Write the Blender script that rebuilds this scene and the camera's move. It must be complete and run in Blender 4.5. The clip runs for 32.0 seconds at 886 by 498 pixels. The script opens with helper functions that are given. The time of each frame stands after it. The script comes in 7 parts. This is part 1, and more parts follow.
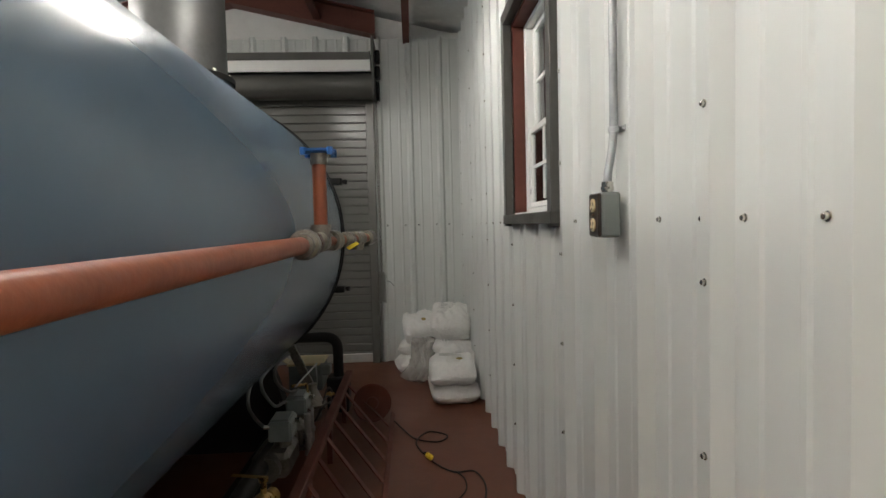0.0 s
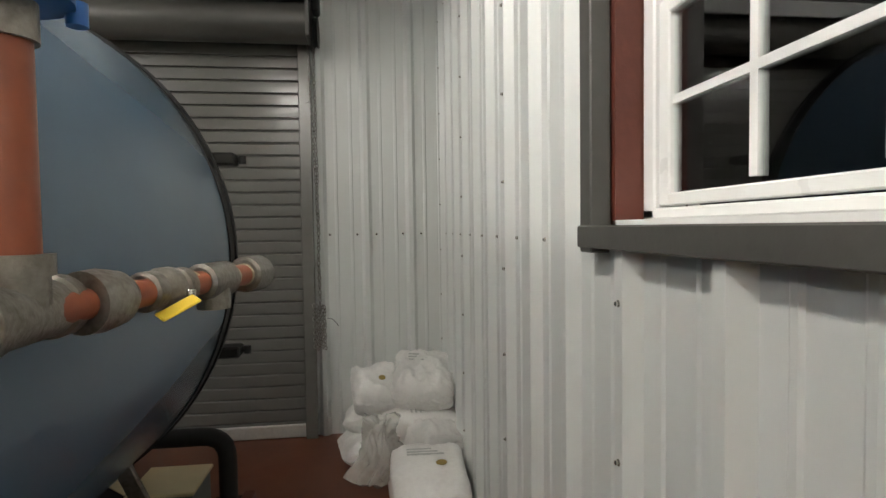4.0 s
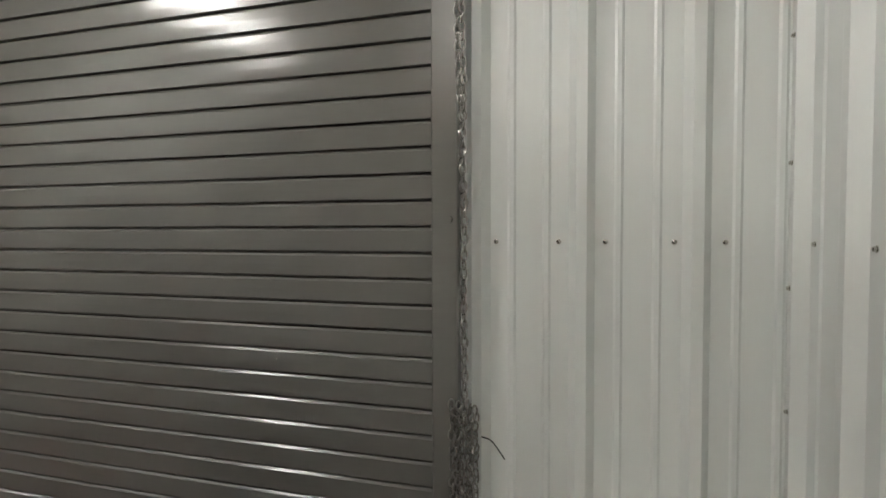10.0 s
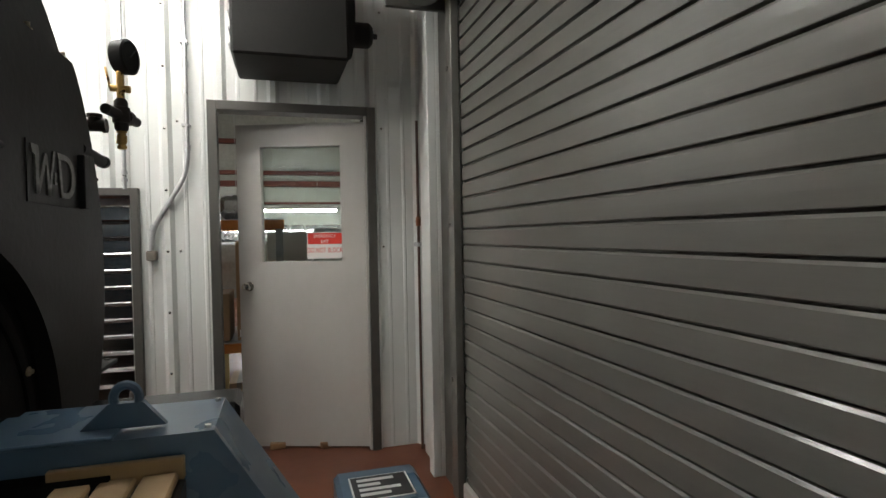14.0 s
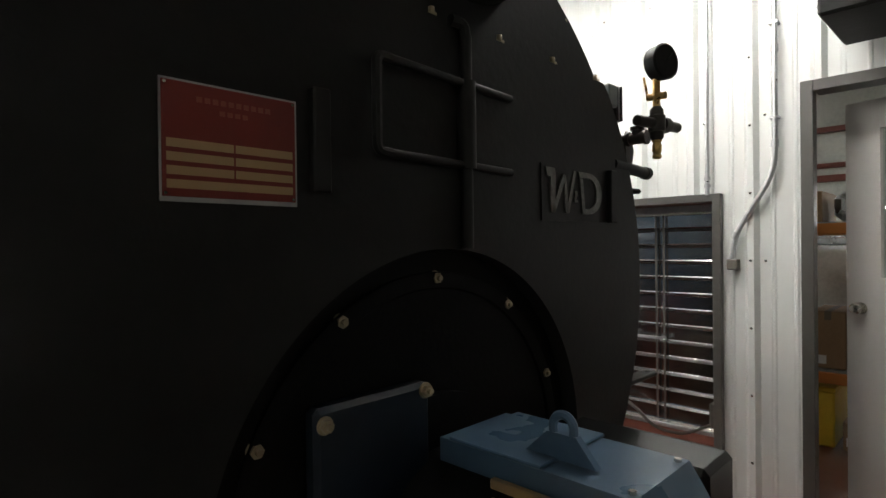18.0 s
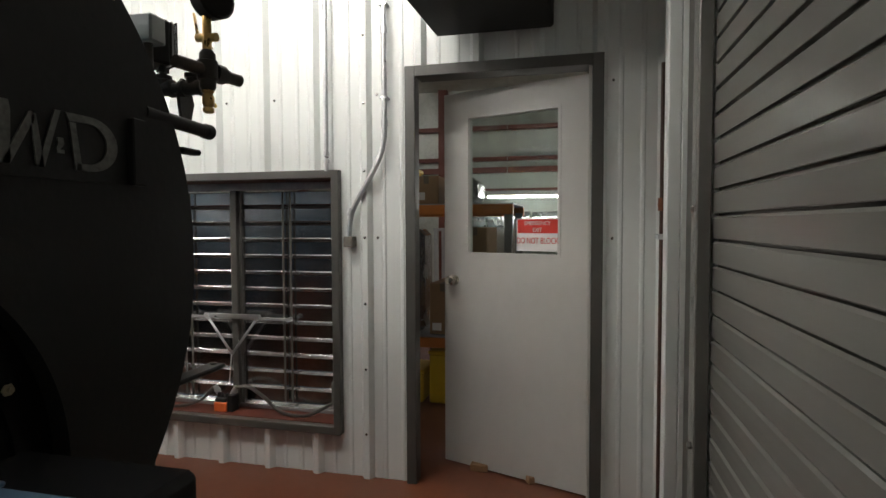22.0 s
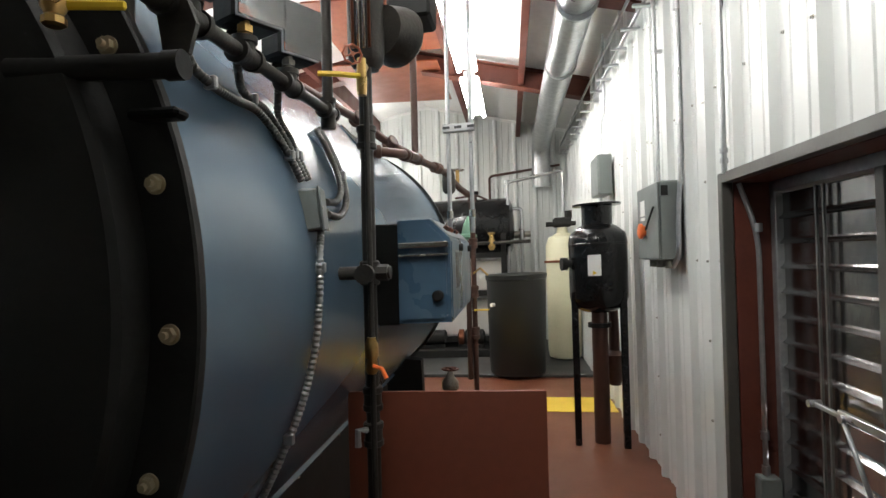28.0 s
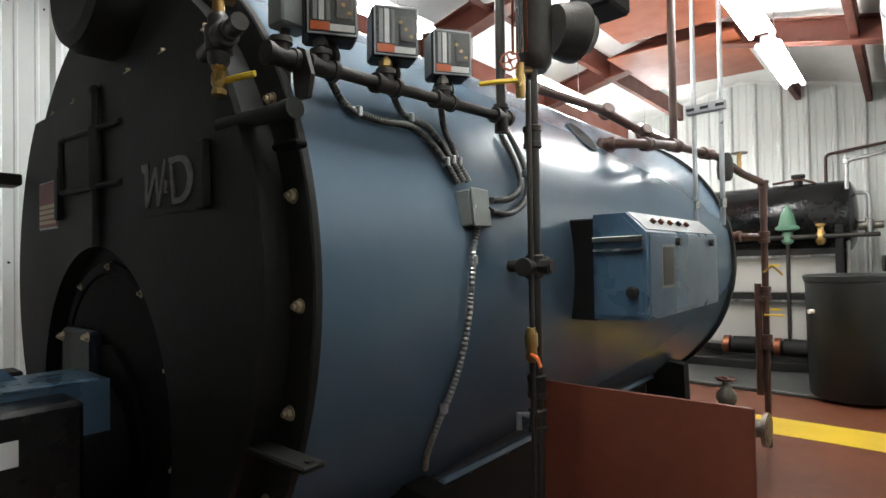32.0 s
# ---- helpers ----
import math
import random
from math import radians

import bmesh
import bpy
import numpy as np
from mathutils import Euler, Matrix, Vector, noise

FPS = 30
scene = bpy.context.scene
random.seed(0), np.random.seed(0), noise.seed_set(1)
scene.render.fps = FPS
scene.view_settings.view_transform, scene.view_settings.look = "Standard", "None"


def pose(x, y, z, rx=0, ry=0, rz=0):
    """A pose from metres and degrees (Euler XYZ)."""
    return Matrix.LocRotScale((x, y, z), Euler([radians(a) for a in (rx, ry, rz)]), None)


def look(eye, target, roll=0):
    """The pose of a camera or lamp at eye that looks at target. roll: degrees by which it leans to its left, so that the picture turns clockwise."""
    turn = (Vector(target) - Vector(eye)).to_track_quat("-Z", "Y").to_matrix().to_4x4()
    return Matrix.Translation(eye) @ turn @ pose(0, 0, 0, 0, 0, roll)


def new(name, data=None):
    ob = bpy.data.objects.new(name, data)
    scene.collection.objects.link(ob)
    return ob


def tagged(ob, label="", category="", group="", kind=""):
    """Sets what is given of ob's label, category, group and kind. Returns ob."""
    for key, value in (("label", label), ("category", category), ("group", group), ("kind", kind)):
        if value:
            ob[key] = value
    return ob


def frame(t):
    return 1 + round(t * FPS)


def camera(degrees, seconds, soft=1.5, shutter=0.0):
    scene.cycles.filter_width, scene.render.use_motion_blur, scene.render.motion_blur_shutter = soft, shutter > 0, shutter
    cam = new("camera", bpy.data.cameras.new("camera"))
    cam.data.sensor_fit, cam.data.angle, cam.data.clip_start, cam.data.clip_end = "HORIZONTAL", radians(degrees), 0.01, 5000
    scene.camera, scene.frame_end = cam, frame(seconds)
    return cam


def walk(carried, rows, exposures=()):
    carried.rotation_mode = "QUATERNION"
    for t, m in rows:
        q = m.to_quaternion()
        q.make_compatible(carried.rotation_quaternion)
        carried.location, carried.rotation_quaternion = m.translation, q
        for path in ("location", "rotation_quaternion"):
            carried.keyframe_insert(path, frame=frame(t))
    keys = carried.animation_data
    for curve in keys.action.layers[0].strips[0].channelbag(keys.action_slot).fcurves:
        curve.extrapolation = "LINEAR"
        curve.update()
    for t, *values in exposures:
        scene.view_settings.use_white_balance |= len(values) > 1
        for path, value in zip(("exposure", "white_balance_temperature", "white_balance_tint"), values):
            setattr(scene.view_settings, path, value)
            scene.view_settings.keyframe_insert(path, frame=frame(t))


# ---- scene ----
cam = camera(77.6, 32.0)
PATH = [
    (0, (0.111, 1.228, 1.385), (0.22, 3.223, 1.294), -1.4),
    (0.5, (0.171, 1.461, 1.397), (0.229, 3.459, 1.325), -1.7),
    (1, (0.19, 1.646, 1.394), (0.29, 3.642, 1.328), -1.2),
    (1.5, (0.157, 1.901, 1.417), (0.34, 3.891, 1.326), -0.5),
    (2, (0.145, 2.092, 1.411), (0.407, 4.074, 1.332), -0.9),
    (2.5, (0.178, 2.326, 1.412), (0.349, 4.317, 1.312), -1.4),
    (3, (0.204, 2.538, 1.416), (0.299, 4.535, 1.341), -1.4),
    (3.5, (0.191, 2.764, 1.41), (0.345, 4.756, 1.323), -1.0),
    (4, (0.154, 2.989, 1.422), (0.405, 4.972, 1.344), -0.8),
    (4.5, (0.166, 3.158, 1.402), (0.468, 5.134, 1.338), -1.4),
    (6.5, (0.251, 3.854, 1.403), (0.509, 5.836, 1.32), -0.1),
    (7, (0.231, 4.1, 1.421), (0.495, 6.081, 1.332), 0.0),
    (7.5, (0.229, 4.228, 1.407), (0.534, 6.204, 1.354), -0.4),
    (8, (0.229, 4.408, 1.394), (0.33, 6.404, 1.316), -0.5),
    (8.5, (0.255, 4.65, 1.411), (0.271, 6.648, 1.329), -0.7),
    (9, (0.253, 4.796, 1.409), (0.105, 6.79, 1.356), -0.6),
    (9.5, (0.23, 4.985, 1.399), (-0.05, 6.964, 1.33), -0.3),
    (10, (0.181, 5.191, 1.423), (-0.387, 7.108, 1.348), -0.2),
    (10.5, (0.174, 5.303, 1.408), (-0.677, 7.113, 1.375), -0.4),
    (11, (0.083, 5.327, 1.386), (-0.803, 7.12, 1.387), -0.1),
    (11.5, (0.045, 5.383, 1.363), (-1.018, 7.077, 1.369), -0.2),
    (12, (0.014, 5.523, 1.392), (-1.325, 7.008, 1.34), -1.0),
    (12.5, (0.007, 5.678, 1.418), (-1.54, 6.944, 1.348), -1.5),
    (13, (-0.033, 5.781, 1.406), (-1.746, 6.812, 1.358), -1.3),
    (13.5, (-0.094, 5.841, 1.395), (-1.928, 6.638, 1.346), -1.1),
    (15.5, (-0.442, 6.141, 1.418), (-2.43, 5.92, 1.388), -1.3),
    (16, (-0.512, 6.232, 1.41), (-2.439, 5.697, 1.388), -1.4),
    (16.5, (-0.546, 6.259, 1.417), (-2.365, 5.428, 1.401), -0.7),
    (17, (-0.549, 6.239, 1.416), (-2.246, 5.18, 1.399), -0.3),
    (17.5, (-0.524, 6.191, 1.43), (-2.11, 4.973, 1.414), -0.2),
    (18, (-0.488, 6.154, 1.433), (-1.914, 4.751, 1.419), -0.7),
    (18.5, (-0.475, 6.151, 1.429), (-1.819, 4.67, 1.416), -1.2),
    (19, (-0.499, 6.178, 1.426), (-1.923, 4.774, 1.403), -1.5),
    (19.5, (-0.54, 6.229, 1.428), (-2.135, 5.023, 1.398), -1.4),
    (20, (-0.573, 6.278, 1.426), (-2.28, 5.238, 1.391), -1.0),
    (20.5, (-0.598, 6.336, 1.418), (-2.396, 5.462, 1.382), -0.8),
    (21, (-0.62, 6.398, 1.404), (-2.497, 5.709, 1.364), -0.8),
    (21.5, (-0.713, 6.416, 1.391), (-2.635, 5.869, 1.327), -0.7),
    (22, (-0.925, 6.365, 1.398), (-2.869, 5.903, 1.311), -0.2),
    (22.5, (-1.111, 6.315, 1.399), (-3.069, 5.909, 1.332), -0.6),
    (23, (-1.324, 6.345, 1.394), (-3.266, 5.87, 1.341), -1.5),
    (23.5, (-1.543, 6.357, 1.383), (-3.48, 5.859, 1.356), -1.2),
    (24, (-1.742, 6.316, 1.379), (-3.615, 5.614, 1.355), -0.3),
    (24.5, (-1.934, 6.219, 1.384), (-3.69, 5.262, 1.363), 0.1),
    (25, (-2.047, 6.162, 1.386), (-3.638, 4.951, 1.377), -0.1),
    (25.5, (-2.197, 6.155, 1.394), (-3.462, 4.606, 1.387), -1.0),
    (27.5, (-2.737, 6.07, 1.384), (-2.829, 4.072, 1.386), -1.0),
    (28, (-2.836, 6.059, 1.387), (-2.594, 4.074, 1.411), -1.5),
    (28.5, (-2.974, 6.103, 1.389), (-2.445, 4.175, 1.424), -1.3),
    (29, (-3.086, 6.155, 1.383), (-2.377, 4.285, 1.409), -0.8),
    (29.5, (-3.165, 6.142, 1.367), (-2.5, 4.255, 1.359), -0.8),
    (30, (-3.218, 6.058, 1.349), (-2.445, 4.214, 1.327), -1.2),
    (30.5, (-3.25, 5.991, 1.36), (-2.248, 4.26, 1.358), -0.9),
    (31, (-3.265, 5.968, 1.373), (-2.143, 4.312, 1.394), -1.0),
    (31.5, (-3.29, 5.956, 1.373), (-2.155, 4.309, 1.402), -1.1),
    (32, (-3.29, 5.959, 1.374), (-2.008, 4.425, 1.404), -0.9),
]
EXPOSURES = [(0.0, 0.18, 6450, 10), (3.0, 0.55, 6500, 10), (7.0, 0.6, 6500, 10), (9.0, 0.92, 6500, 10), (11.0, 0.88, 6450, 10), (13.0, 0.62, 6450, 10), (16.0, 0.62, 6400, 10), (19.0, 0.76, 6400, 10), (23.0, 0.38, 6450, 10), (25.0, 0.38, 6450, 10), (28.0, 0.48, 6250, 9), (32.0, 0.7, 6100, 8)]
walk(cam, [(t, look(eye, target, roll)) for t, eye, target, roll in PATH], EXPOSURES)

# ---- light ----
world = bpy.data.worlds.new("night")
world.use_nodes = True
scene.world = world
wbg = world.node_tree.nodes["Background"]
wbg.inputs["Color"].default_value = (0.012, 0.014, 0.02, 1)
wbg.inputs["Strength"].default_value = 0.3


# ---- materials ----
def mat(name, base, rough=0.5, metal=0.0, second=None, scale=6.0, amount=0.25, fine=60.0, bump=0.0, bump_scale=80.0, rough_var=0.1, coat=0.0, stretch=None, spec=None):
    """Two scales of noise vary colour and roughness; a third gives relief."""
    m = bpy.data.materials.new(name)
    m.use_nodes = True
    nt = m.node_tree
    b = nt.nodes["Principled BSDF"]
    tc = nt.nodes.new("ShaderNodeTexCoord")
    src = tc.outputs["Object"]
    if stretch:
        mp = nt.nodes.new("ShaderNodeMapping")
        mp.inputs["Scale"].default_value = stretch
        nt.links.new(src, mp.inputs["Vector"])
        src = mp.outputs["Vector"]
    if second is None:
        second = tuple(c * 0.72 for c in base)
    n1 = nt.nodes.new("ShaderNodeTexNoise")
    n1.inputs["Scale"].default_value, n1.inputs["Detail"].default_value = scale, 4
    n2 = nt.nodes.new("ShaderNodeTexNoise")
    n2.inputs["Scale"].default_value, n2.inputs["Detail"].default_value = fine, 3
    for n in (n1, n2):
        nt.links.new(src, n.inputs["Vector"])
    mul = nt.nodes.new("ShaderNodeMath")
    mul.operation = "MULTIPLY"
    nt.links.new(n1.outputs["Fac"], mul.inputs[0])
    nt.links.new(n2.outputs["Fac"], mul.inputs[1])
    rg = nt.nodes.new("ShaderNodeMapRange")
    rg.inputs["From Min"].default_value, rg.inputs["From Max"].default_value = 0.04, 0.52
    rg.inputs["To Min"].default_value, rg.inputs["To Max"].default_value = 0.0, min(1.0, amount * 2)
    nt.links.new(mul.outputs[0], rg.inputs["Value"])
    mx = nt.nodes.new("ShaderNodeMix")
    mx.data_type = "RGBA"
    mx.inputs["A"].default_value, mx.inputs["B"].default_value = (*base, 1), (*second, 1)
    nt.links.new(rg.outputs["Result"], mx.inputs["Factor"])
    nt.links.new(mx.outputs["Result"], b.inputs["Base Color"])
    rr = nt.nodes.new("ShaderNodeMapRange")
    rr.inputs["From Min"].default_value, rr.inputs["From Max"].default_value = 0.15, 0.85
    rr.inputs["To Min"].default_value, rr.inputs["To Max"].default_value = max(0.02, rough - rough_var), min(1, rough + rough_var)
    nt.links.new(n1.outputs["Fac"], rr.inputs["Value"])
    nt.links.new(rr.outputs["Result"], b.inputs["Roughness"])
    b.inputs["Metallic"].default_value = metal
    b.inputs["Coat Weight"].default_value = coat
    if spec is not None:
        b.inputs["Specular IOR Level"].default_value = spec
    if bump:
        n3 = nt.nodes.new("ShaderNodeTexNoise")
        n3.inputs["Scale"].default_value, n3.inputs["Detail"].default_value = bump_scale, 4
        nt.links.new(src, n3.inputs["Vector"])
        bp = nt.nodes.new("ShaderNodeBump")
        bp.inputs["Strength"].default_value, bp.inputs["Distance"].default_value = bump, 0.01
        nt.links.new(n3.outputs["Fac"], bp.inputs["Height"])
        nt.links.new(bp.outputs["Normal"], b.inputs["Normal"])
    return m


def glow(name, colour, strength):
    m = bpy.data.materials.new(name)
    m.use_nodes = True
    b = m.node_tree.nodes["Principled BSDF"]
    b.inputs["Base Color"].default_value = (0.9, 0.9, 0.9, 1)
    b.inputs["Emission Color"].default_value = (*colour, 1)
    b.inputs["Emission Strength"].default_value = strength
    return m


def glass_mat(name, tint=(0.9, 0.95, 0.93), rough=0.02, ior=1.5):
    """Thin pane: mostly clear, with a true mirror's gloss by Fresnel."""
    m = bpy.data.materials.new(name)
    m.use_nodes = True
    nt = m.node_tree
    out = nt.nodes["Material Output"]
    tr = nt.nodes.new("ShaderNodeBsdfTransparent")
    tr.inputs["Color"].default_value = (*tint, 1)
    gl = nt.nodes.new("ShaderNodeBsdfGlossy")
    gl.inputs["Roughness"].default_value = rough
    fr = nt.nodes.new("ShaderNodeFresnel")
    fr.inputs["IOR"].default_value = ior
    ms = nt.nodes.new("ShaderNodeMixShader")
    nt.links.new(fr.outputs[0], ms.inputs[0])
    nt.links.new(tr.outputs[0], ms.inputs[1])
    nt.links.new(gl.outputs[0], ms.inputs[2])
    nt.links.new(ms.outputs[0], out.inputs["Surface"])
    return m


M_WALL = mat("white_panel_paint", (0.70, 0.72, 0.70), 0.34, 0, (0.60, 0.61, 0.58), 1.3, 0.22, 9.0, 0.05, 30, 0.06, stretch=(1, 1, 0.25))
M_LINER = mat("white_foil_insulation", (0.84, 0.84, 0.82), 0.45, 0, (0.62, 0.62, 0.60), 2.0, 0.3, 14, 0.5, 6, 0.1)
M_REDSTEEL = mat("red_oxide_steel", (0.125, 0.030, 0.016), 0.55, 0, (0.075, 0.018, 0.010), 5, 0.4, 40, 0.1, 60)
M_FLOOR = mat("red_oxide_floor_paint", (0.150, 0.048, 0.023), 0.42, 0, (0.102, 0.034, 0.017), 1.6, 0.45, 22, 0.12, 90, 0.14)
M_TRIM = mat("bronze_grey_trim", (0.085, 0.082, 0.074), 0.42, 0.1, (0.065, 0.062, 0.056), 6, 0.3, 50, 0.04, 60)
M_SLAT = mat("grey_shutter_enamel", (0.168, 0.164, 0.150), 0.19, 0.0, (0.152, 0.148, 0.136), 3, 0.3, 40, 0.02, 40, 0.02, stretch=(0.3, 1, 4))
M_BLADE = mat("bright_louvre_blade", (0.40, 0.40, 0.40), 0.20, 1.0, (0.28, 0.28, 0.28), 9, 0.5, 30, 0.03, 20, 0.07)
M_GALV = mat("galvanised_steel", (0.55, 0.56, 0.56), 0.34, 0.9, (0.38, 0.39, 0.40), 16, 0.5, 60, 0.05, 60, 0.12)
M_DULLGALV = mat("dull_galvanised_steel", (0.42, 0.43, 0.43), 0.5, 0.8, (0.30, 0.31, 0.32), 18, 0.5, 70, 0.06, 60, 0.12)
M_BLUE = mat("blue_grey_boiler_enamel", (0.088, 0.134, 0.184), 0.24, 0.0, (0.076, 0.114, 0.156), 1.4, 0.25, 7, 0.05, 2.2, 0.03)
M_BLUE2 = mat("blue_enamel_dark", (0.075, 0.135, 0.205), 0.30, 0.0, (0.06, 0.105, 0.16), 5, 0.35, 30, 0.03, 40)
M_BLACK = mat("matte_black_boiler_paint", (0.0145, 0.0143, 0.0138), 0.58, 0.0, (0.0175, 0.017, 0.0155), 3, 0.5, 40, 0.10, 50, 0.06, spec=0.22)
M_BLACKGLOSS = mat("gloss_black_paint", (0.007, 0.007, 0.0075), 0.20, 0.0, (0.012, 0.012, 0.012), 4, 0.4, 30, 0.05, 30, 0.05, spec=0.32)
M_REDPLATE = mat("red_oxide_guard_paint", (0.20, 0.056, 0.030), 0.50, 0.0, (0.15, 0.042, 0.024), 3, 0.4, 30, 0.06, 60, 0.08)
M_ALU = mat("worn_bright_aluminium", (0.66, 0.65, 0.61), 0.42, 0.35, (0.50, 0.49, 0.45), 8, 0.4, 60, 0.04, 60, 0.1)
M_THREAD = mat("bare_sealed_thread", (0.55, 0.47, 0.32), 0.45, 0.5, (0.36, 0.30, 0.20), 40, 0.5, 120, 0.2, 200)
M_IRON = mat("black_iron_pipe", (0.030, 0.029, 0.027), 0.45, 0.4, (0.05, 0.042, 0.034), 14, 0.5, 70, 0.15, 90, 0.12)
M_CASTIRON = mat("grey_malleable_iron", (0.30, 0.285, 0.25), 0.42, 0.75, (0.13, 0.105, 0.08), 18, 0.5, 80, 0.25, 120, 0.12)
M_REDPIPE = mat("red_oxide_pipe_paint", (0.29, 0.072, 0.025), 0.42, 0.0, (0.16, 0.045, 0.022), 6, 0.4, 40, 0.08, 60)
M_BROWNPIPE = mat("brown_primer_pipe", (0.080, 0.032, 0.020), 0.5, 0.0, (0.050, 0.022, 0.015), 9, 0.4, 50, 0.08, 60)
M_BRASS = mat("brass", (0.58, 0.38, 0.14), 0.30, 0.95, (0.40, 0.26, 0.10), 20, 0.5, 80, 0.05, 60)
M_COPPER = mat("copper", (0.30, 0.115, 0.06), 0.36, 0.9, (0.16, 0.06, 0.035), 14, 0.5, 60, 0.04, 60)
M_GREYBOX = mat("grey_enamel_box", (0.19, 0.21, 0.20), 0.42, 0.0, (0.155, 0.17, 0.165), 6, 0.3, 50, 0.05, 90)
M_DOOR = mat("grey_door_paint", (0.54, 0.53, 0.50), 0.40, 0.0, (0.48, 0.47, 0.44), 1.8, 0.35, 16, 0.04, 50, stretch=(1, 1, 0.5))
M_WHITEVINYL = mat("white_vinyl", (0.78, 0.78, 0.76), 0.32, 0.0, (0.70, 0.70, 0.67), 6, 0.2, 40)
M_BAG = mat("white_woven_bag", (0.83, 0.82, 0.79), 0.38, 0.0, (0.60, 0.58, 0.56), 5, 0.3, 45, 0.5, 28, 0.10)
M_CLEAR = glass_mat("clear_plastic", (0.86, 0.86, 0.85), 0.12)
M_GLASS = glass_mat("window_glass", (0.90, 0.94, 0.92), 0.01, 1.5)
M_DOUBLEGLASS = glass_mat("double_window_glass", (0.85, 0.90, 0.88), 0.01, 2.1)
M_YELLOW = mat("yellow_floor_paint", (0.72, 0.50, 0.035), 0.38, 0.0, (0.55, 0.38, 0.04), 4, 0.3, 30, 0.08, 60)
M_YELPLASTIC = mat("yellow_plastic", (0.75, 0.52, 0.03), 0.38, 0.0, (0.6, 0.42, 0.03), 10, 0.2, 50)
M_ORANGE = mat("orange_plastic", (0.80, 0.16, 0.03), 0.38, 0.0, (0.62, 0.12, 0.03), 10, 0.2, 50)
M_GREEN = mat("green_valve_paint", (0.13, 0.27, 0.18), 0.45, 0.0, (0.09, 0.19, 0.13), 12, 0.3, 50)
M_BLUEPAINT = mat("bright_blue_paint", (0.03, 0.14, 0.42), 0.40, 0.0, (0.02, 0.09, 0.28), 14, 0.3, 50)
M_RUBBER = mat("black_rubber", (0.018, 0.018, 0.018), 0.6, 0.0, (0.03, 0.028, 0.026), 12, 0.3, 50, 0.1, 60)
M_PLASTICBLK = mat("dark_grey_plastic_tank", (0.0066, 0.0078, 0.0066), 0.45, 0.0, (0.0102, 0.0108, 0.0096), 4, 0.4, 30, 0.12, 60)
M_CREAM = mat("cream_fibreglass_tank", (0.62, 0.60, 0.42), 0.35, 0.0, (0.52, 0.50, 0.34), 6, 0.3, 40, 0.05, 50)
M_PAPER = mat("white_paper_label", (0.80, 0.80, 0.78), 0.55, 0.0, (0.72, 0.72, 0.70), 8, 0.2, 40)
M_SIGNRED = mat("sign_red", (0.66, 0.035, 0.02), 0.45, 0.0, (0.55, 0.03, 0.02), 8, 0.2, 40)
M_INK = mat("dark_print", (0.02, 0.02, 0.022), 0.5, 0.0, (0.03, 0.03, 0.03), 20, 0.2, 50)
M_PLATERED = mat("nameplate_red", (0.17, 0.018, 0.010), 0.45, 0.0, (0.16, 0.016, 0.01), 12, 0.3, 50)
M_FADEDRED = mat("faded_nameplate_print", (0.26, 0.08, 0.05), 0.5, 0.0, (0.20, 0.05, 0.03), 14, 0.4, 60)
M_PLATECREAM = mat("nameplate_cream", (0.42, 0.29, 0.15), 0.42, 0.2, (0.40, 0.28, 0.14), 12, 0.3, 50)
M_STUD = mat("yellow_zinc_stud", (0.50, 0.42, 0.28), 0.42, 0.35, (0.34, 0.28, 0.17), 40, 0.4, 90)
M_CHROME = mat("zinc_plated_steel", (0.66, 0.65, 0.60), 0.24, 1.0, (0.48, 0.46, 0.40), 20, 0.4, 80)
M_IVORY = mat("ivory_plastic", (0.72, 0.60, 0.36), 0.35, 0.0, (0.66, 0.55, 0.32), 10, 0.2, 40)
M_BROWNPLATE = mat("brown_steel_plate", (0.055, 0.040, 0.034), 0.35, 0.4, (0.035, 0.027, 0.024), 10, 0.4, 50)
M_TUBE = glow("fluorescent_tube", (1.0, 0.965, 0.90), 54.0)
# east row turned down to balance brightness against the west row
M_TUBE_EAST = glow("east_fluorescent_tube", (1.0, 0.955, 0.88), 47.0)
M_FIXT = mat("white_fixture_enamel", (0.75, 0.75, 0.73), 0.4, 0.0, (0.66, 0.66, 0.64), 5, 0.2, 40)
M_PAD = mat("grey_black_pad_paint", (0.040, 0.042, 0.040), 0.55, 0.0, (0.06, 0.06, 0.056), 3, 0.4, 30, 0.12, 60)
M_CARDBOARD = mat("cardboard", (0.34, 0.22, 0.12), 0.7, 0.0, (0.26, 0.17, 0.09), 8, 0.3, 40, 0.05, 40)
M_RACKORANGE = mat("orange_rack_enamel", (0.62, 0.22, 0.04), 0.42, 0.0, (0.48, 0.17, 0.03), 8, 0.3, 40)
M_WOOD = mat("pallet_wood", (0.34, 0.20, 0.10), 0.7, 0.0, (0.22, 0.12, 0.06), 6, 0.5, 50, 0.2, 60, stretch=(1, 6, 6))
M_FOIL = mat("foil_wrap", (0.55, 0.56, 0.55), 0.25, 0.8, (0.30, 0.31, 0.30), 6, 0.5, 25, 0.8, 12)
M_MARK = mat("worn_aluminium", (0.17, 0.17, 0.155), 0.5, 0.5, (0.06, 0.06, 0.055), 30, 0.6, 90, 0.1, 80)
M_TAPE = mat("beige_pipe_tape", (0.17, 0.14, 0.10), 0.6, 0.0, (0.15, 0.122, 0.085), 6, 0.4, 30, 0.3, 40)
# burner blue taken down so the side casing's shade is in its colour
M_BLUE_SHADED = mat("shaded_blue_casing", (0.011, 0.018, 0.028), 0.45, 0.0, (0.008, 0.013, 0.02), 5, 0.4, 30, 0.05, 40, spec=0.3)
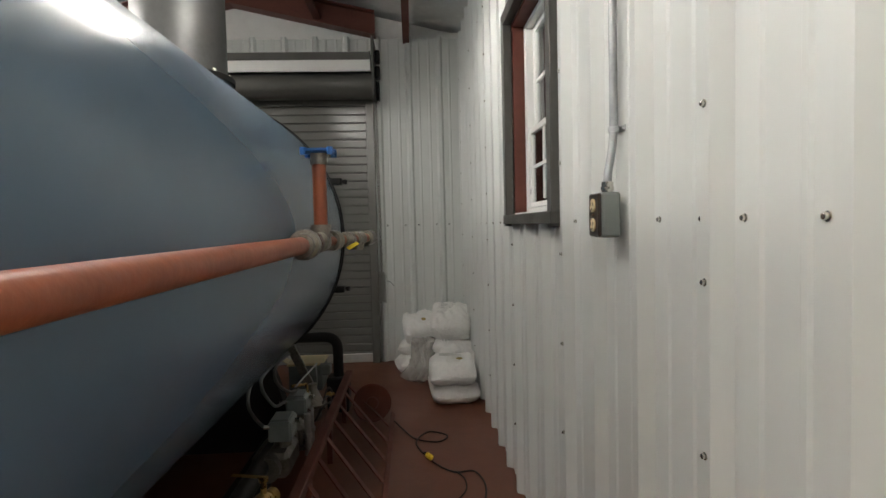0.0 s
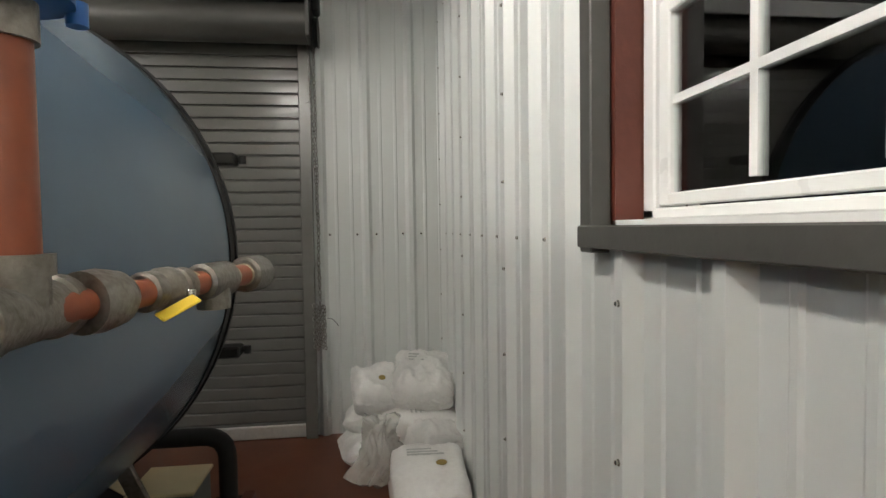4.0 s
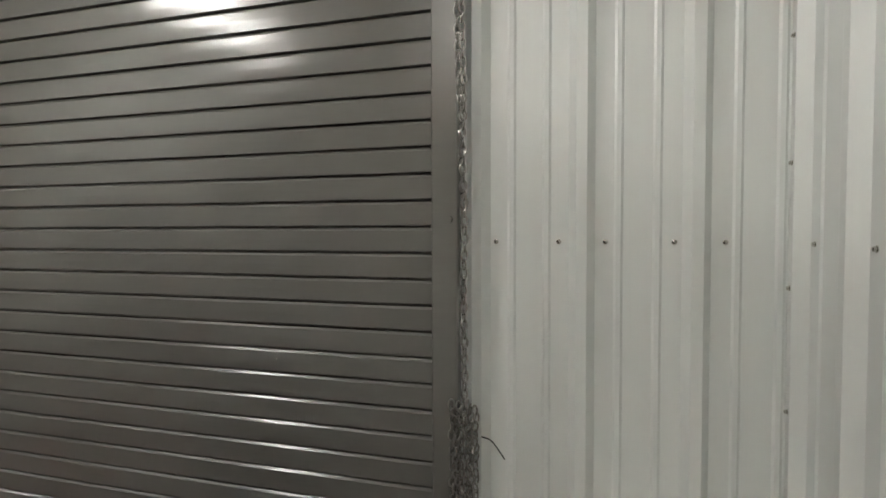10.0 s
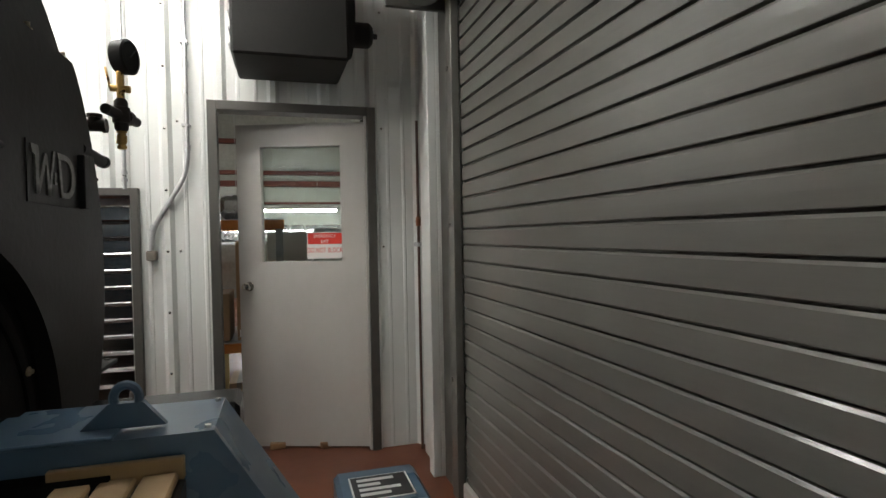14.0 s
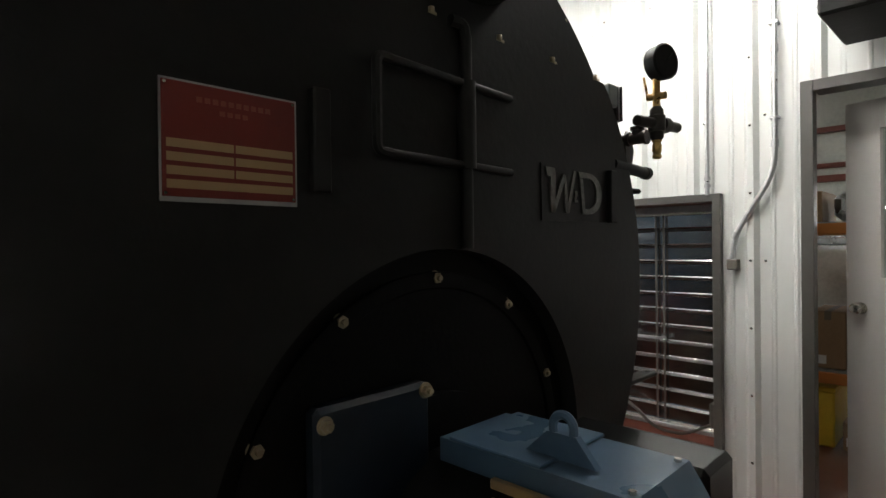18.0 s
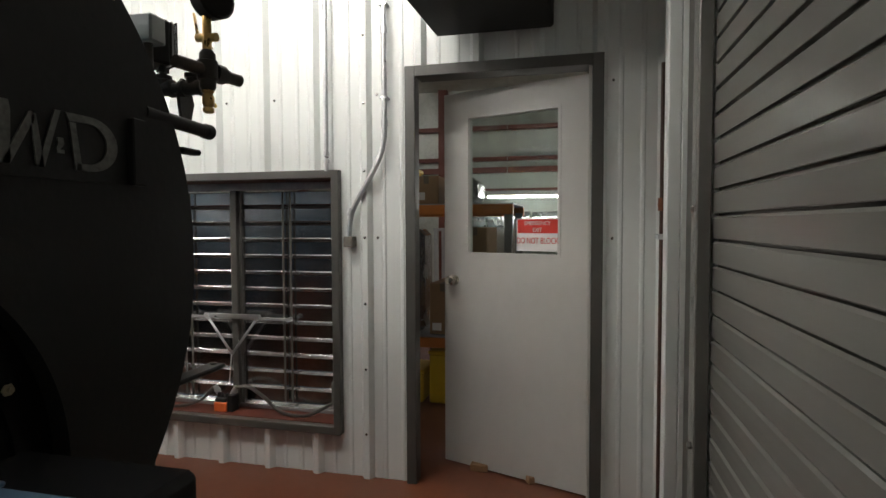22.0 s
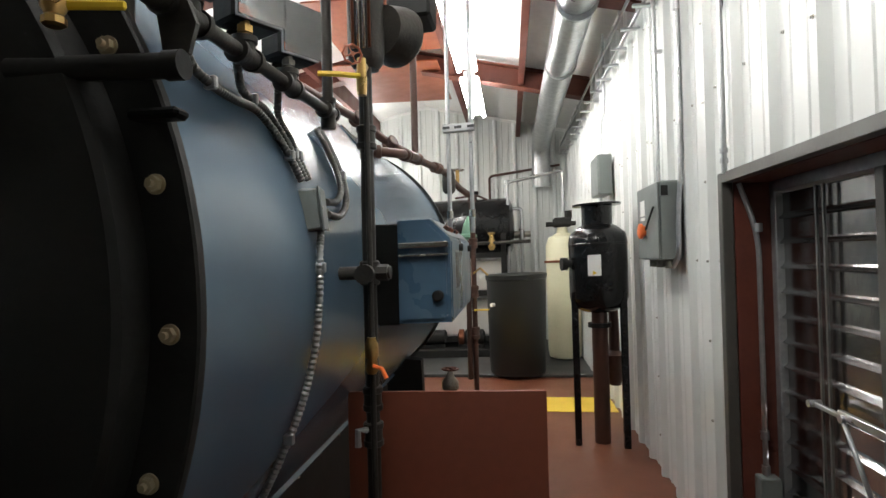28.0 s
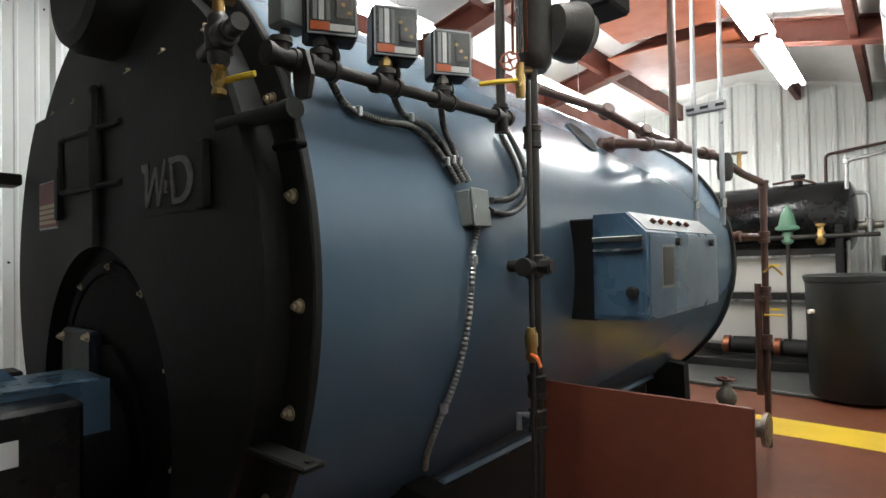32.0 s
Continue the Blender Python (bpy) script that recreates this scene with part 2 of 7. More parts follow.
# blacker than M_BLACK: mainly the furnace recess's shade put into colour
M_DEEPBLACK = mat("deep_black_plate", (0.0045, 0.0045, 0.0045), 0.7, 0.0, (0.007, 0.007, 0.0065), 6, 0.4, 40, 0.1, 60, 0.05, spec=0.12)
M_STACK = mat("weathered_grey_steel", (0.11, 0.11, 0.107), 0.45, 0.55, (0.075, 0.075, 0.072), 4, 0.4, 30, 0.05, 30)
M_FLEX2 = mat("bright_flexible_conduit", (0.36, 0.36, 0.34), 0.34, 0.85, (0.20, 0.20, 0.19), 30, 0.5, 90)
M_FLEX = mat("flexible_steel_conduit", (0.17, 0.17, 0.16), 0.36, 0.85, (0.10, 0.10, 0.095), 20, 0.4, 60)


# ---- mesh helpers ----
class Shape:
    """Collects simple solids into one mesh."""

    def __init__(self):
        self.v, self.f, self.s = [], [], []

    lay = None          # where a drawn point lies in the plan; None: as drawn

    def add(self, verts, faces, smooth=False):
        k = len(self.v)
        self.v += [tuple(p) for p in verts]
        self.f += [tuple(i + k for i in q) for q in faces]
        self.s += [smooth] * len(faces)
        return self

    def box(self, lo, hi, m=None, ch=0.0):
        """Box between two corners, with all twelve edges cut back by ch."""
        (x0, y0, z0), (x1, y1, z1) = lo, hi
        ch = min(ch, (x1 - x0) * 0.45, (y1 - y0) * 0.45, (z1 - z0) * 0.45)
        if ch <= 0:
            vs = [(x, y, z) for x in (x0, x1) for y in (y0, y1) for z in (z0, z1)]
            fs = [(0, 1, 3, 2), (4, 6, 7, 5), (0, 4, 5, 1), (2, 3, 7, 6), (0, 2, 6, 4), (1, 5, 7, 3)]
        else:
            vs, fs = [], []
            ix = {}
            for sx in (0, 1):
                for sy in (0, 1):
                    for sz in (0, 1):
                        c = [(x0, x1)[sx], (y0, y1)[sy], (z0, z1)[sz]]
                        d = [(1, -1)[sx], (1, -1)[sy], (1, -1)[sz]]
                        for a in range(3):
                            p = [c[i] + (0 if i == a else d[i] * ch) for i in range(3)]
                            ix[sx, sy, sz, a] = len(vs)
                            vs.append(tuple(p))
            B = (0, 1)
            for a in range(3):
                b, c = (a + 1) % 3, (a + 2) % 3
                for s in B:
                    q = []
                    for tb, tc in ((0, 0), (1, 0), (1, 1), (0, 1)):
                        k = [0, 0, 0]
                        k[a], k[b], k[c] = s, tb, tc
                        q.append(ix[(*k, a)])
                    fs.append(tuple(q if s else q[::-1]))
                for tb in B:
                    for tc in B:
                        k0, k1 = [0, 0, 0], [0, 0, 0]
                        k0[a], k0[b], k0[c] = 0, tb, tc
                        k1[a], k1[b], k1[c] = 1, tb, tc
                        q = [ix[(*k0, b)], ix[(*k1, b)], ix[(*k1, c)], ix[(*k0, c)]]
                        fs.append(tuple(q if tb == tc else q[::-1]))
            for sx in B:
                for sy in B:
                    for sz in B:
                        q = [ix[sx, sy, sz, a] for a in range(3)]
                        fs.append(tuple(q if (sx + sy + sz) % 2 else q[::-1]))
        if m is not None:
            vs = [tuple(m @ Vector(p)) for p in vs]
        return self.add(vs, fs)

    def rings(self, rings, close=True, caps=True, smooth=True):
        n = len(rings[0])
        vs = [p for r in rings for p in r]
        fs = []
        for i in range(len(rings) - 1):
            for j in range(n if close else n - 1):
                k = (j + 1) % n
                fs.append((i * n + j, i * n + k, (i + 1) * n + k, (i + 1) * n + j))
        self.add(vs, fs, smooth)
        if caps:
            self.add(rings[0], [tuple(range(n))[::-1]])
            self.add(rings[-1], [tuple(range(n))])
        return self

    def cyl(self, p0, p1, r0, r1=None, n=20, caps=True, smooth=True):
        r1 = r0 if r1 is None else r1
        p0, p1 = Vector(p0), Vector(p1)
        q = (p1 - p0).to_track_quat("Z", "Y")
        ring = [q @ Vector((math.cos(2 * math.pi * i / n), math.sin(2 * math.pi * i / n), 0)) for i in range(n)]
        return self.rings([[p0 + u * r0 for u in ring], [p1 + u * r1 for u in ring]], True, caps, smooth)

    def lathe(self, origin, axis, profile, n=24, caps=True):
        """profile: (distance along the axis, radius)."""
        o, q = Vector(origin), Vector(axis).to_track_quat("Z", "Y")
        ring = [q @ Vector((math.cos(2 * math.pi * i / n), math.sin(2 * math.pi * i / n), 0)) for i in range(n)]
        ax = q @ Vector((0, 0, 1))
        for (h0, r0), (h1, r1) in zip(profile, profile[1:]):
            self.rings([[o + ax * h0 + u * r0 for u in ring], [o + ax * h1 + u * r1 for u in ring]], True, False, True)
        if caps:
            h, r = profile[0]
            self.add([o + ax * h + u * r for u in ring], [tuple(range(n))[::-1]])
            h, r = profile[-1]
            self.add([o + ax * h + u * r for u in ring], [tuple(range(n))])
        return self

    def tube(self, pts, r, n=12, caps=True, ridged=0.0, pitch=0.012):
        """A round tube along a smooth path; ridged: depth of rings, for flexible conduit."""
        pts = [Vector(p) for p in pts]
        if ridged:
            fine, carry = [], 0.0
            for a, b in zip(pts, pts[1:]):
                k = max(1, round((b - a).length / (pitch / 2)))
                fine += [a.lerp(b, i / k) for i in range(k)]
            pts = fine + [pts[-1]]
        rings = []
        up = None
        for i, p in enumerate(pts):
            d = (pts[min(i + 1, len(pts) - 1)] - pts[max(i - 1, 0)])
            d = d.normalized() if d.length > 1e-9 else Vector((0, 0, 1))
            if up is None:
                up = d.orthogonal().normalized()
            up = (up - d * up.dot(d))
            up = up.normalized() if up.length > 1e-6 else d.orthogonal().normalized()
            side = d.cross(up)
            rr = r - (ridged if i % 2 else 0)
            rings.append([p + (up * math.cos(2 * math.pi * j / n) + side * math.sin(2 * math.pi * j / n)) * rr for j in range(n)])
        return self.rings(rings, True, caps, True)

    def prism(self, poly, axis, a, b):
        """Polygon in the two other axes, drawn out along axis from a to b."""
        def put(u, v, w):
            return {"x": (w, u, v), "y": (u, w, v), "z": (u, v, w)}[axis]
        n = len(poly)
        vs = [put(u, v, a) for u, v in poly] + [put(u, v, b) for u, v in poly]
        fs = [tuple(range(n)), tuple(range(2 * n - 1, n - 1, -1))] + [(i, i + n, (i + 1) % n + n, (i + 1) % n) for i in range(n)]
        return self.add(vs, fs)

    def mesh(self, name, material):
        me = bpy.data.meshes.new(name)
        me.from_pydata([Shape.lay(*p) for p in self.v] if Shape.lay else self.v, [], self.f)
        me.polygons.foreach_set("use_smooth", self.s)
        bm = bmesh.new()
        bm.from_mesh(me)
        bmesh.ops.remove_doubles(bm, verts=bm.verts, dist=1e-5)
        bmesh.ops.recalc_face_normals(bm, faces=bm.faces)
        for e in bm.edges:
            if len(e.link_faces) == 2 and e.calc_face_angle(0) > 0.7:
                e.smooth = False
        bm.to_mesh(me)
        bm.free()
        me.materials.append(material)
        return me


def thing(name, label, category, group="", kind="", at=(0, 0, 0)):
    ob = new(name)
    ob.empty_display_size = 0.1
    ob.location = at
    return tagged(ob, label, category, group, kind)


def part(name, shape, material, parent=None, label=""):
    """Links a shape as one mesh object under a thing or a part."""
    ob = new(name, shape.mesh(name, material))
    if parent is not None:
        base = parent
        off = Vector((0, 0, 0))
        while base is not None:
            off += base.location
            base = base.parent
        ob.parent = parent
        ob.location = -off
    return tagged(ob, label)


def solo(name, shape, material, label, category, group="", kind=""):
    ob = new(name, shape.mesh(name, material))
    return tagged(ob, label, category, group, kind)


def share(name, mesh, m, parent, label=""):
    """A piece on shared mesh data, in world pose m."""
    ob = new(name, mesh)
    off = Vector((0, 0, 0))
    base = parent
    while base is not None:
        off += base.location
        base = base.parent
    ob.parent = parent
    ob.matrix_basis = Matrix.Translation(-off) @ m
    return tagged(ob, label)


def bend(*pts, r=0.08, n=6):
    """A path through corner points, with each corner rounded."""
    pts = [Vector(p) for p in pts]
    out = [pts[0]]
    for a, b, c in zip(pts, pts[1:], pts[2:]):
        u, w = (a - b), (c - b)
        k = min(r, u.length * 0.49, w.length * 0.49)
        p, q = b + u.normalized() * k, b + w.normalized() * k
        for i in range(n + 1):
            s = i / n
            out.append(p.lerp(b, s).lerp(b.lerp(q, s), s))
    out.append(pts[-1])
    return out


def curve(*pts, k=8):
    """A smooth path through all the points."""
    pts = [Vector(p) for p in pts]
    q = [pts[0] * 2 - pts[1], *pts, pts[-1] * 2 - pts[-2]]
    out = []
    for i in range(1, len(q) - 2):
        for j in range(k):
            s = j / k
            a, b, c, d = q[i - 1], q[i], q[i + 1], q[i + 2]
            out.append(0.5 * ((2 * b) + (c - a) * s + (2 * a - 5 * b + 4 * c - d) * s * s + (3 * b - a - 3 * c + d) * s ** 3))
    out.append(pts[-1])
    return out


def moved(dx, dy, dz=0.0, k=1.0):
    """A plan in which all is drawn that much aside; k stretches heights over the floor."""
    return lambda x, y, z: (x + dx, y + dy, z * k + dz)


# stations along the west aisle: as drawn, and as moved to fit the camera's view
DRAWN = (-3.0, 0.0, 1.08, 1.52, 2.2, 3.3, 3.9, 4.44, 4.66, 4.9, 5.35, 5.645, 6.6)
FITTED = (-3.05, -0.05, 0.99, 1.45, 2.12, 3.14, 3.70, 4.24, 4.50, 4.76, 5.23, 5.51, 6.47)


def west(x, y, z):
    """The west half of the plan, stretched from the boiler's front to fit the camera's view."""
    far = min(max((-0.4 - x) / 1.4, 0.0), 1.0)
    wall = min(max((-2.4 - x) / 1.2, 0.0), 1.0)
    k = 1.006 + min(0.02 * max(0.0, 5.3 - y), 0.022) + 0.024 * wall
    return (x if x > -0.4 else -0.4 + 1.0425 * (x + 0.4), y + far * (5.62 - y) * -0.06 * (y < 5.62), z * (1 + (k - 1) * far))


def aisle(x, y, z):
    return west(x, float(np.interp(y, DRAWN, FITTED)), z)


def on_wall(x, y, z):
    return x, 5.62 - 1.06 * (5.62 - y), z * 1.045


def shifted(dx, dy, dz=0.0):
    return lambda x, y, z: west(x + dx, y + dy, z + dz)


def hexnut(s, p, axis, r, h):
    return s.cyl(p, Vector(p) + Vector(axis).normalized() * h, r, n=6, smooth=False)


# ---- plan ----
XR, XL, YE, YB = 0.645, -3.757, 6.835, -2.75      # room faces
EAVE, RIDGE, XM = 3.27, 3.76, -1.556
BX, BZ, BR, BY0, BY1 = -1.367, 1.318, 0.975, 1.58, 5.235   # boiler axis, radius, rear and front


def roof_z(x):
    return EAVE + (RIDGE - EAVE) * (1 - abs(x - XM) / (XR - XM))


# ---- structure ----
def rib_profile(u0, u1, first, pitch=0.3048, high=0.032):
    """Points (u, depth) across ribbed cladding: tall ribs every pitch, two low ones between."""
    pts = []
    k0 = math.floor((u0 - first) / pitch) - 1
    for k in range(k0, math.ceil((u1 - first) / pitch) + 2):
        c = first + k * pitch
        for du, d in ((-0.037, 0), (-0.015, high), (0.015, high), (0.037, 0), (0.088, 0), (0.095, 0.0045), (0.107, 0.0045), (0.114, 0), (0.191, 0), (0.198, 0.0045), (0.210, 0.0045), (0.217, 0)):
            pts.append((c + du, d))
    out = []
    for (a, da), (b, db) in zip(pts, pts[1:]):
        for u, d in ((a, da),):
            if u0 <= u <= u1:
                out.append((u, d))
        for e in (u0, u1):
            if a < e < b:
                out.append((e, da + (db - da) * (e - a) / (b - a)))
    out.sort()
    return out


def cladding(place, u0, u1, z0, z1, first):
    """One sheet of ribbed steel; place(u, depth, z) gives the point; z1 may depend on u."""
    s = Shape()
    prof = rib_profile(u0, u1, first)
    top = z1 if callable(z1) else (lambda u: z1)
    low = [place(u, d, z0) for u, d in prof]
    high = [place(u, d, top(u)) for u, d in prof]
    back = [place(u, d - 0.0012, z0) for u, d in prof]
    backh = [place(u, d - 0.0012, top(u)) for u, d in prof]
    n = len(prof)
    s.add(low + high, [(i, i + 1, n + i + 1, n + i) for i in range(n - 1)])
    s.add(back + backh, [(i, n + i, n + i + 1, i + 1) for i in range(n - 1)])
    return s


def clad_wall(name, label, place, u0, u1, first, top, holes, lap):
    """A wall of ribbed sheets 0.914 m wide, cut round its openings (u0, u1, z0, z1)."""
    wall = thing(name, label, "wall", kind="structure")
    k = math.floor((u0 - lap) / 0.9144)
    edges = sorted({u0, u1, *[lap + i * 0.9144 for i in range(k, k + 20) if u0 < lap + i * 0.9144 < u1], *[e for h in holes for e in h[:2]]})
    for a, b in zip(edges, edges[1:]):
        spans = [(0.0, top)]
        for h0, h1, z0, z1 in holes:
            if h0 - 1e-6 <= a and b <= h1 + 1e-6:
                spans = ([(0.0, z0)] if z0 > 0.01 else []) + [(z1, top)]
        for z0, z1 in spans:
            part("wall_sheet", cladding(place, a, b, z0, z1, first), M_WALL, wall)
    return wall


def slab_with_holes(axis, lo, hi, u0, u1, z1, holes):
    """The wall's body behind the cladding, open where the openings are."""
    s = Shape()
    us = sorted({u0, u1, *[e for h in holes for e in h[:2]]})
    for a, b in zip(us, us[1:]):
        spans = [(0.0, z1)]
        for h0, h1, p, q in holes:
            if h0 - 1e-6 <= a and b <= h1 + 1e-6:
                spans = ([(0.0, p)] if p > 0.01 else []) + [(q, z1)]
        for p, q in spans:
            if axis == "x":
                s.box((lo, a, p), (hi, b, q))
            else:
                s.box((a, lo, p), (b, hi, q))
    return s


WIN = (3.200, 4.085, 1.42, 2.40)          # window opening, y and z
LOUV = (3.650, 5.079, 0.276, 1.660)        # louvre opening
DOOR = (5.550, 6.448, 0.0, 2.174)         # door opening
ROLL = (-2.91, -0.29, 0.0, 2.86)         # roller door opening, x and z

floor = solo("floor", Shape().box((XL - 0.2, YB - 0.3, -0.15), (XR + 0.3, 9.0, 0.0)), M_FLOOR, "red oxide painted concrete floor", "floor", kind="structure")

wall_right = clad_wall("wall_east", "white ribbed steel liner wall with window", lambda u, d, z: (XR - d, u, z), YB, YE, 2.150, EAVE, [WIN], 2.150)
part("wall_core", slab_with_holes("x", XR + 0.004, XR + 0.20, YB, YE + 0.2, EAVE + 0.1, [WIN]), M_LINER, wall_right)
wall_left = clad_wall("wall_west", "white ribbed steel liner wall with louvre and door", lambda u, d, z: (XL + d, u, z), YB, YE, 5.265, EAVE, [LOUV, DOOR], 5.265)
part("wall_core", slab_with_holes("x", XL - 0.20, XL - 0.004, YB, YE + 0.2, EAVE + 0.1, [LOUV, (DOOR[0] - 0.14, DOOR[1], 0.0, DOOR[3] + 0.05)]), M_LINER, wall_left)
wall_end = clad_wall("wall_north", "white ribbed steel liner wall round the roller door", lambda u, d, z: (u, YE - d, z), XL, XR, 0.113, lambda u: min(roof_z(u), 3.26), [ROLL], 0.113)
part("wall_core", slab_with_holes("y", YE + 0.004, YE + 0.20, XL - 0.2, XR + 0.2, 3.3, [ROLL]), M_LINER, wall_end)
wall_back = clad_wall("wall_south", "white ribbed steel liner wall at the back", lambda u, d, z: (u, YB + d, z), XL, XR, 0.10, roof_z, [], 0.10)
part("wall_core", Shape().box((XL - 0.2, YB - 0.2, 0), (XR + 0.2, YB - 0.004, RIDGE + 0.1)), M_LINER, wall_back)
part("gable_liner", Shape().prism([(XL, 3.24), (XR, 3.24), (XR, EAVE), (XM, RIDGE), (XL, EAVE)], "y", YE - 0.01, YE + 0.18), M_LINER, wall_end, "wrinkled white foil insulation over the door head")

# ceiling: white lining between red purlins and rafters, one mesh
cs = Shape()
cs.prism([(XL - 0.2, EAVE + 0.01), (XM, RIDGE + 0.05), (XR + 0.2, EAVE + 0.01), (XR + 0.2, EAVE + 0.15), (XM, RIDGE + 0.2), (XL - 0.2, EAVE + 0.15)], "y", YB - 0.2, YE + 0.2)
ceiling = solo("ceiling", cs, M_LINER, "sagging white insulation under a steel roof", "ceiling", kind="structure")


def purlin(x, y0, y1):
    s = Shape()
    z = roof_z(x)
    s.box((x - 0.035, y0, z - 0.20), (x - 0.029, y1, z + 0.02))
    s.box((x - 0.035, y0, z - 0.20), (x + 0.03, y1, z - 0.194))
    s.box((x + 0.024, y0, z - 0.194), (x + 0.03, y1, z - 0.175))
    return s


def rafter(y, xe=XR):
    s = Shape()
    for x0, x1 in ((XL, XM), (XM, xe)):
        z0, z1 = roof_z(x0), roof_z(x1)
        for a, b, w in ((-0.24, -0.225, 0.075), (-0.03, -0.015, 0.075)):
            s.prism([(x0, z0 + a), (x1, z1 + a), (x1, z1 + b), (x0, z0 + b)], "y", y - w, y + w)
        s.prism([(x0, z0 - 0.226), (x1, z1 - 0.226), (x1, z1 - 0.03), (x0, z0 - 0.03)], "y", y - 0.005, y + 0.005)
    return s


for i, x in enumerate((-3.0, -2.25, -0.75, 0.1)):
    solo("purlin", purlin(x, YB, YE), M_REDSTEEL, "red oxide steel roof purlin", "beam", "roof purlins", "structure")
for y, xe in ((6.70, -0.20), (2.2, XR), (-0.05, XR)):
    solo("rafter", rafter(y, xe), M_REDSTEEL, "red oxide steel rafter beam", "beam", "roof rafters", "structure")

# ---- roller door ----
roller = thing("door_1", "grey enamelled steel rolling shutter door, closed", "roller door", kind="structure")
sl = Shape()
P = 0.0822
prof = [(0.0, 0.009), (0.002, 0.0105), (0.035, 0.0110), (0.0665, 0.0105), (0.0742, 0.0045), (0.0745, -0.014), (P, -0.014)]
a = [(ROLL[0] - 0.03, YE - 0.012 - d, z) for z, d in prof] + [(ROLL[0] - 0.03, YE + 0.006, P), (ROLL[0] - 0.03, YE + 0.006, 0)]
b = [(ROLL[1] + 0.03, y, z) for _, y, z in a]
sl.rings([a, b], True, True, False)
slat_mesh = sl.mesh("slat", M_SLAT)
for k in range(34):
    share("slat", slat_mesh, Matrix.Translation((0, 0, 0.0345 + k * P)), roller)
part("bottom_bar", Shape().box((ROLL[0] - 0.02, YE - 0.045, 0.005), (ROLL[1] + 0.02, YE + 0.01, 0.092), ch=0.006), M_ALU, roller, "bright aluminium bottom bar")
for x0, x1 in ((-0.320, -0.240), (-2.985, -2.895)):
    g = Shape().box((x0, YE - 0.075, 0), (x1, YE - 0.030, 2.80), ch=0.004)
    gd = part("guide_rail", g, M_SLAT, roller)
    for k in range(4):
        bz = 0.63 + k * 0.82
        part("bolt", hexnut(Shape(), ((x0 + x1) / 2 + (0.015 if x0 > -1 else -0.015), YE - 0.075, bz), (0, -1, 0), 0.012, 0.008), M_SLAT, gd)
part("guide_recess", Shape().box((-3.205, YE - 0.05, 0), (-2.985, YE - 0.034, 2.80)), M_TRIM, roller)
part("barrel", Shape().cyl((ROLL[0] - 0.1, YE - 0.20, 2.735), (ROLL[1] + 0.06, YE - 0.20, 2.735), 0.13, n=28), M_TRIM, roller, "coiled shutter on its barrel")
part("hood", Shape().box((ROLL[0] - 0.15, YE - 0.38, 2.825), (ROLL[1] + 0.05, YE - 0.355, 2.930), ch=0.004), M_WHITEVINYL, roller, "white hood strip")
part("head_bar", Shape().box((ROLL[0] - 0.15, YE - 0.37, 2.925), (ROLL[1] + 0.05, YE - 0.02, 3.005), ch=0.004), M_TRIM, roller)
for x in (ROLL[1] + 0.07, ROLL[0] - 0.14):
    part("end_bracket", Shape().box((x - 0.012, YE - 0.38, 2.60), (x + 0.012, YE - 0.02, 3.15), ch=0.004), M_TRIM, roller)
part("chain_wheel", Shape().lathe((ROLL[1] + 0.09, YE - 0.19, 2.68), (1, 0, 0), [(0, 0.03), (0.0, 0.10), (0.015, 0.085), (0.03, 0.10), (0.03, 0.03)], 24), M_BLACK, roller)
for z in (2.80, 2.95):
    part("gear_box", Shape().box((ROLL[1] + 0.085, YE - 0.25, z), (ROLL[1] + 0.13, YE - 0.13, z + 0.11), ch=0.01), M_BLACK, roller)

# ---- window ----
window = thing("window_1", "white vinyl double-hung window with muntins, dark outside", "window", kind="structure")
y0, y1, z0, z1 = WIN
for nm, lo, hi in (("trim", (XR - 0.045, y0 - 0.055, z0 - 0.055), (XR + 0.0, y0 + 0.005, z1 + 0.055)), ("trim", (XR - 0.045, y1 - 0.005, z0 - 0.055), (XR + 0.0, y1 + 0.055, z1 + 0.055)), ("sill", (XR - 0.050, y0 - 0.06, z0 - 0.045), (XR + 0.0, y1 + 0.06, z0 + 0.002)), ("trim", (XR - 0.045, y0 - 0.055, z1 - 0.002), (XR + 0.0, y1 + 0.055, z1 + 0.058))):
    part(nm, Shape().box(lo, hi, ch=0.003), M_TRIM, window)
for lo, hi in (((XR + 0.002, y0 - 0.002, z0 - 0.001), (XR + 0.16, y0 + 0.020, z1)), ((XR + 0.002, y1 - 0.020, z0 - 0.001), (XR + 0.16, y1 + 0.002, z1)), ((XR + 0.002, y0, z1 - 0.02), (XR + 0.16, y1, z1 + 0.001)), ((XR + 0.002, y0, z0 - 0.001), (XR + 0.085, y1, z0 + 0.012))):
    part("jamb_lining", Shape().box(lo, hi), M_WHITEVINYL if hi[2] < z0 + 0.1 else M_REDSTEEL, window)
XS = XR + 0.060
zm = 1.832
ya, yb = y0 + 0.022, y1 - 0.022
fr = Shape()
for lo, hi in (((XS, ya, z0 + 0.012), (XS + 0.07, ya + 0.045, z1 - 0.02)), ((XS, yb - 0.045, z0 + 0.012), (XS + 0.07, yb, z1 - 0.02)), ((XS, ya, z0 + 0.012), (XS + 0.07, yb, z0 + 0.034)), ((XS, ya, z1 - 0.045), (XS + 0.07, yb, z1 - 0.02))):
    fr.box(lo, hi, ch=0.004)
part("window_frame", fr, M_WHITEVINYL, window)
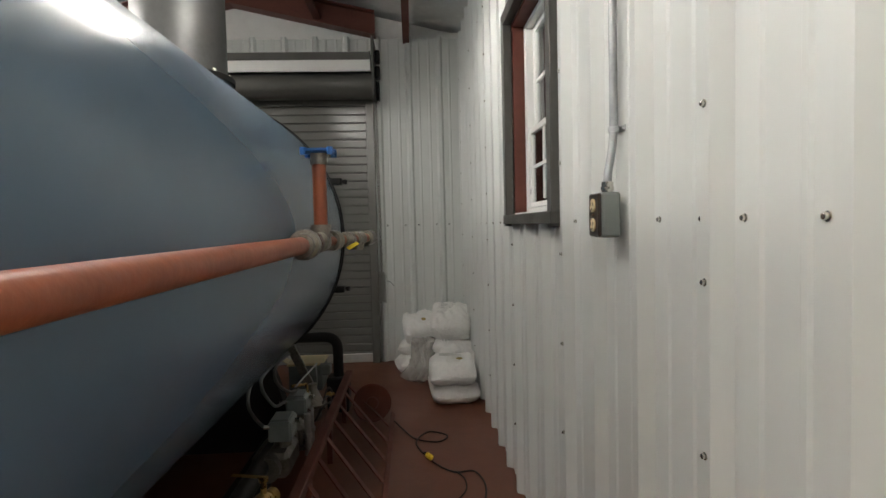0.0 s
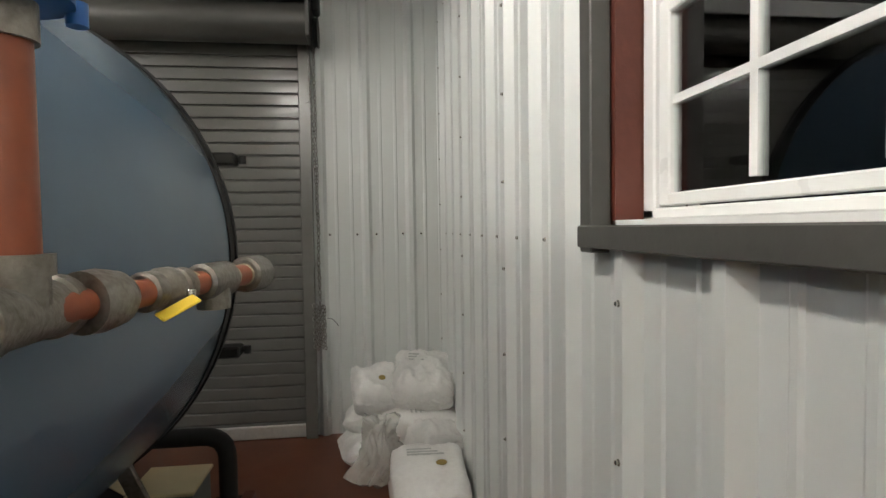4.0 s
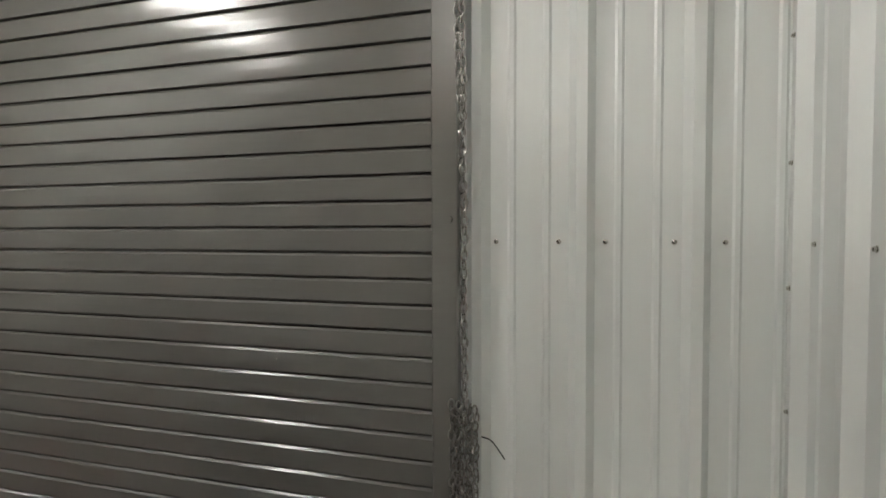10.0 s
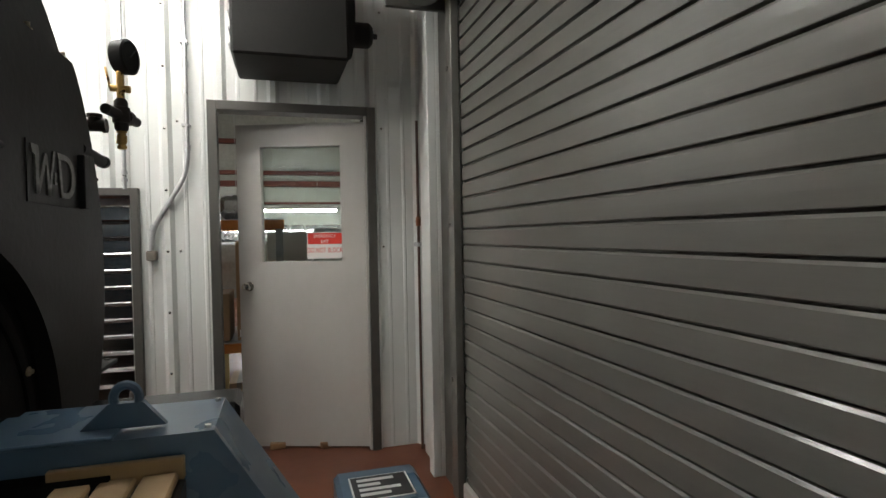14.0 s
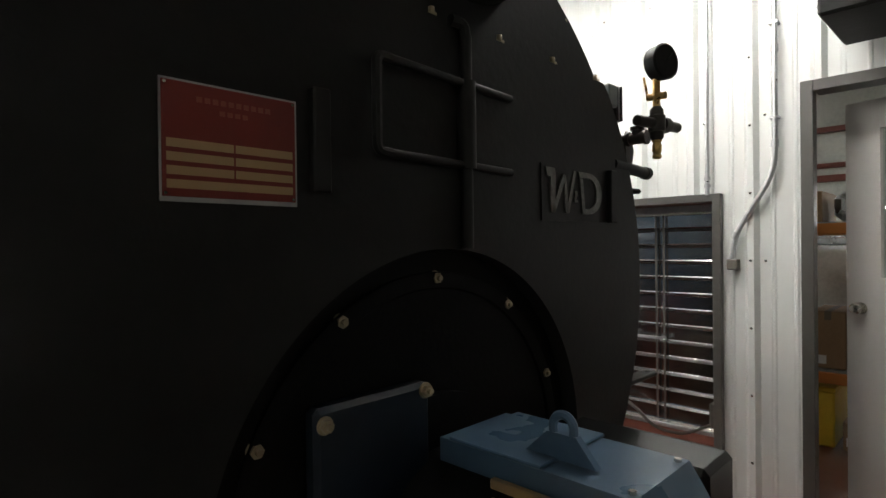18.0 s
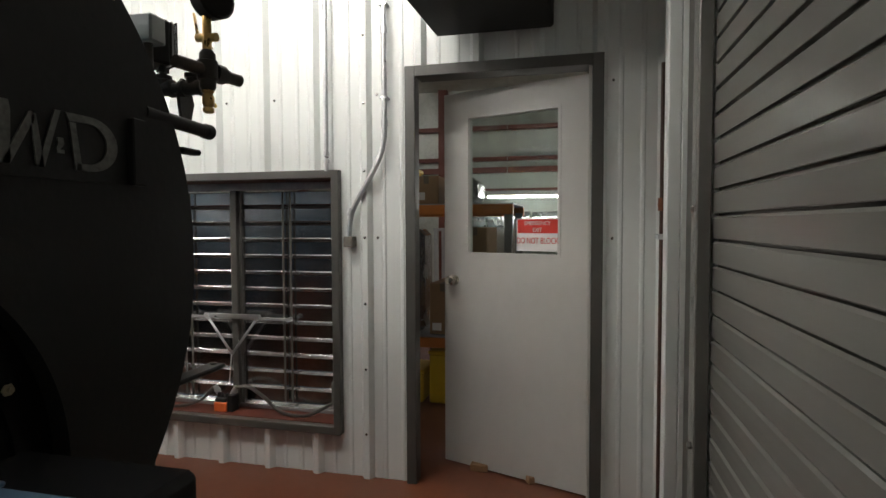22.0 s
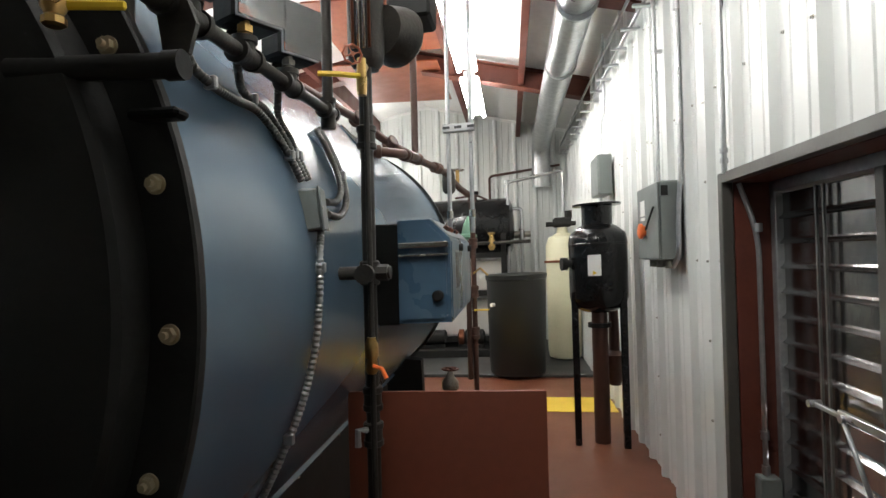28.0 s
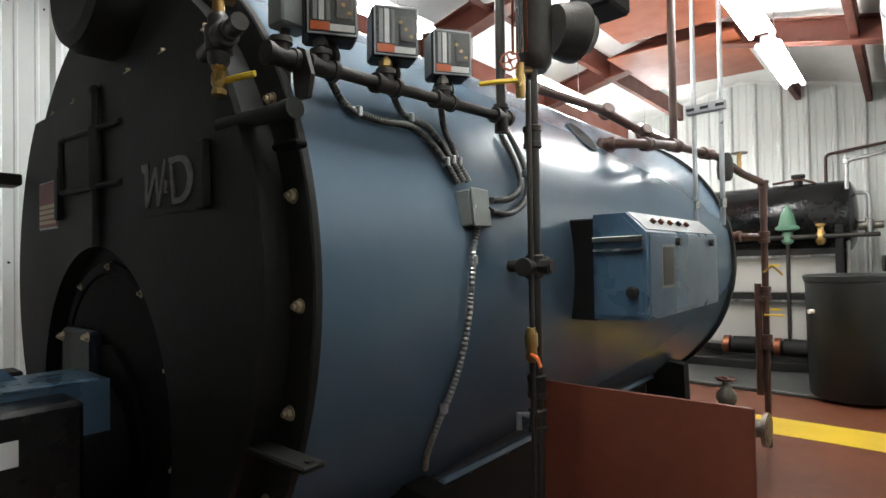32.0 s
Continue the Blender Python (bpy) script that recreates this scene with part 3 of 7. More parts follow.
for k, (p, q, x) in enumerate(((z0 + 0.043, zm + 0.02, XS + 0.010), (zm - 0.02, z1 - 0.045, XS + 0.036))):
    sh = Shape()
    for lo, hi in (((x, ya + 0.045, p - 0.005), (x + 0.024, ya + 0.083, q)), ((x, yb - 0.083, p - 0.005), (x + 0.024, yb - 0.045, q)), ((x + 0.0005, ya + 0.045, p - 0.005), (x + 0.0235, yb - 0.045, p + 0.019)), ((x + 0.0005, ya + 0.045, q - 0.030), (x + 0.0235, yb - 0.045, q - 0.0005))):
        sh.box(lo, hi, ch=0.003)
    sash = part("sash", sh, M_WHITEVINYL, window)
    mu = Shape()
    for i in (1, 2):
        yy = ya + 0.083 + (yb - ya - 0.166) * i / 3
        mu.box((x + 0.007, yy - 0.009, p + 0.030), (x + 0.017, yy + 0.009, q - 0.030))
    zz = (p + q) / 2
    mu.box((x + 0.0065, ya + 0.081, zz - 0.008), (x + 0.0175, yb - 0.081, zz + 0.008))
    part("muntins", mu, M_WHITEVINYL, sash)
    pn = part("pane", Shape().box((x + 0.0105, ya + 0.075, p + 0.016), (x + 0.0135, yb - 0.075, q - 0.028)), M_DOUBLEGLASS, sash)
    pn.visible_shadow = False

# ---- door to the store ----
door = thing("door_2", "grey steel door with glazed upper half, standing ajar", "door", kind="structure")
y0, y1, _, z1 = DOOR
for lo, hi in (((XL - 0.05, y0 - 0.055, 0), (XL + 0.035, y0 + 0.0, z1 + 0.055)), ((XL - 0.10, y1 - 0.0, 0), (XL + 0.035, y1 + 0.055, z1 + 0.055)), ((XL - 0.10, y0, z1), (XL + 0.035, y1, z1 + 0.055))):
    part("door_frame", Shape().box(lo, hi, ch=0.003), M_TRIM, door)
for lo, hi in (((XL - 0.203, y1 - 0.02, 0), (XL - 0.10, y1 + 0.004, z1)),):
    part("door_stop", Shape().box(lo, hi), M_TRIM, door)
# pale strip added to show the hinge jamb's inner face as lit
part("lit_jamb_strip", Shape().box((XL - 0.018, y1 - 0.016, 0), (XL + 0.016, y1 - 0.002, z1)), M_DOOR, door)
DW, DH = y1 - y0 - 0.05, z1 - 0.03
hinge = pose(XL - 0.020, y1 - 0.014, 0.0, 0, 0, -19)   # leaf swings into the store


def leaf_box(lo, hi, ch=0.0, s=None):
    return (s or Shape()).box(lo, hi, hinge, ch)


# leaf in its own axes: runs along -y from the hinge
lf = Shape()
wy0, wy1, wz0, wz1 = -DW + 0.155, -0.155, 1.237, 2.000
for lo, hi in (((-0.045, -DW, 0.012), (0, 0, wz0)), ((-0.045, -DW, wz1), (0, 0, DH)), ((-0.045, -DW, wz0), (0, wy0, wz1)), ((-0.045, wy1, wz0), (0, 0, wz1))):
    leaf_box(lo, hi, 0, lf)
leaf = part("door_leaf", lf, M_DOOR, door)
pn = part("pane", leaf_box((-0.026, wy0, wz0), (-0.022, wy1, wz1)), M_GLASS, leaf)
pn.visible_shadow = False
bd = Shape()
for lo, hi in (((-0.048, wy0 - 0.012, wz0 - 0.012), (0.004, wy1 + 0.012, wz0 + 0.004)), ((-0.048, wy0 - 0.012, wz1 - 0.004), (0.004, wy1 + 0.012, wz1 + 0.012)), ((-0.048, wy0 - 0.012, wz0), (0.004, wy0 + 0.004, wz1)), ((-0.048, wy1 - 0.004, wz0), (0.004, wy1 + 0.012, wz1))):
    leaf_box(lo, hi, 0, bd)
part("glazing_bead", bd, M_DOOR, leaf)
kn = Shape().lathe(hinge @ Vector((0, -DW + 0.065, 1.08)), hinge.to_3x3() @ Vector((1, 0, 0)), [(0, 0.032), (0.006, 0.032), (0.008, 0.012), (0.03, 0.012), (0.036, 0.024), (0.055, 0.028), (0.065, 0.02), (0.067, 0.004)], 20)
part("door_knob", kn, M_CHROME, leaf, "brushed round knob")
sg = part("emergency_sign", leaf_box((0.0, -0.155 - 0.235, 1.258), (0.003, -0.155 + 0.005, 1.432)), M_PAPER, leaf, "white and red emergency exit sign")
part("red_field", leaf_box((0.003, -0.155 - 0.228, 1.353), (0.0042, -0.155 - 0.002, 1.426)), M_SIGNRED, sg)
for txt, zz, size, mt in (("EMERGENCY", 1.396, 0.030, M_PAPER), ("EXIT", 1.361, 0.030, M_PAPER), ("DO NOT BLOCK", 1.298, 0.046, M_SIGNRED)):
    cu = bpy.data.curves.new("letters", "FONT")
    cu.body, cu.size, cu.align_x, cu.extrude = txt, size, "CENTER", 0.0004
    tmp = new("letters", cu)
    dg = bpy.context.evaluated_depsgraph_get()
    me = bpy.data.meshes.new_from_object(tmp.evaluated_get(dg))
    bpy.data.objects.remove(tmp)
    me.materials.clear()
    me.materials.append(mt)
    ob = new("lettering", me)
    ob.parent = sg
    ob.matrix_basis = hinge @ Matrix.Translation((0.0048, -0.270, zz)) @ Matrix(((0, 0, 1, 0), (1, 0, 0, 0), (0, 1, 0, 0), (0, 0, 0, 1))) @ Matrix.Diagonal((0.68 if size > 0.04 else 0.86, 1, 1, 1))


# ---- strip lights ----
def strip_light(x, y, z, lamp=M_TUBE):
    t = thing("strip_light", "lit white fluorescent strip light under the roof", "ceiling light", "fluorescent strips", at=(x, y, z))
    part("housing", Shape().box((x - 0.05, y - 0.72, z + 0.012), (x + 0.05, y + 0.72, z + 0.075), ch=0.012), M_FIXT, t)
    for dx in (-0.072, 0.072):
        part("tube", Shape().cyl((x + dx, y - 0.70, z), (x + dx, y + 0.70, z), 0.019, n=10), lamp, t)
    for dy in (-0.4, 0.4):
        part("hanger", Shape().cyl((x, y + dy, z + 0.07), (x, y + dy, roof_z(x) + 0.06), 0.004, n=6), M_GALV, t)
    return t


for x, y in ((-2.50, 0.27), (-2.50, 1.91), (-2.62, 4.90)):
    strip_light(x, y, 3.02)
# the strip at y -1.6 is unseen, added to brighten the back wall
for y in (-1.6, 1.1, 3.75):
    strip_light(-0.75, y, 2.95, M_TUBE_EAST)

# ---- louvre ----
louvre = thing("window_2", "galvanised intake louvre with slightly open blades in a bronze frame", "louvre", kind="structure")
y0, y1, z0, z1 = LOUV
for nm, lo, hi in (("trim", (XL - 0.0, y0 - 0.04, z0 - 0.04), (XL + 0.045, y0 + 0.004, z1 + 0.04)), ("trim", (XL - 0.0, y1 - 0.004, z0 - 0.04), (XL + 0.045, y1 + 0.04, z1 + 0.04)), ("trim", (XL, y0, z1 - 0.004), (XL + 0.045, y1, z1 + 0.04)), ("sill", (XL, y0, z0 - 0.04), (XL + 0.048, y1, z0 + 0.004))):
    part(nm, Shape().box(lo, hi, ch=0.003), M_TRIM, louvre)
for lo, hi in (((XL - 0.20, y0 - 0.002, z0), (XL - 0.002, y0 + 0.006, z1)), ((XL - 0.20, y1 - 0.006, z0), (XL - 0.002, y1 + 0.002, z1)), ((XL - 0.20, y0, z1 - 0.006), (XL - 0.002, y1, z1 + 0.002)), ((XL - 0.20, y0, z0 - 0.002), (XL - 0.002, y1, z0 + 0.006))):
    part("jamb_lining", Shape().box(lo, hi), M_REDSTEEL, louvre)
XV = XL - 0.17
fs = Shape()
for lo, hi in (((XV - 0.04, y0 + 0.006, z0 + 0.006), (XV + 0.03, y0 + 0.05, z1 - 0.006)), ((XV - 0.04, y1 - 0.05, z0 + 0.006), (XV + 0.03, y1 - 0.006, z1 - 0.006)), ((XV - 0.04, y0, z1 - 0.05), (XV + 0.03, y1, z1 - 0.006)), ((XV - 0.04, y0, z0 + 0.006), (XV + 0.03, y1, z0 + 0.03))):
    fs.box(lo, hi, ch=0.003)
part("louvre_frame", fs, M_DULLGALV, louvre)
part("mullion", Shape().box((XV - 0.03, (y0 + y1) / 2 - 0.030, z0 + 0.03), (XV + 0.045, (y0 + y1) / 2 + 0.012, z1 - 0.05), ch=0.003).box((XV - 0.03, (y0 + y1) / 2 + 0.012, z0 + 0.03), (XV + 0.02, (y0 + y1) / 2 + 0.032, z1 - 0.05), ch=0.003), M_TRIM, louvre)
NB = 13
pitch = (z1 - z0 - 0.09) / NB
for c in range(2):
    a = y0 + 0.052 + c * ((y1 - y0) / 2 - 0.028)
    b = a + (y1 - y0) / 2 - 0.078
    bl = Shape()
    pr = [(-0.006, 0.002), (0.013, -0.006), (0.019, -0.002), (0.005, 0.012), (0.001, 0.020), (0.001, pitch * 0.93), (0.007, pitch * 0.955), (0.005, pitch * 0.97), (-0.003, pitch * 0.96), (-0.005, 0.016)]
    bl.prism([(x, z) for x, z in pr], "y", a, b)
    me = bl.mesh("blade", M_BLADE)
    for k in range(NB):
        share("blade", me, Matrix.Translation((XV, 0, z0 + 0.034 + k * pitch)), louvre)
    for yy in (a + (b - a) * 0.455, a + (b - a) * 0.53):
        part("link_rod", Shape().box((XV + 0.022, yy - 0.005, z0 + 0.06), (XV + 0.030, yy + 0.005, z1 - 0.06)), M_TRIM, louvre)
xk = XL - 0.11
crank = part("crank_bar", Shape().box((xk - 0.006, 4.00, 0.833), (xk + 0.006, 4.735, 0.849), ch=0.002), M_DULLGALV, louvre, "galvanised crank bar")
part("slotted_link", Shape().box((xk - 0.004, 4.16, 0.842), (xk + 0.012, 4.54, 0.864), ch=0.002), M_GALV, crank)
for y in (4.005, 4.19, 4.52, 4.73):
    part("pivot", Shape().cyl((xk - 0.02, y, 0.842), (xk + 0.022, y, 0.842), 0.013, n=12), M_GALV, crank)
for ya in (4.185, 4.525):
    part("crank_arm", Shape().tube([(xk + 0.012, ya, 0.845), (xk + 0.02, 4.355, 0.622)], 0.0075, 6), M_DULLGALV, louvre, "galvanised crank arm")
part("drop_rod", Shape().cyl((xk + 0.02, 4.352, 0.625), (xk + 0.03, 4.34, 0.44), 0.004, n=6), M_GALV, louvre)
# damper motor on the sill, its boxes and leads
act = thing("damper_motor", "orange and black damper motor on the louvre sill", "actuator", at=(XL - 0.08, 4.30, z0))
part("motor", Shape().box((XL - 0.125, 4.262, z0 + 0.004), (XL - 0.03, 4.345, z0 + 0.062), ch=0.006), M_ORANGE, act)
part("cap", Shape().box((XL - 0.120, 4.266, z0 + 0.062), (XL - 0.035, 4.341, z0 + 0.088), ch=0.006), M_BLACK, act)
part("side_case", Shape().box((XL - 0.110, 4.345, z0 + 0.004), (XL - 0.04, 4.385, z0 + 0.105), ch=0.006), M_BLACK, act)
for y in (4.275, 4.300, 4.330):
    part("terminal", Shape().cyl((XL - 0.07, y, z0 + 0.088), (XL - 0.07, y, z0 + 0.112), 0.009, n=8), M_BLACK, act)
for y, ry in ((4.262, -0.03), (4.352, 0.03)):
    part("connector", Shape().cyl((XL - 0.09, y, z0 + 0.10), (XL - 0.09, y + ry, z0 + 0.145), 0.016, n=12).cyl((XL - 0.09, y + ry * 0.4, z0 + 0.115), (XL - 0.09, y + ry * 0.6, z0 + 0.125), 0.020, n=6, smooth=False), M_GALV, act, "galvanised lead connector")
jb = thing("junction_box", "small grey steel junction box in the louvre reveal", "junction box", at=(XL - 0.08, y0 + 0.05, 0.40))
part("body", Shape().box((XL - 0.125, y0 + 0.008, 0.335), (XL - 0.045, y0 + 0.075, 0.465), ch=0.005), M_GREYBOX, jb)
part("conduit", Shape().tube(bend((XL - 0.08, y0 + 0.035, 0.46), (XL - 0.08, y0 + 0.035, 1.44), (XL - 0.02, y0 + 0.012, 1.652), r=0.12), 0.011, 8), M_GALV, jb)
for z in (0.47, 0.61, 1.45):
    part("coupling", Shape().cyl((XL - 0.08, y0 + 0.035, z), (XL - 0.08, y0 + 0.035, z + 0.035), 0.016, n=10), M_GALV, jb)
jb2 = thing("junction_box", "small grey steel junction box beside the louvre", "junction box", at=(XL - 0.1, y1 - 0.05, 0.43))
part("body", Shape().box((XL - 0.13, y1 - 0.06, 0.37), (XL - 0.06, y1 - 0.006, 0.50), ch=0.005), M_TRIM, jb2)
part("cover", Shape().box((XL - 0.128, y1 - 0.064, 0.372), (XL - 0.062, y1 - 0.06, 0.498), ch=0.001), M_TRIM, jb2)
fl = thing("flexible_lead", "grey flexible metal lead looping over the louvre sill", "conduit", at=(XL - 0.08, 4.3, z0 + 0.2))
part("lead", Shape().tube(curve((XL - 0.08, y0 + 0.045, 0.335), (XL - 0.06, y0 + 0.11, 0.300), (XL - 0.05, 3.98, 0.288), (XL - 0.07, 4.14, 0.330), (XL - 0.085, 4.232, 0.418)), 0.011, 8, True, 0.0015), M_FLEX, fl)
part("lead", Shape().tube(curve((XL - 0.085, 4.382, 0.420), (XL - 0.075, 4.47, 0.432), (XL - 0.06, 4.58, 0.385), (XL - 0.05, 4.70, 0.305), (XL - 0.06, 4.86, 0.293), (XL - 0.09, y1 - 0.05, 0.375)), 0.011, 8, True, 0.0015), M_FLEX, fl)


# ---- conduits and boxes on the west wall ----
Shape.lay = on_wall
def conduit(path, r, label, straps=()):
    p = bend(*path, r=0.10)
    t = thing("conduit", label, "conduit", "wall conduits", at=path[0])
    part("tube", Shape().tube(p, r, 10), M_GALV, t)
    for q in straps:
        part("coupling", Shape().cyl(q, (q[0], q[1], q[2] + 0.035), r + 0.004, n=12), M_GALV, t)
        part("strap", Shape().box((XL + 0.001, q[1] - 0.024, q[2] + 0.14), (q[0] + r + 0.002, q[1] + r + 0.003, q[2] + 0.152)) if q[0] < -1 else Shape().box((q[0] - r - 0.003, q[1] - 0.035, q[2] + 0.14), (XR, q[1] + 0.035, q[2] + 0.158)), M_GALV, t)
    return t


xc = XL + 0.045
c1 = conduit([(xc, 5.205, 1.27), (xc, 5.215, 1.40), (xc, 5.40, 1.72), (xc, 5.40, 3.22)], 0.013, "galvanised conduit bent down the white wall", [(xc, 5.40, 1.835), (xc, 5.40, 2.3), (xc, 5.40, 2.8)])
part("end_fitting", Shape().box((XL + 0.001, 5.18, 1.225), (xc + 0.02, 5.23, 1.28), ch=0.005), M_CASTIRON, c1)
part("coupling", Shape().cyl((xc, 5.212, 1.385), (xc, 5.225, 1.42), 0.017, n=12), M_GALV, c1)
for yc in (3.80, 5.085):
    cl = conduit([(xc, yc, 1.62), (xc, yc, 3.22)], 0.011, "galvanised conduit rising from the louvre")
    for zc in (1.66, 1.70):
        part("coupling", Shape().cyl((xc, yc, zc), (xc, yc, zc + 0.018), 0.016, n=12), M_GALV, cl)

disc = thing("disconnect_switch", "grey wall disconnect switch with red knob", "switch box", at=(XL, 3.0, 1.3))
part("body", Shape().box((XL + 0.033, 2.79, 1.275), (XL + 0.142, 3.21, 1.675), ch=0.008), M_GREYBOX, disc)
part("cover", Shape().box((XL + 0.142, 2.785, 1.280), (XL + 0.152, 3.215, 1.670), ch=0.004), M_GREYBOX, disc)
part("knob", Shape().lathe((XL + 0.152, 2.945, 1.432), (1, 0, 0), [(0, 0.030), (0.014, 0.030), (0.016, 0.042), (0.030, 0.042), (0.034, 0.036), (0.035, 0.0)], 24), M_ORANGE, disc, "red-orange round knob")
part("lever", Shape().tube([(XL + 0.162, 3.01, 1.440), (XL + 0.165, 3.09, 1.49), (XL + 0.162, 3.17, 1.545)], 0.006, 6), M_BLACK, disc)
part("latch", Shape().box((XL + 0.10, 3.2155, 1.60), (XL + 0.135, 3.223, 1.65), ch=0.002), M_BLACK, disc)
part("label", Shape().box((XL + 0.152, 2.86, 1.515), (XL + 0.1535, 2.955, 1.60)), M_PAPER, disc)
part("label", Shape().box((XL + 0.152, 2.86, 1.490), (XL + 0.1535, 2.955, 1.507)), M_PAPER, disc)
for y in (2.87, 3.02, 3.17):
    part("gland", Shape().cyl((XL + 0.09, y, 1.235), (XL + 0.09, y, 1.275), 0.022, n=10), M_CASTIRON, disc)
conduit([(XL + 0.07, 3.17, 1.24), (XL + 0.065, 3.26, 1.30), (XL + 0.06, 3.25, 1.50), (xc, 3.27, 1.75), (xc, 3.27, 3.22)], 0.013, "galvanised conduit beside the disconnect switch", [(xc, 3.27, 1.80), (xc, 3.27, 2.5)])
conduit([(xc, 2.86, 1.675), (xc, 2.86, 3.22)], 0.012, "galvanised conduit above the disconnect switch", [(xc, 2.86, 2.3)])
box2 = thing("control_box", "small grey steel control box on the white wall", "junction box", at=(XL, 1.2, 1.8))
part("body", Shape().box((XL + 0.033, 1.06, 1.80), (XL + 0.15, 1.44, 2.13), ch=0.006), M_GREYBOX, box2)
part("cover", Shape().box((XL + 0.15, 1.065, 1.805), (XL + 0.156, 1.435, 2.125), ch=0.002), M_GREYBOX, box2)
part("conduit", Shape().tube(bend((XL + 0.09, 1.25, 2.13), (XL + 0.09, 1.25, 2.42), (XL + 0.05, 1.25, 2.52), (XL + 0.05, 1.25, 3.2)), 0.012, 8), M_GALV, box2)
part("conduit", Shape().tube(bend((XL + 0.09, 1.2, 1.80), (XL + 0.09, 1.2, 1.6), (XL + 0.05, 1.1, 1.5), (XL + 0.05, 1.1, 1.0)), 0.012, 8), M_GALV, box2)

# conduit rack high on the wall
rack = thing("conduit_rack", "row of galvanised conduits on stub brackets high on the wall", "conduit rack", at=(XL, 1.0, 2.8))
for k, (dx, z) in enumerate(((0.07, 2.78), (0.10, 2.92))):
    part("tube", Shape().cyl((XL + dx, -2.2, z), (XL + dx, 3.6, z), 0.012, n=8), M_GALV, rack)
for k in range(16):
    y = -2.0 + k * 0.34
    part("bracket", Shape().box((XL + 0.001, y - 0.015, 2.75), (XL + 0.14, y + 0.015, 2.765)), M_GALV, rack)
conduit([(XL + 0.10, 3.45, 2.78), (XL + 0.11, 3.5, 2.9), (XL + 0.08, 3.38, 3.05), (XL + 0.06, 3.38, 3.22)], 0.010, "flexible conduit looping up to the roof")

# round holes knocked in the wall sheet
for y, z in ((4.06, 2.33), (3.705, 2.32)):
    solo("wall_grommet", Shape().lathe((XL + 0.002, y, z), (1, 0, 0), [(0, 0.028), (0.008, 0.028), (0.008, 0.016), (0.002, 0.014)], 16), M_BLACK, "black round grommet hole in the white wall", "grommet", "wall grommets")

Shape.lay = None
# copper line in the corner beside the door
cop = thing("copper_line", "thin copper line running up the wall corner", "pipe", at=(-3.655, YE - 0.075, 0))
part("tube", Shape().cyl((-3.655, YE - 0.075, 0.0), (-3.655, YE - 0.075, 2.14), 0.009, n=10), M_BROWNPIPE, cop)
part("stub", Shape().tube(bend((-3.655, YE - 0.075, 1.49), (-3.70, YE - 0.075, 1.49)), 0.012, 8), M_COPPER, cop)
part("elbow", Shape().cyl((-3.655, YE - 0.075, 1.46), (-3.655, YE - 0.075, 1.52), 0.016, n=10), M_COPPER, cop)
part("clip", Shape().box((-3.71, YE - 0.095, 1.328), (-3.60, YE - 0.05, 1.353), ch=0.003), M_GALV, cop)
post = thing("corner_column", "pale grey steel jamb column beside the shutter", "column", kind="structure")
part("column", Shape().box((-3.60, YE - 0.07, 0), (-3.21, YE - 0.034, 3.2), ch=0.004), M_WALL, post)
part("flange", Shape().box((-3.30, YE - 0.12, 0), (-3.21, YE - 0.07, 3.2), ch=0.004), M_WALL, post)

# ---- unit heater over the door ----
Shape.lay = shifted(0.0, -0.075, 0.05)
uh = thing("unit_heater", "dark grey hanging unit heater with louvred outlet", "heater", at=(-3.1, 6.1, 2.15))
part("cabinet", Shape().box((-3.52, 5.76, 2.225), (-2.97, 6.34, 2.80), ch=0.012), M_BLACK, uh)
for k in range(6):
    part("fin", Shape().box((-3.48, 5.745, 2.28 + k * 0.08), (-3.02, 5.785, 2.292 + k * 0.08), Matrix.Translation((0, 5.765, 2.286 + k * 0.08)) @ pose(0, 0, 0, 35) @ Matrix.Translation((0, -5.765, -2.286 - k * 0.08))), M_DULLGALV, uh, "pale louvre fin")
part("fan_shroud", Shape().lathe((-3.26, 6.34, 2.52), (0, 1, 0), [(0, 0.22), (0.05, 0.20), (0.05, 0.17), (0.01, 0.17)], 28), M_BLACK, uh)
part("motor", Shape().lathe((-3.26, 6.35, 2.45), (0, 1, 0), [(0, 0.07), (0.14, 0.07), (0.16, 0.05), (0.165, 0.015), (0.19, 0.015)], 20), M_BLACK, uh)
for dy in (5.85, 6.22):
    part("hanger", Shape().cyl((-3.17, dy, 2.72), (-3.17, dy, roof_z(-3.17) + 0.05), 0.008, n=6), M_GALV, uh)

Shape.lay = None

# ---- boiler ----
boiler = thing("boiler", "large horizontal blue-grey steel boiler with matte black front", "boiler", at=(BX, (BY0 + BY1) / 2, 0))


def shell_at(deg, y, out=0.0):
    """A point on the shell: deg from the top, positive towards the east."""
    a = radians(deg)
    return Vector((BX + (BR + out) * math.sin(a), y, BZ + (BR + out) * math.cos(a)))


sh = Shape()
N = 128
rows = [BY0, BY0 + 0.02, 2.6, 3.3, 4.0, 4.7, BY1]
ringset = []
for y in rows:
    ringset.append([(BX + BR * math.sin(2 * math.pi * i / N), y, BZ + BR * math.cos(2 * math.pi * i / N)) for i in range(N)])
sh.rings(ringset, True, True, True)
shell = part("shell", sh, M_BLUE, boiler)


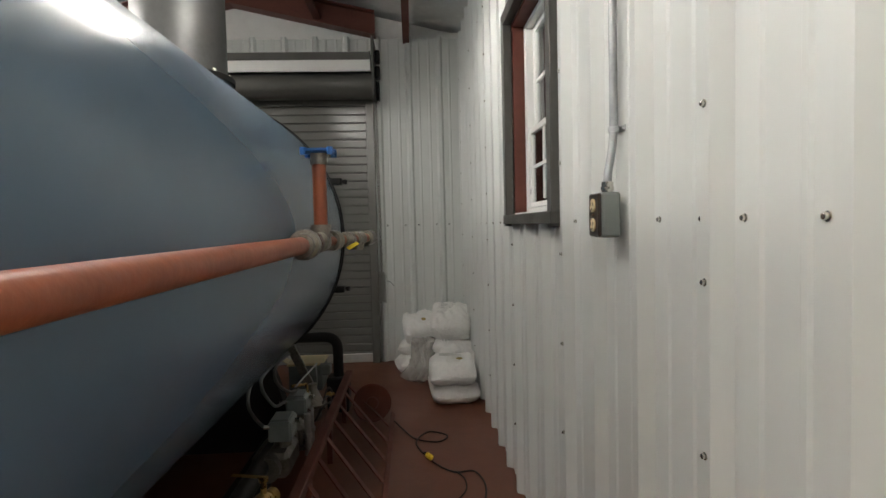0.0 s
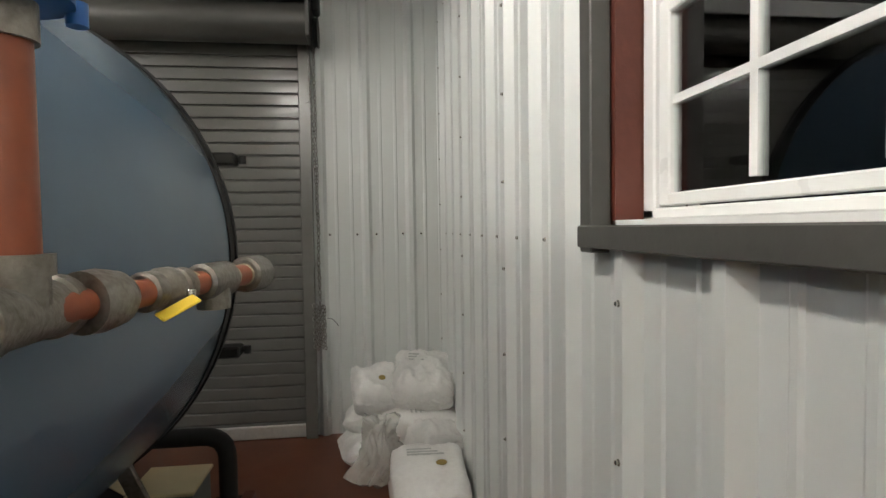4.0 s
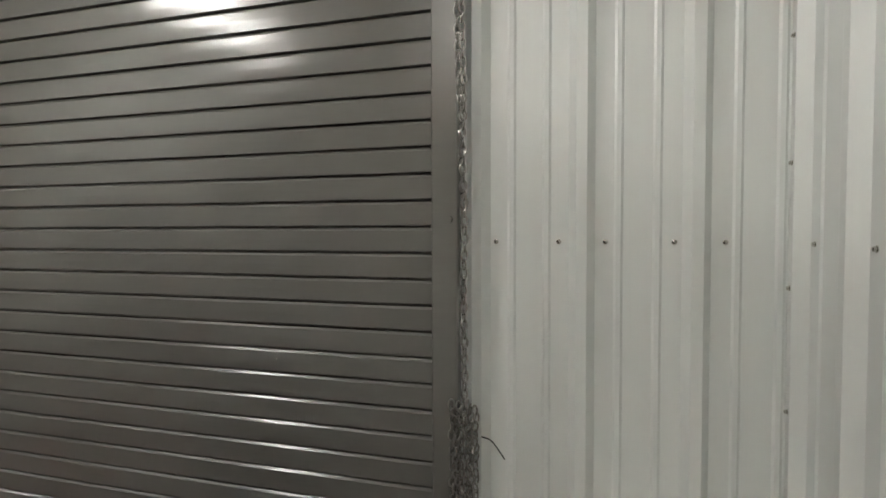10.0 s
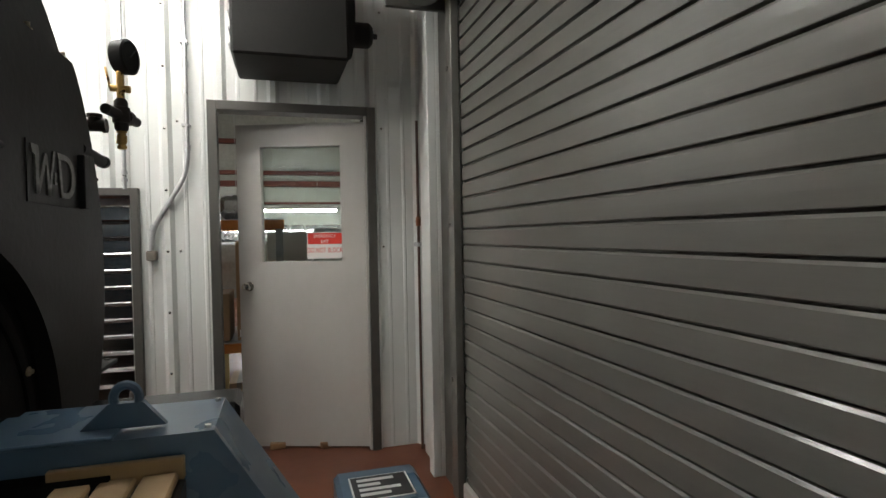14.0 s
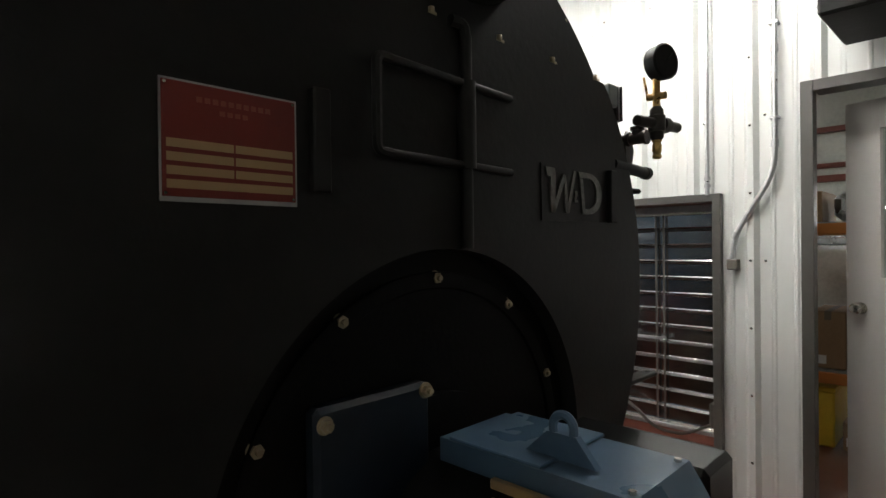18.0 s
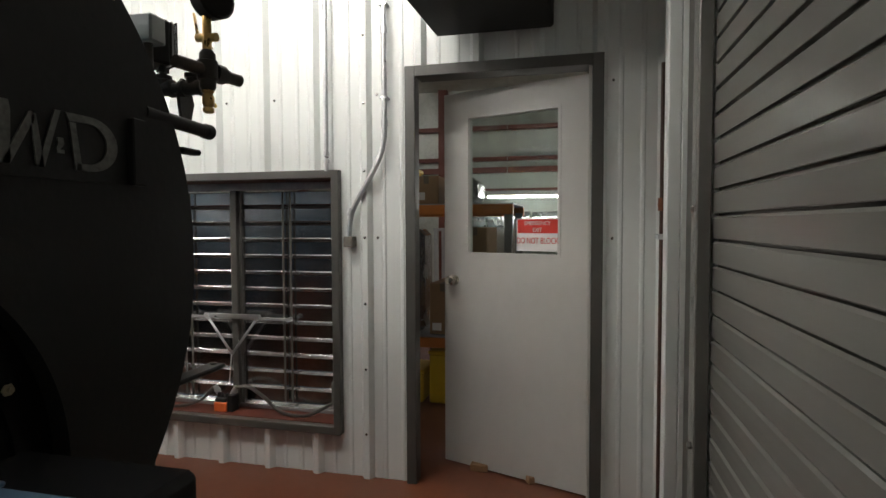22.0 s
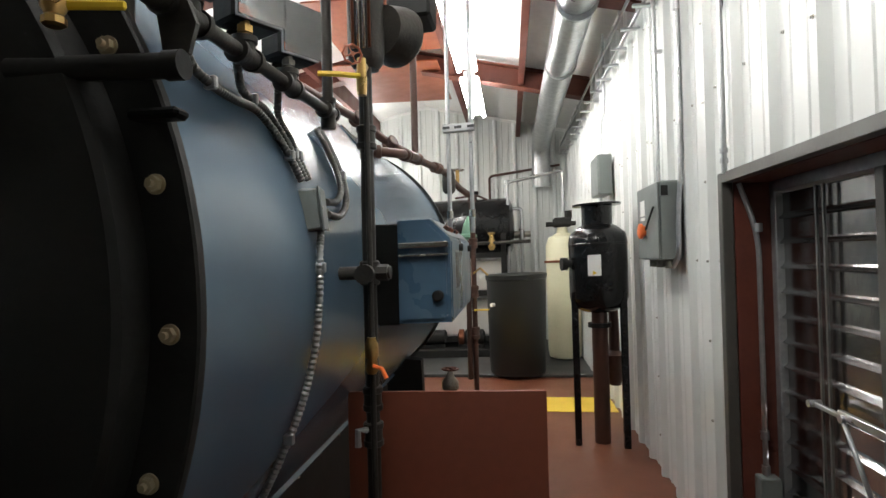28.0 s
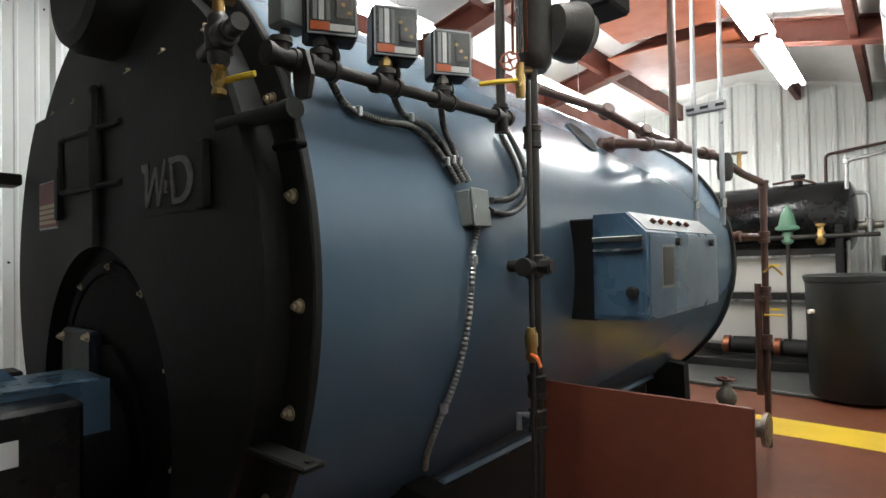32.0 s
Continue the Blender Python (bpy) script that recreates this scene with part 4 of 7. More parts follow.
def band(y0, y1, r, n=128, a0=0, a1=360):
    """A hoop round the shell."""
    s = Shape()
    k = max(8, round(n * (a1 - a0) / 360))
    rings = []
    for i in range(k + 1):
        a = radians(a0 + (a1 - a0) * i / k)
        d = (math.sin(a), math.cos(a))
        rings.append([(BX + d[0] * q, y, BZ + d[1] * q) for q, y in ((r, y0), (r, y1), (BR - 0.01, y1), (BR - 0.01, y0))])
    s.rings(rings, True, a1 - a0 < 359, False)
    return s


part("rear_rim", band(BY0 - 0.035, BY0 + 0.012, BR + 0.022), M_BLACK, boiler)
part("front_edge", band(5.178, BY1, BR + 0.006, 128, 22, 152), M_BLACK, boiler, "black unclad front edge")
# black laid over the underside, from one jacket seam to the other
part("belly", band(BY0 + 0.012, BY1, BR + 0.003, 128, 153, 219), M_BLACK, boiler, "black band over the underside")
for a in (152, 220):
    s = Shape()
    c, d = shell_at(a - 1.5, 0), shell_at(a + 1.5, 0)
    p, q = shell_at(a, BY0 + 0.1, 0.006), shell_at(a, BY1, 0.006)
    m = Matrix.Translation((p + q) / 2) @ pose(0, 0, 0, 0, a, 0)
    s.box((-0.018, -(q - p).length / 2, -0.008), (0.018, (q - p).length / 2, 0.016), m, 0.003)
    jt = part("jacket_joint", s, M_BLUE, boiler, "folded jacket seam with screws")
    for k in range(14):
        yy = BY0 + 0.2 + k * 0.25
        o = shell_at(a, yy, 0.020)
        part("screw", hexnut(Shape(), o, o - Vector((BX, yy, BZ)), 0.007, 0.006), M_CHROME, jt)

# black front: tube sheet ring and hinged door plate
def disc(y0, y1, r, bevel=0.012, n=128):
    return Shape().lathe((BX, y0, BZ), (0, 1, 0), [(0, r), (y1 - y0 - bevel, r), (y1 - y0, r - bevel)], n)


FX, FZ, FR = -1.335, 0.90, 0.525          # furnace opening in the front


def holed(y0, y1, r, bevel, n=144, cut=9.0):
    """A disc round the boiler's axis with the furnace opening cut through, its top cut level."""
    s = Shape()
    rows = [[], [], [], [], []]
    for i in range(n):
        a = 2 * math.pi * i / n
        u, w = math.sin(a), math.cos(a)
        for row, (x, y, z) in zip(rows, ((BX + r * u, y0, BZ + r * w), (BX + r * u, y1 - bevel, BZ + r * w), (BX + (r - bevel) * u, y1, BZ + (r - bevel) * w), (FX + FR * u, y1, FZ + FR * w), (FX + FR * u, y0, FZ + FR * w))):
            row.append((x, y, min(z, cut)))
    return s.rings(rows + [rows[0]], True, False, False)


ringp = part("tube_sheet_ring", holed(BY1 + 0.001, BY1 + 0.022, BR + 0.014, 0.004), M_BLACK, boiler)
YF, ZCUT = BY1 + 0.095, 1.918
front = part("front_door", holed(BY1 + 0.022, YF, BR - 0.068, 0.010, 144, ZCUT), M_BLACK, boiler)
half = math.acos((ZCUT + 0.004 - BZ) / (BR - 0.068))
part("smoke_box_door", Shape().prism([(BX + (BR - 0.068) * math.sin(half * k / 24), BZ + (BR - 0.068) * math.cos(half * k / 24)) for k in range(-24, 25)], "y", BY1 + 0.022, YF - 0.030), M_BLACK, boiler)
part("smoke_box_cover", Shape().lathe((BX - 0.08, BY1 + 0.03, 2.25), (0, 1, 0), [(0, 0.25), (0.12, 0.25), (0.15, 0.235), (0.16, 0.20)], 64), M_BLACK, boiler, "thick round black cover plate")
for k in range(6):
    part("joint_bolt", Shape().cyl((-0.855 - 0.232 * k, YF - 0.020, ZCUT - 0.004), (-0.855 - 0.232 * k, YF - 0.020, ZCUT + 0.012), 0.012, n=6, smooth=False).cyl((-0.855 - 0.232 * k, YF - 0.020, ZCUT + 0.012), (-0.855 - 0.232 * k, YF - 0.020, ZCUT + 0.026), 0.007, n=8), M_STUD, front)
bolt = Shape()
bolt.lathe((0, 0, 0), (0, 1, 0), [(0, 0.0165), (0.003, 0.0165), (0.003, 0.012)], 20)
bolt.cyl((0, 0.003, 0), (0, 0.013, 0), 0.0125, n=6, smooth=False)
bolt.cyl((0, 0.013, 0), (0, 0.021, 0), 0.006, n=10)
bolt_mesh = bolt.mesh("bolt", M_STUD)
for k in range(25):
    a = radians(-92.6 + 14.4 * k)
    if abs(math.sin(a)) < 0.2 and math.cos(a) < 0:
        continue
    m = Matrix.Translation((BX + (BR - 0.034) * math.sin(a), BY1 + 0.022, BZ + (BR - 0.034) * math.cos(a)))
    share("bolt", bolt_mesh, m @ pose(0, 0, 0, 0, 17 * k, 0), ringp, "washered zinc stud and nut")
# furnace opening with raised ring, studs and burner throat
YR = BY1 + 0.050
# recess and burner throat coloured deep black for the shade inside
furn = part("furnace_plate", Shape().lathe((FX, BY1 + 0.030, FZ), (0, 1, 0), [(0, FR - 0.001), (0.020, FR - 0.001), (0.020, 0.05)], 96), M_DEEPBLACK, boiler)
part("furnace_lip", Shape().lathe((FX, YR - 0.001, FZ), (0, 1, 0), [(0, 0.476), (0.008, 0.474), (0.011, 0.468), (0.008, 0.440), (0.0, 0.436)], 96, False), M_DEEPBLACK, furn)
for k in range(-3, 4):
    a = radians(-1 + 33 * k)
    m = Matrix.Translation((FX + 0.461 * math.sin(a), YR, FZ + 0.461 * math.cos(a)))
    share("bolt", bolt_mesh, m @ pose(0, 0, 0, 0, 31 * k, 0), furn)
# hinges on the east side, handle bar and davit stubs on the front
for z in (BZ + 0.40, BZ - 0.40):
    hg = Shape().box((BX + BR - 0.15, BY1 + 0.10, z - 0.025), (BX + BR - 0.012, BY1 + 0.19, z + 0.022), ch=0.006)
    hg.cyl((BX + BR - 0.03, BY1 + 0.165, z), (BX + BR + 0.012, BY1 + 0.165, z), 0.012, n=12)
    hg.cyl((BX + BR + 0.008, BY1 + 0.165, z - 0.018), (BX + BR + 0.008, BY1 + 0.165, z + 0.014), 0.015, n=12)
    part("hinge", hg, M_BLACK, boiler)
XH = -1.39
hb = Shape().cyl((XH, YF + 0.014, 1.425), (XH, YF + 0.014, 1.89), 0.013, n=14).cyl((XH, YF + 0.014, 1.60), (XH, YF + 0.014, 1.79), 0.021, n=14)
for z in (1.607, 1.785):
    hb.cyl((XH - 0.17, YF + 0.004, z), (XH + 0.24, YF + 0.030, z), 0.009, n=10)
hb.tube(bend((XH + 0.23, YF + 0.030, 1.607), (XH + 0.265, YF + 0.032, 1.607), (XH + 0.265, YF + 0.032, 1.785), (XH + 0.23, YF + 0.030, 1.785), r=0.02), 0.010, 8)
hb.tube(bend((XH, YF + 0.014, 1.88), (XH + 0.005, YF + 0.014, 1.915), (XH + 0.045, YF + 0.010, 1.915), r=0.02), 0.013, 8)
part("door_handle_bar", hb, M_BLACK, front)
part("name_pad", Shape().box((-2.075, YF, 1.495), (-2.035, YF + 0.020, 1.655), ch=0.003), M_BLACK, front)
part("name_pad", Shape().box((-1.035, YF, 1.525), (-1.000, YF + 0.020, 1.705), ch=0.003), M_BLACK, front)
part("davit_pin", Shape().cyl((-2.10, 5.318, 1.682), (-2.355, 5.310, 1.675), 0.019, n=14).cyl((-2.345, 5.310, 1.675), (-2.372, 5.310, 1.675), 0.022, n=14), M_BLACK, front)
part("bracket_foot", Shape().box((-2.405, YF - 0.060, 0.962), (-2.17, YF - 0.004, 0.976), ch=0.004).cyl((-2.385, YF - 0.034, 0.976), (-2.385, YF - 0.034, 0.980), 0.010, n=12), M_BLACK, boiler)
part("sight_port", Shape().lathe((-0.93, YF, 0.80), (0, 1, 0), [(0, 0.05), (0.02, 0.05), (0.02, 0.032), (0.05, 0.03), (0.05, 0.01)], 20), M_BLACK, front)
# maker's mark: flat pale letters cut from sheet
mark = part("maker_mark", Shape().box((-2.030, YF, 1.495), (-1.69, YF + 0.003, 1.645)), M_BLACK, front)


def mark_stroke(poly):
    """A flat stroke; poly in (u, v): u runs west along the mark, v up from its foot."""
    part("mark_stroke", Shape().prism([(-1.705 - 1.08 * u, 1.517 + 1.06 * v) for u, v in poly], "y", YF + 0.003, YF + 0.007), M_MARK, mark, "pale raised metal stroke")


mark_stroke([(0.0, 0.112), (0.040, 0.112), (0.043, 0.095), (0.040, 0.0), (0.022, 0.0), (0.021, 0.088), (0.006, 0.092)])
mark_stroke([(0.024, 0.0), (0.040, 0.0), (0.088, 0.088), (0.083, 0.100), (0.076, 0.098)])
mark_stroke([(0.080, 0.100), (0.090, 0.096), (0.104, 0.0), (0.088, 0.0)])
mark_stroke([(0.090, 0.0), (0.104, 0.0), (0.140, 0.112), (0.128, 0.112)])
mark_stroke([(0.158, 0.094), (0.172, 0.094), (0.185, 0.0), (0.170, 0.0)])
arc = [radians(-90 + 12 * k) for k in range(16)]
mark_stroke([(0.150, 0.112), (0.205, 0.112)] + [(0.205 + 0.068 * math.cos(a), 0.056 - 0.056 * math.sin(a)) for a in arc] + [(0.170, 0.0), (0.175, 0.014)] + [(0.200 + 0.046 * math.cos(a), 0.056 - 0.042 * math.sin(a)) for a in arc[::-1]] + [(0.158, 0.096)])
mark_stroke([(0.130, 0.030), (0.146, 0.030), (0.146, 0.036), (0.137, 0.037), (0.146, 0.048), (0.144, 0.060), (0.132, 0.060), (0.133, 0.048), (0.129, 0.040)])
# nameplate
npl = part("nameplate", Shape().box((-0.973, YF, 1.5070), (-0.763, YF + 0.004, 1.6727), ch=0.001), M_PLATERED, front, "red and cream enamelled nameplate")
part("plate_edge", Shape().box((-0.976, YF, 1.5), (-0.760, YF + 0.0025, 1.6759)), M_DULLGALV, npl)
for r in range(4):
    z = 1.5190 + r * 0.0195
    for x0, x1 in (((-0.967, -0.870), (-0.867, -0.769)) if r else ((-0.967, -0.769),)):
        part("cream_bar", Shape().box((x0, YF + 0.004, z), (x1, YF + 0.0048, z + 0.0125)), M_PLATECREAM, npl)
for w, z, h in ((0.060, 1.6465, 0.008), (0.022, 1.6313, 0.007)):
    for k in range(round(w / 0.006)):
        x = -0.868 - w + 0.012 * k
        part("printed_bar", Shape().box((x, YF + 0.004, z), (x + 0.008, YF + 0.0046, z + h)), M_FADEDRED, npl)
for x in (-0.968, -0.767):
    for z in (1.5114, 1.6683):
        part("rivet", Shape().cyl((x, YF + 0.004, z), (x, YF + 0.006, z), 0.0025, n=8), M_CHROME, npl)

# saddles under the shell
for y in (2.26, 4.70):
    sd = Shape()
    pts = [(BX - 0.86, 0.0), (BX + 0.75, 0.0), (BX + 0.55, 0.62)]
    pts += [(BX + BR * math.sin(radians(a)), BZ + BR * math.cos(radians(a)) + 0.004) for a in range(145, 216, 5)]
    pts += [(BX - 0.60, 0.70), (BX - 0.84, 0.67)]
    sd.prism(pts, "y", y - 0.05, y + 0.05)
    part("saddle", sd, M_BLACK, boiler)
for x in (BX - 0.62, BX + 0.62):
    part("skid_rail", Shape().box((x - 0.06, BY0 + 0.1, 0.0), (x + 0.06, BY1 - 0.05, 0.14), ch=0.006), M_BLACK, boiler)

# plate added to block light and keep the space below the shell dark
part("light_block_plate", Shape().box((BX - 0.60, BY0 + 0.3, 0.14), (BX - 0.585, BY1 - 0.1, 0.62), ch=0.003), M_BLACK, boiler)
# flue stack
stk = Shape().lathe((BX, 4.96, BZ + BR - 0.06), (0, 0, 1), [(0, 0.29), (0.10, 0.29), (0.10, 0.32), (0.125, 0.32), (0.125, 0.285), (1.75, 0.285)], 48)
part("flue_pipe", stk, M_STACK, boiler, "bare grey steel flue stack")
part("stack_flange", Shape().lathe((BX, 4.96, BZ + BR + 0.045), (0, 0, 1), [(0, 0.33), (0.035, 0.33), (0.035, 0.27)], 48), M_BLACK, boiler)
for k in range(12):
    a = 2 * math.pi * k / 12
    part("bolt", hexnut(Shape(), (BX + 0.305 * math.cos(a), 4.96 + 0.305 * math.sin(a), BZ + BR + 0.08), (0, 0, 1), 0.014, 0.02), M_CHROME, boiler)

# handhole openings in the jacket
for deg, y, r in ((-50, 3.50, 0.10),):
    o = shell_at(deg, y, 0.002)
    ax = o - Vector((BX, y, BZ))
    part("jacket_opening", Shape().lathe(o, ax, [(0.0, r), (0.004, r), (0.004, r - 0.008), (0.002, r - 0.010)], 32), M_BLUE, boiler, "round cut-out round a nozzle")
    # flat black disc painted in for the shade inside the cut-out
    part("opening_shade", Shape().lathe(o, ax, [(0.001, r - 0.010), (0.0045, r - 0.011)], 32), M_DEEPBLACK, boiler)

# ---- burner ----
Shape.lay = moved(0.0, 0.0, 0.0, 1.037)
burner = thing("burner", "blue enamelled burner housing bolted to the boiler front", "burner", at=(-1.35, 5.6, 0))
hs = Shape().prism([(YF + 0.02, 1.0), (5.77, 1.0), (5.95, 0.72), (6.02, 0.56), (6.02, 0.45), (YF + 0.02, 0.45)], "x", -1.51, -1.29)
part("housing", hs, M_BLUE2, burner)
lidm = Shape()
lidm.box((-1.515, YF + 0.05, 1.001), (-1.285, 5.60, 1.008), ch=0.002)
part("lid", lidm, M_BLUE2, burner)
eye = Shape().tube([(-1.345, 5.61 + 0.022 * math.cos(a), 1.060 + 0.024 * math.sin(a)) for a in np.linspace(-0.6, math.pi + 0.6, 18)], 0.0085, 8)
eye.prism([(5.53, 1.006), (5.68, 1.006), (5.640, 1.052), (5.580, 1.052)], "x", -1.353, -1.337)
part("lifting_eye", eye, M_BLUE2, burner)
part("flange_plate", Shape().lathe((FX, YR, 0.80), (0, 1, 0), [(0, 0.27), (0.02, 0.27), (0.02, 0.22)], 48), M_DEEPBLACK, burner)
for y, z in ((5.68, 0.93), (5.82, 0.80), (5.80, 0.62), (5.6, 0.6)):
    part("screw", hexnut(Shape(), (-1.29, y, z), (1, 0, 0), 0.009, 0.006), M_CHROME, burner)
for x in (-1.49, -1.31):
    part("screw", hexnut(Shape(), (x, 5.757, 1.0), (0, 0, 1), 0.007, 0.006), M_CHROME, burner)
part("blast_tube", Shape().cyl((FX, YR + 0.02, 0.76), (FX, 5.60, 0.76), 0.20, n=36), M_DEEPBLACK, burner)
gb = part("terminal_box", Shape().box((-1.285, 5.50, 0.74), (-1.08, 5.72, 0.925), ch=0.006), M_BROWNPLATE, burner, "open terminal box with cream blocks")
for k in range(3):
    part("terminal_block", Shape().box((-1.265, 5.515 + k * 0.068, 0.925), (-1.10, 5.575 + k * 0.068, 0.942), ch=0.004), M_PLATECREAM, gb)
part("box_rim", Shape().box((-1.283, 5.50, 0.925), (-1.268, 5.72, 0.965), ch=0.002), M_PLATECREAM, gb)
Shape.lay = None
# this face lies in shade; its blue is darkened to show it
sp = part("side_panel", Shape().box((-1.284, YR + 0.003, 0.48), (-1.007, YR + 0.045, 1.150), ch=0.010), M_BLUE_SHADED, burner, "blue side casing with its shade in the colour")
for x, z in ((-1.267, 1.135), (-1.025, 1.120)):
    share("bolt", bolt_mesh, Matrix.Translation((x, YR + 0.045, z)), sp)
Shape.lay = moved(-0.045, -0.035, 0.0, 1.05)
bm2 = thing("actuator_box", "light blue actuator box with a black and white label", "actuator", at=(-1.65, 6.15, 0))
ab = part("cover", Shape().box((-1.69, 6.06, 0.46), (-1.44, 6.29, 0.70), ch=0.012), M_BLUE2, bm2)
part("label", Shape().box((-1.63, 6.10, 0.70), (-1.50, 6.25, 0.702)), M_INK, bm2, "black label with white bars")
for k in range(4):
    part("print_bar", Shape().box((-1.615 + k * 0.028, 6.115, 0.702), (-1.60 + k * 0.028, 6.115 + (0.10, 0.06, 0.11, 0.08)[k], 0.7026)), M_PAPER, bm2)
part("label_edge", Shape().box((-1.635, 6.095, 0.6995), (-1.495, 6.255, 0.7012)), M_PAPER, bm2)
Shape.lay = moved(0.0, 0.0, 0.0, 1.037)
bp = part("fan_motor", Shape().lathe((-1.66, 5.75, 0.36), (0, 1, 0), [(0, 0.11), (0.02, 0.14), (0.36, 0.14), (0.40, 0.11), (0.42, 0.04), (0.46, 0.03)], 32), M_BLACKGLOSS, burner, "black fan motor")
part("pedestal", Shape().box((-1.56, 5.55, 0.0), (-1.1, 6.0, 0.45), ch=0.01), M_BLACK, burner)
Shape.lay = moved(-0.045, -0.035, 0.0, 1.05)
part("pedestal", Shape().box((-1.68, 6.07, 0.0), (-1.45, 6.28, 0.46), ch=0.006), M_BLACK, bm2)
Shape.lay = moved(0.0, 0.0, 0.0, 1.037)
part("relay_box", Shape().box((-1.66, 5.46, 0.66), (-1.515, 5.80, 0.985), ch=0.012), M_BLACKGLOSS, burner, "black relay box with paper label")
part("relay_label", Shape().box((-1.663, 5.60, 0.86), (-1.6605, 5.70, 0.92)), M_PAPER, burner)

Shape.lay = moved(-0.085, -0.084, 0.066)
# ---- gauge and fittings above the west edge ----
gx, gy = -2.160, 5.484
ga = thing("pressure_gauge", "round black pressure gauge on iron fittings", "gauge", at=(gx, gy, 1.7))
part("dial_case", Shape().lathe((gx - 0.015, gy - 0.012, 1.945), (0.30, 0.95, 0), [(0, 0.045), (0.004, 0.055), (0.045, 0.058), (0.05, 0.052), (0.046, 0.05)], 32), M_BLACK, ga)
part("dial_face", Shape().lathe((gx - 0.001, gy + 0.030, 1.945), (0.30, 0.95, 0), [(0, 0.050), (0.001, 0.050)], 32), M_PAPER, ga, "white dial face")
part("needle", Shape().tube([(gx - 0.0, gy + 0.034, 1.945), (gx - 0.025, gy + 0.044, 1.975)], 0.0018, 4), M_INK, ga)
part("stem", Shape().cyl((gx, gy, 1.79), (gx, gy, 1.895), 0.012, n=12), M_BRASS, ga)
part("cock", Shape().tube([(gx, gy - 0.03, 1.84), (gx, gy + 0.03, 1.837)], 0.012, 8).tube([(gx - 0.005, gy - 0.03, 1.835), (gx - 0.008, gy - 0.045, 1.91)], 0.004, 6), M_BRASS, ga)
cr = Shape().cyl((gx + 0.10, gy - 0.02, 1.75), (gx - 0.115, gy + 0.02, 1.75), 0.017, n=12)
cr.lathe((gx, gy, 1.695), (0, 0, 1), [(0, 0.014), (0.01, 0.021), (0.028, 0.022), (0.03, 0.027), (0.08, 0.027), (0.082, 0.022), (0.10, 0.021), (0.11, 0.014)], 16)
cr.lathe((gx - 0.02, gy + 0.005, 1.75), (-1, 0.15, 0), [(0, 0.026), (0.03, 0.026), (0.032, 0.020), (0.05, 0.019), (0.052, 0.012), (0.065, 0.012)], 14)
part("cross_fitting", cr, M_IRON, ga)
dv = part("drain_valve", Shape().lathe((gx, gy, 1.637), (0, 0, 1), [(0, 0.010), (0.003, 0.015), (0.012, 0.015), (0.016, 0.011), (0.025, 0.016), (0.042, 0.016), (0.052, 0.012), (0.056, 0.016), (0.066, 0.016)], 8), M_BRASS, ga)
part("lever", Shape().box((-0.085, -0.004, 0.0), (0.0, 0.004, 0.013), Matrix.Translation((gx, gy - 0.005, 1.662)) @ pose(0, 0, 0, 0, 4, 20), 0.003), M_YELPLASTIC, dv, "yellow dipped lever")
lb = thing("limit_box", "small grey control box on the boiler's front edge", "junction box", at=(-2.14, 5.315, 1.85))
part("body", Shape().box((-2.175, 5.265, 1.83), (-2.115, 5.345, 1.905), ch=0.005), M_GREYBOX, lb)
part("stub", Shape().cyl((-2.14, 5.315, 1.66), (-2.14, 5.315, 1.83), 0.012, n=12), M_IRON, lb)

Shape.lay = aisle
# ---- header pipe with three pressure controls ----
def hp(y, up=0.0):
    """The header's axis, which runs from the gauge cross back along the shell."""
    return Vector((-2.236, y, 1.782 + up))


HA = Vector((0, 1, 0))
hdr = thing("header_pipe", "black iron header pipe with tees along the boiler", "pipe", at=hp(5.0))
part("pipe", Shape().cyl(hp(5.47), hp(4.70), 0.0150, n=18), M_IRON, hdr)


def tee(y, up=True):
    s = Shape().cyl(hp(y) - HA * 0.034, hp(y) + HA * 0.034, 0.0205, n=18)
    for d in (-0.036, 0.024):
        s.cyl(hp(y) + HA * d, hp(y) + HA * (d + 0.012), 0.0245, n=18)
    if up:
        s.cyl(hp(y), hp(y, 0.036), 0.019, n=16).cyl(hp(y, 0.026), hp(y, 0.038), 0.0235, n=16)
    return s


CONTROLS = (5.345, 5.165, 4.965)
for y in CONTROLS:
    part("tee", tee(y), M_IRON, hdr)
    o = hp(y - 0.035, 0.045) + Vector((0.03, 0, 0))
    part("cap_lobe", Shape().lathe(o, (0.5, -0.8, 0.3), [(0, 0.024), (0.004, 0.030), (0.010, 0.030), (0.014, 0.024)], 18), M_IRON, hdr)
part("end_tee", tee(4.71), M_IRON, hdr)
part("end_tee", tee(5.445), M_IRON, hdr)
part("gusset", Shape().prism([(-2.232, 1.70), (-2.272, 1.70), (-2.285, 1.745), (-2.265, 1.80), (-2.240, 1.812), (-2.222, 1.765)], "y", 5.398, 5.408), M_IRON, hdr)
part("end_plug", Shape().cyl(hp(4.665), hp(4.69), 0.014, n=8), M_IRON, hdr)
part("drop_pipe", Shape().cyl(hp(4.71), hp(4.71, 1.2), 0.0150, n=16), M_IRON, hdr)
part("drop_stub", Shape().cyl(hp(4.71, -0.05), hp(4.71), 0.0205, n=16), M_IRON, hdr)
sb = Shape().box((-2.272, 5.405, 1.594), (-2.19, 5.442, 1.611), ch=0.006)
part("shelf_bracket", sb, M_DEEPBLACK, hdr)


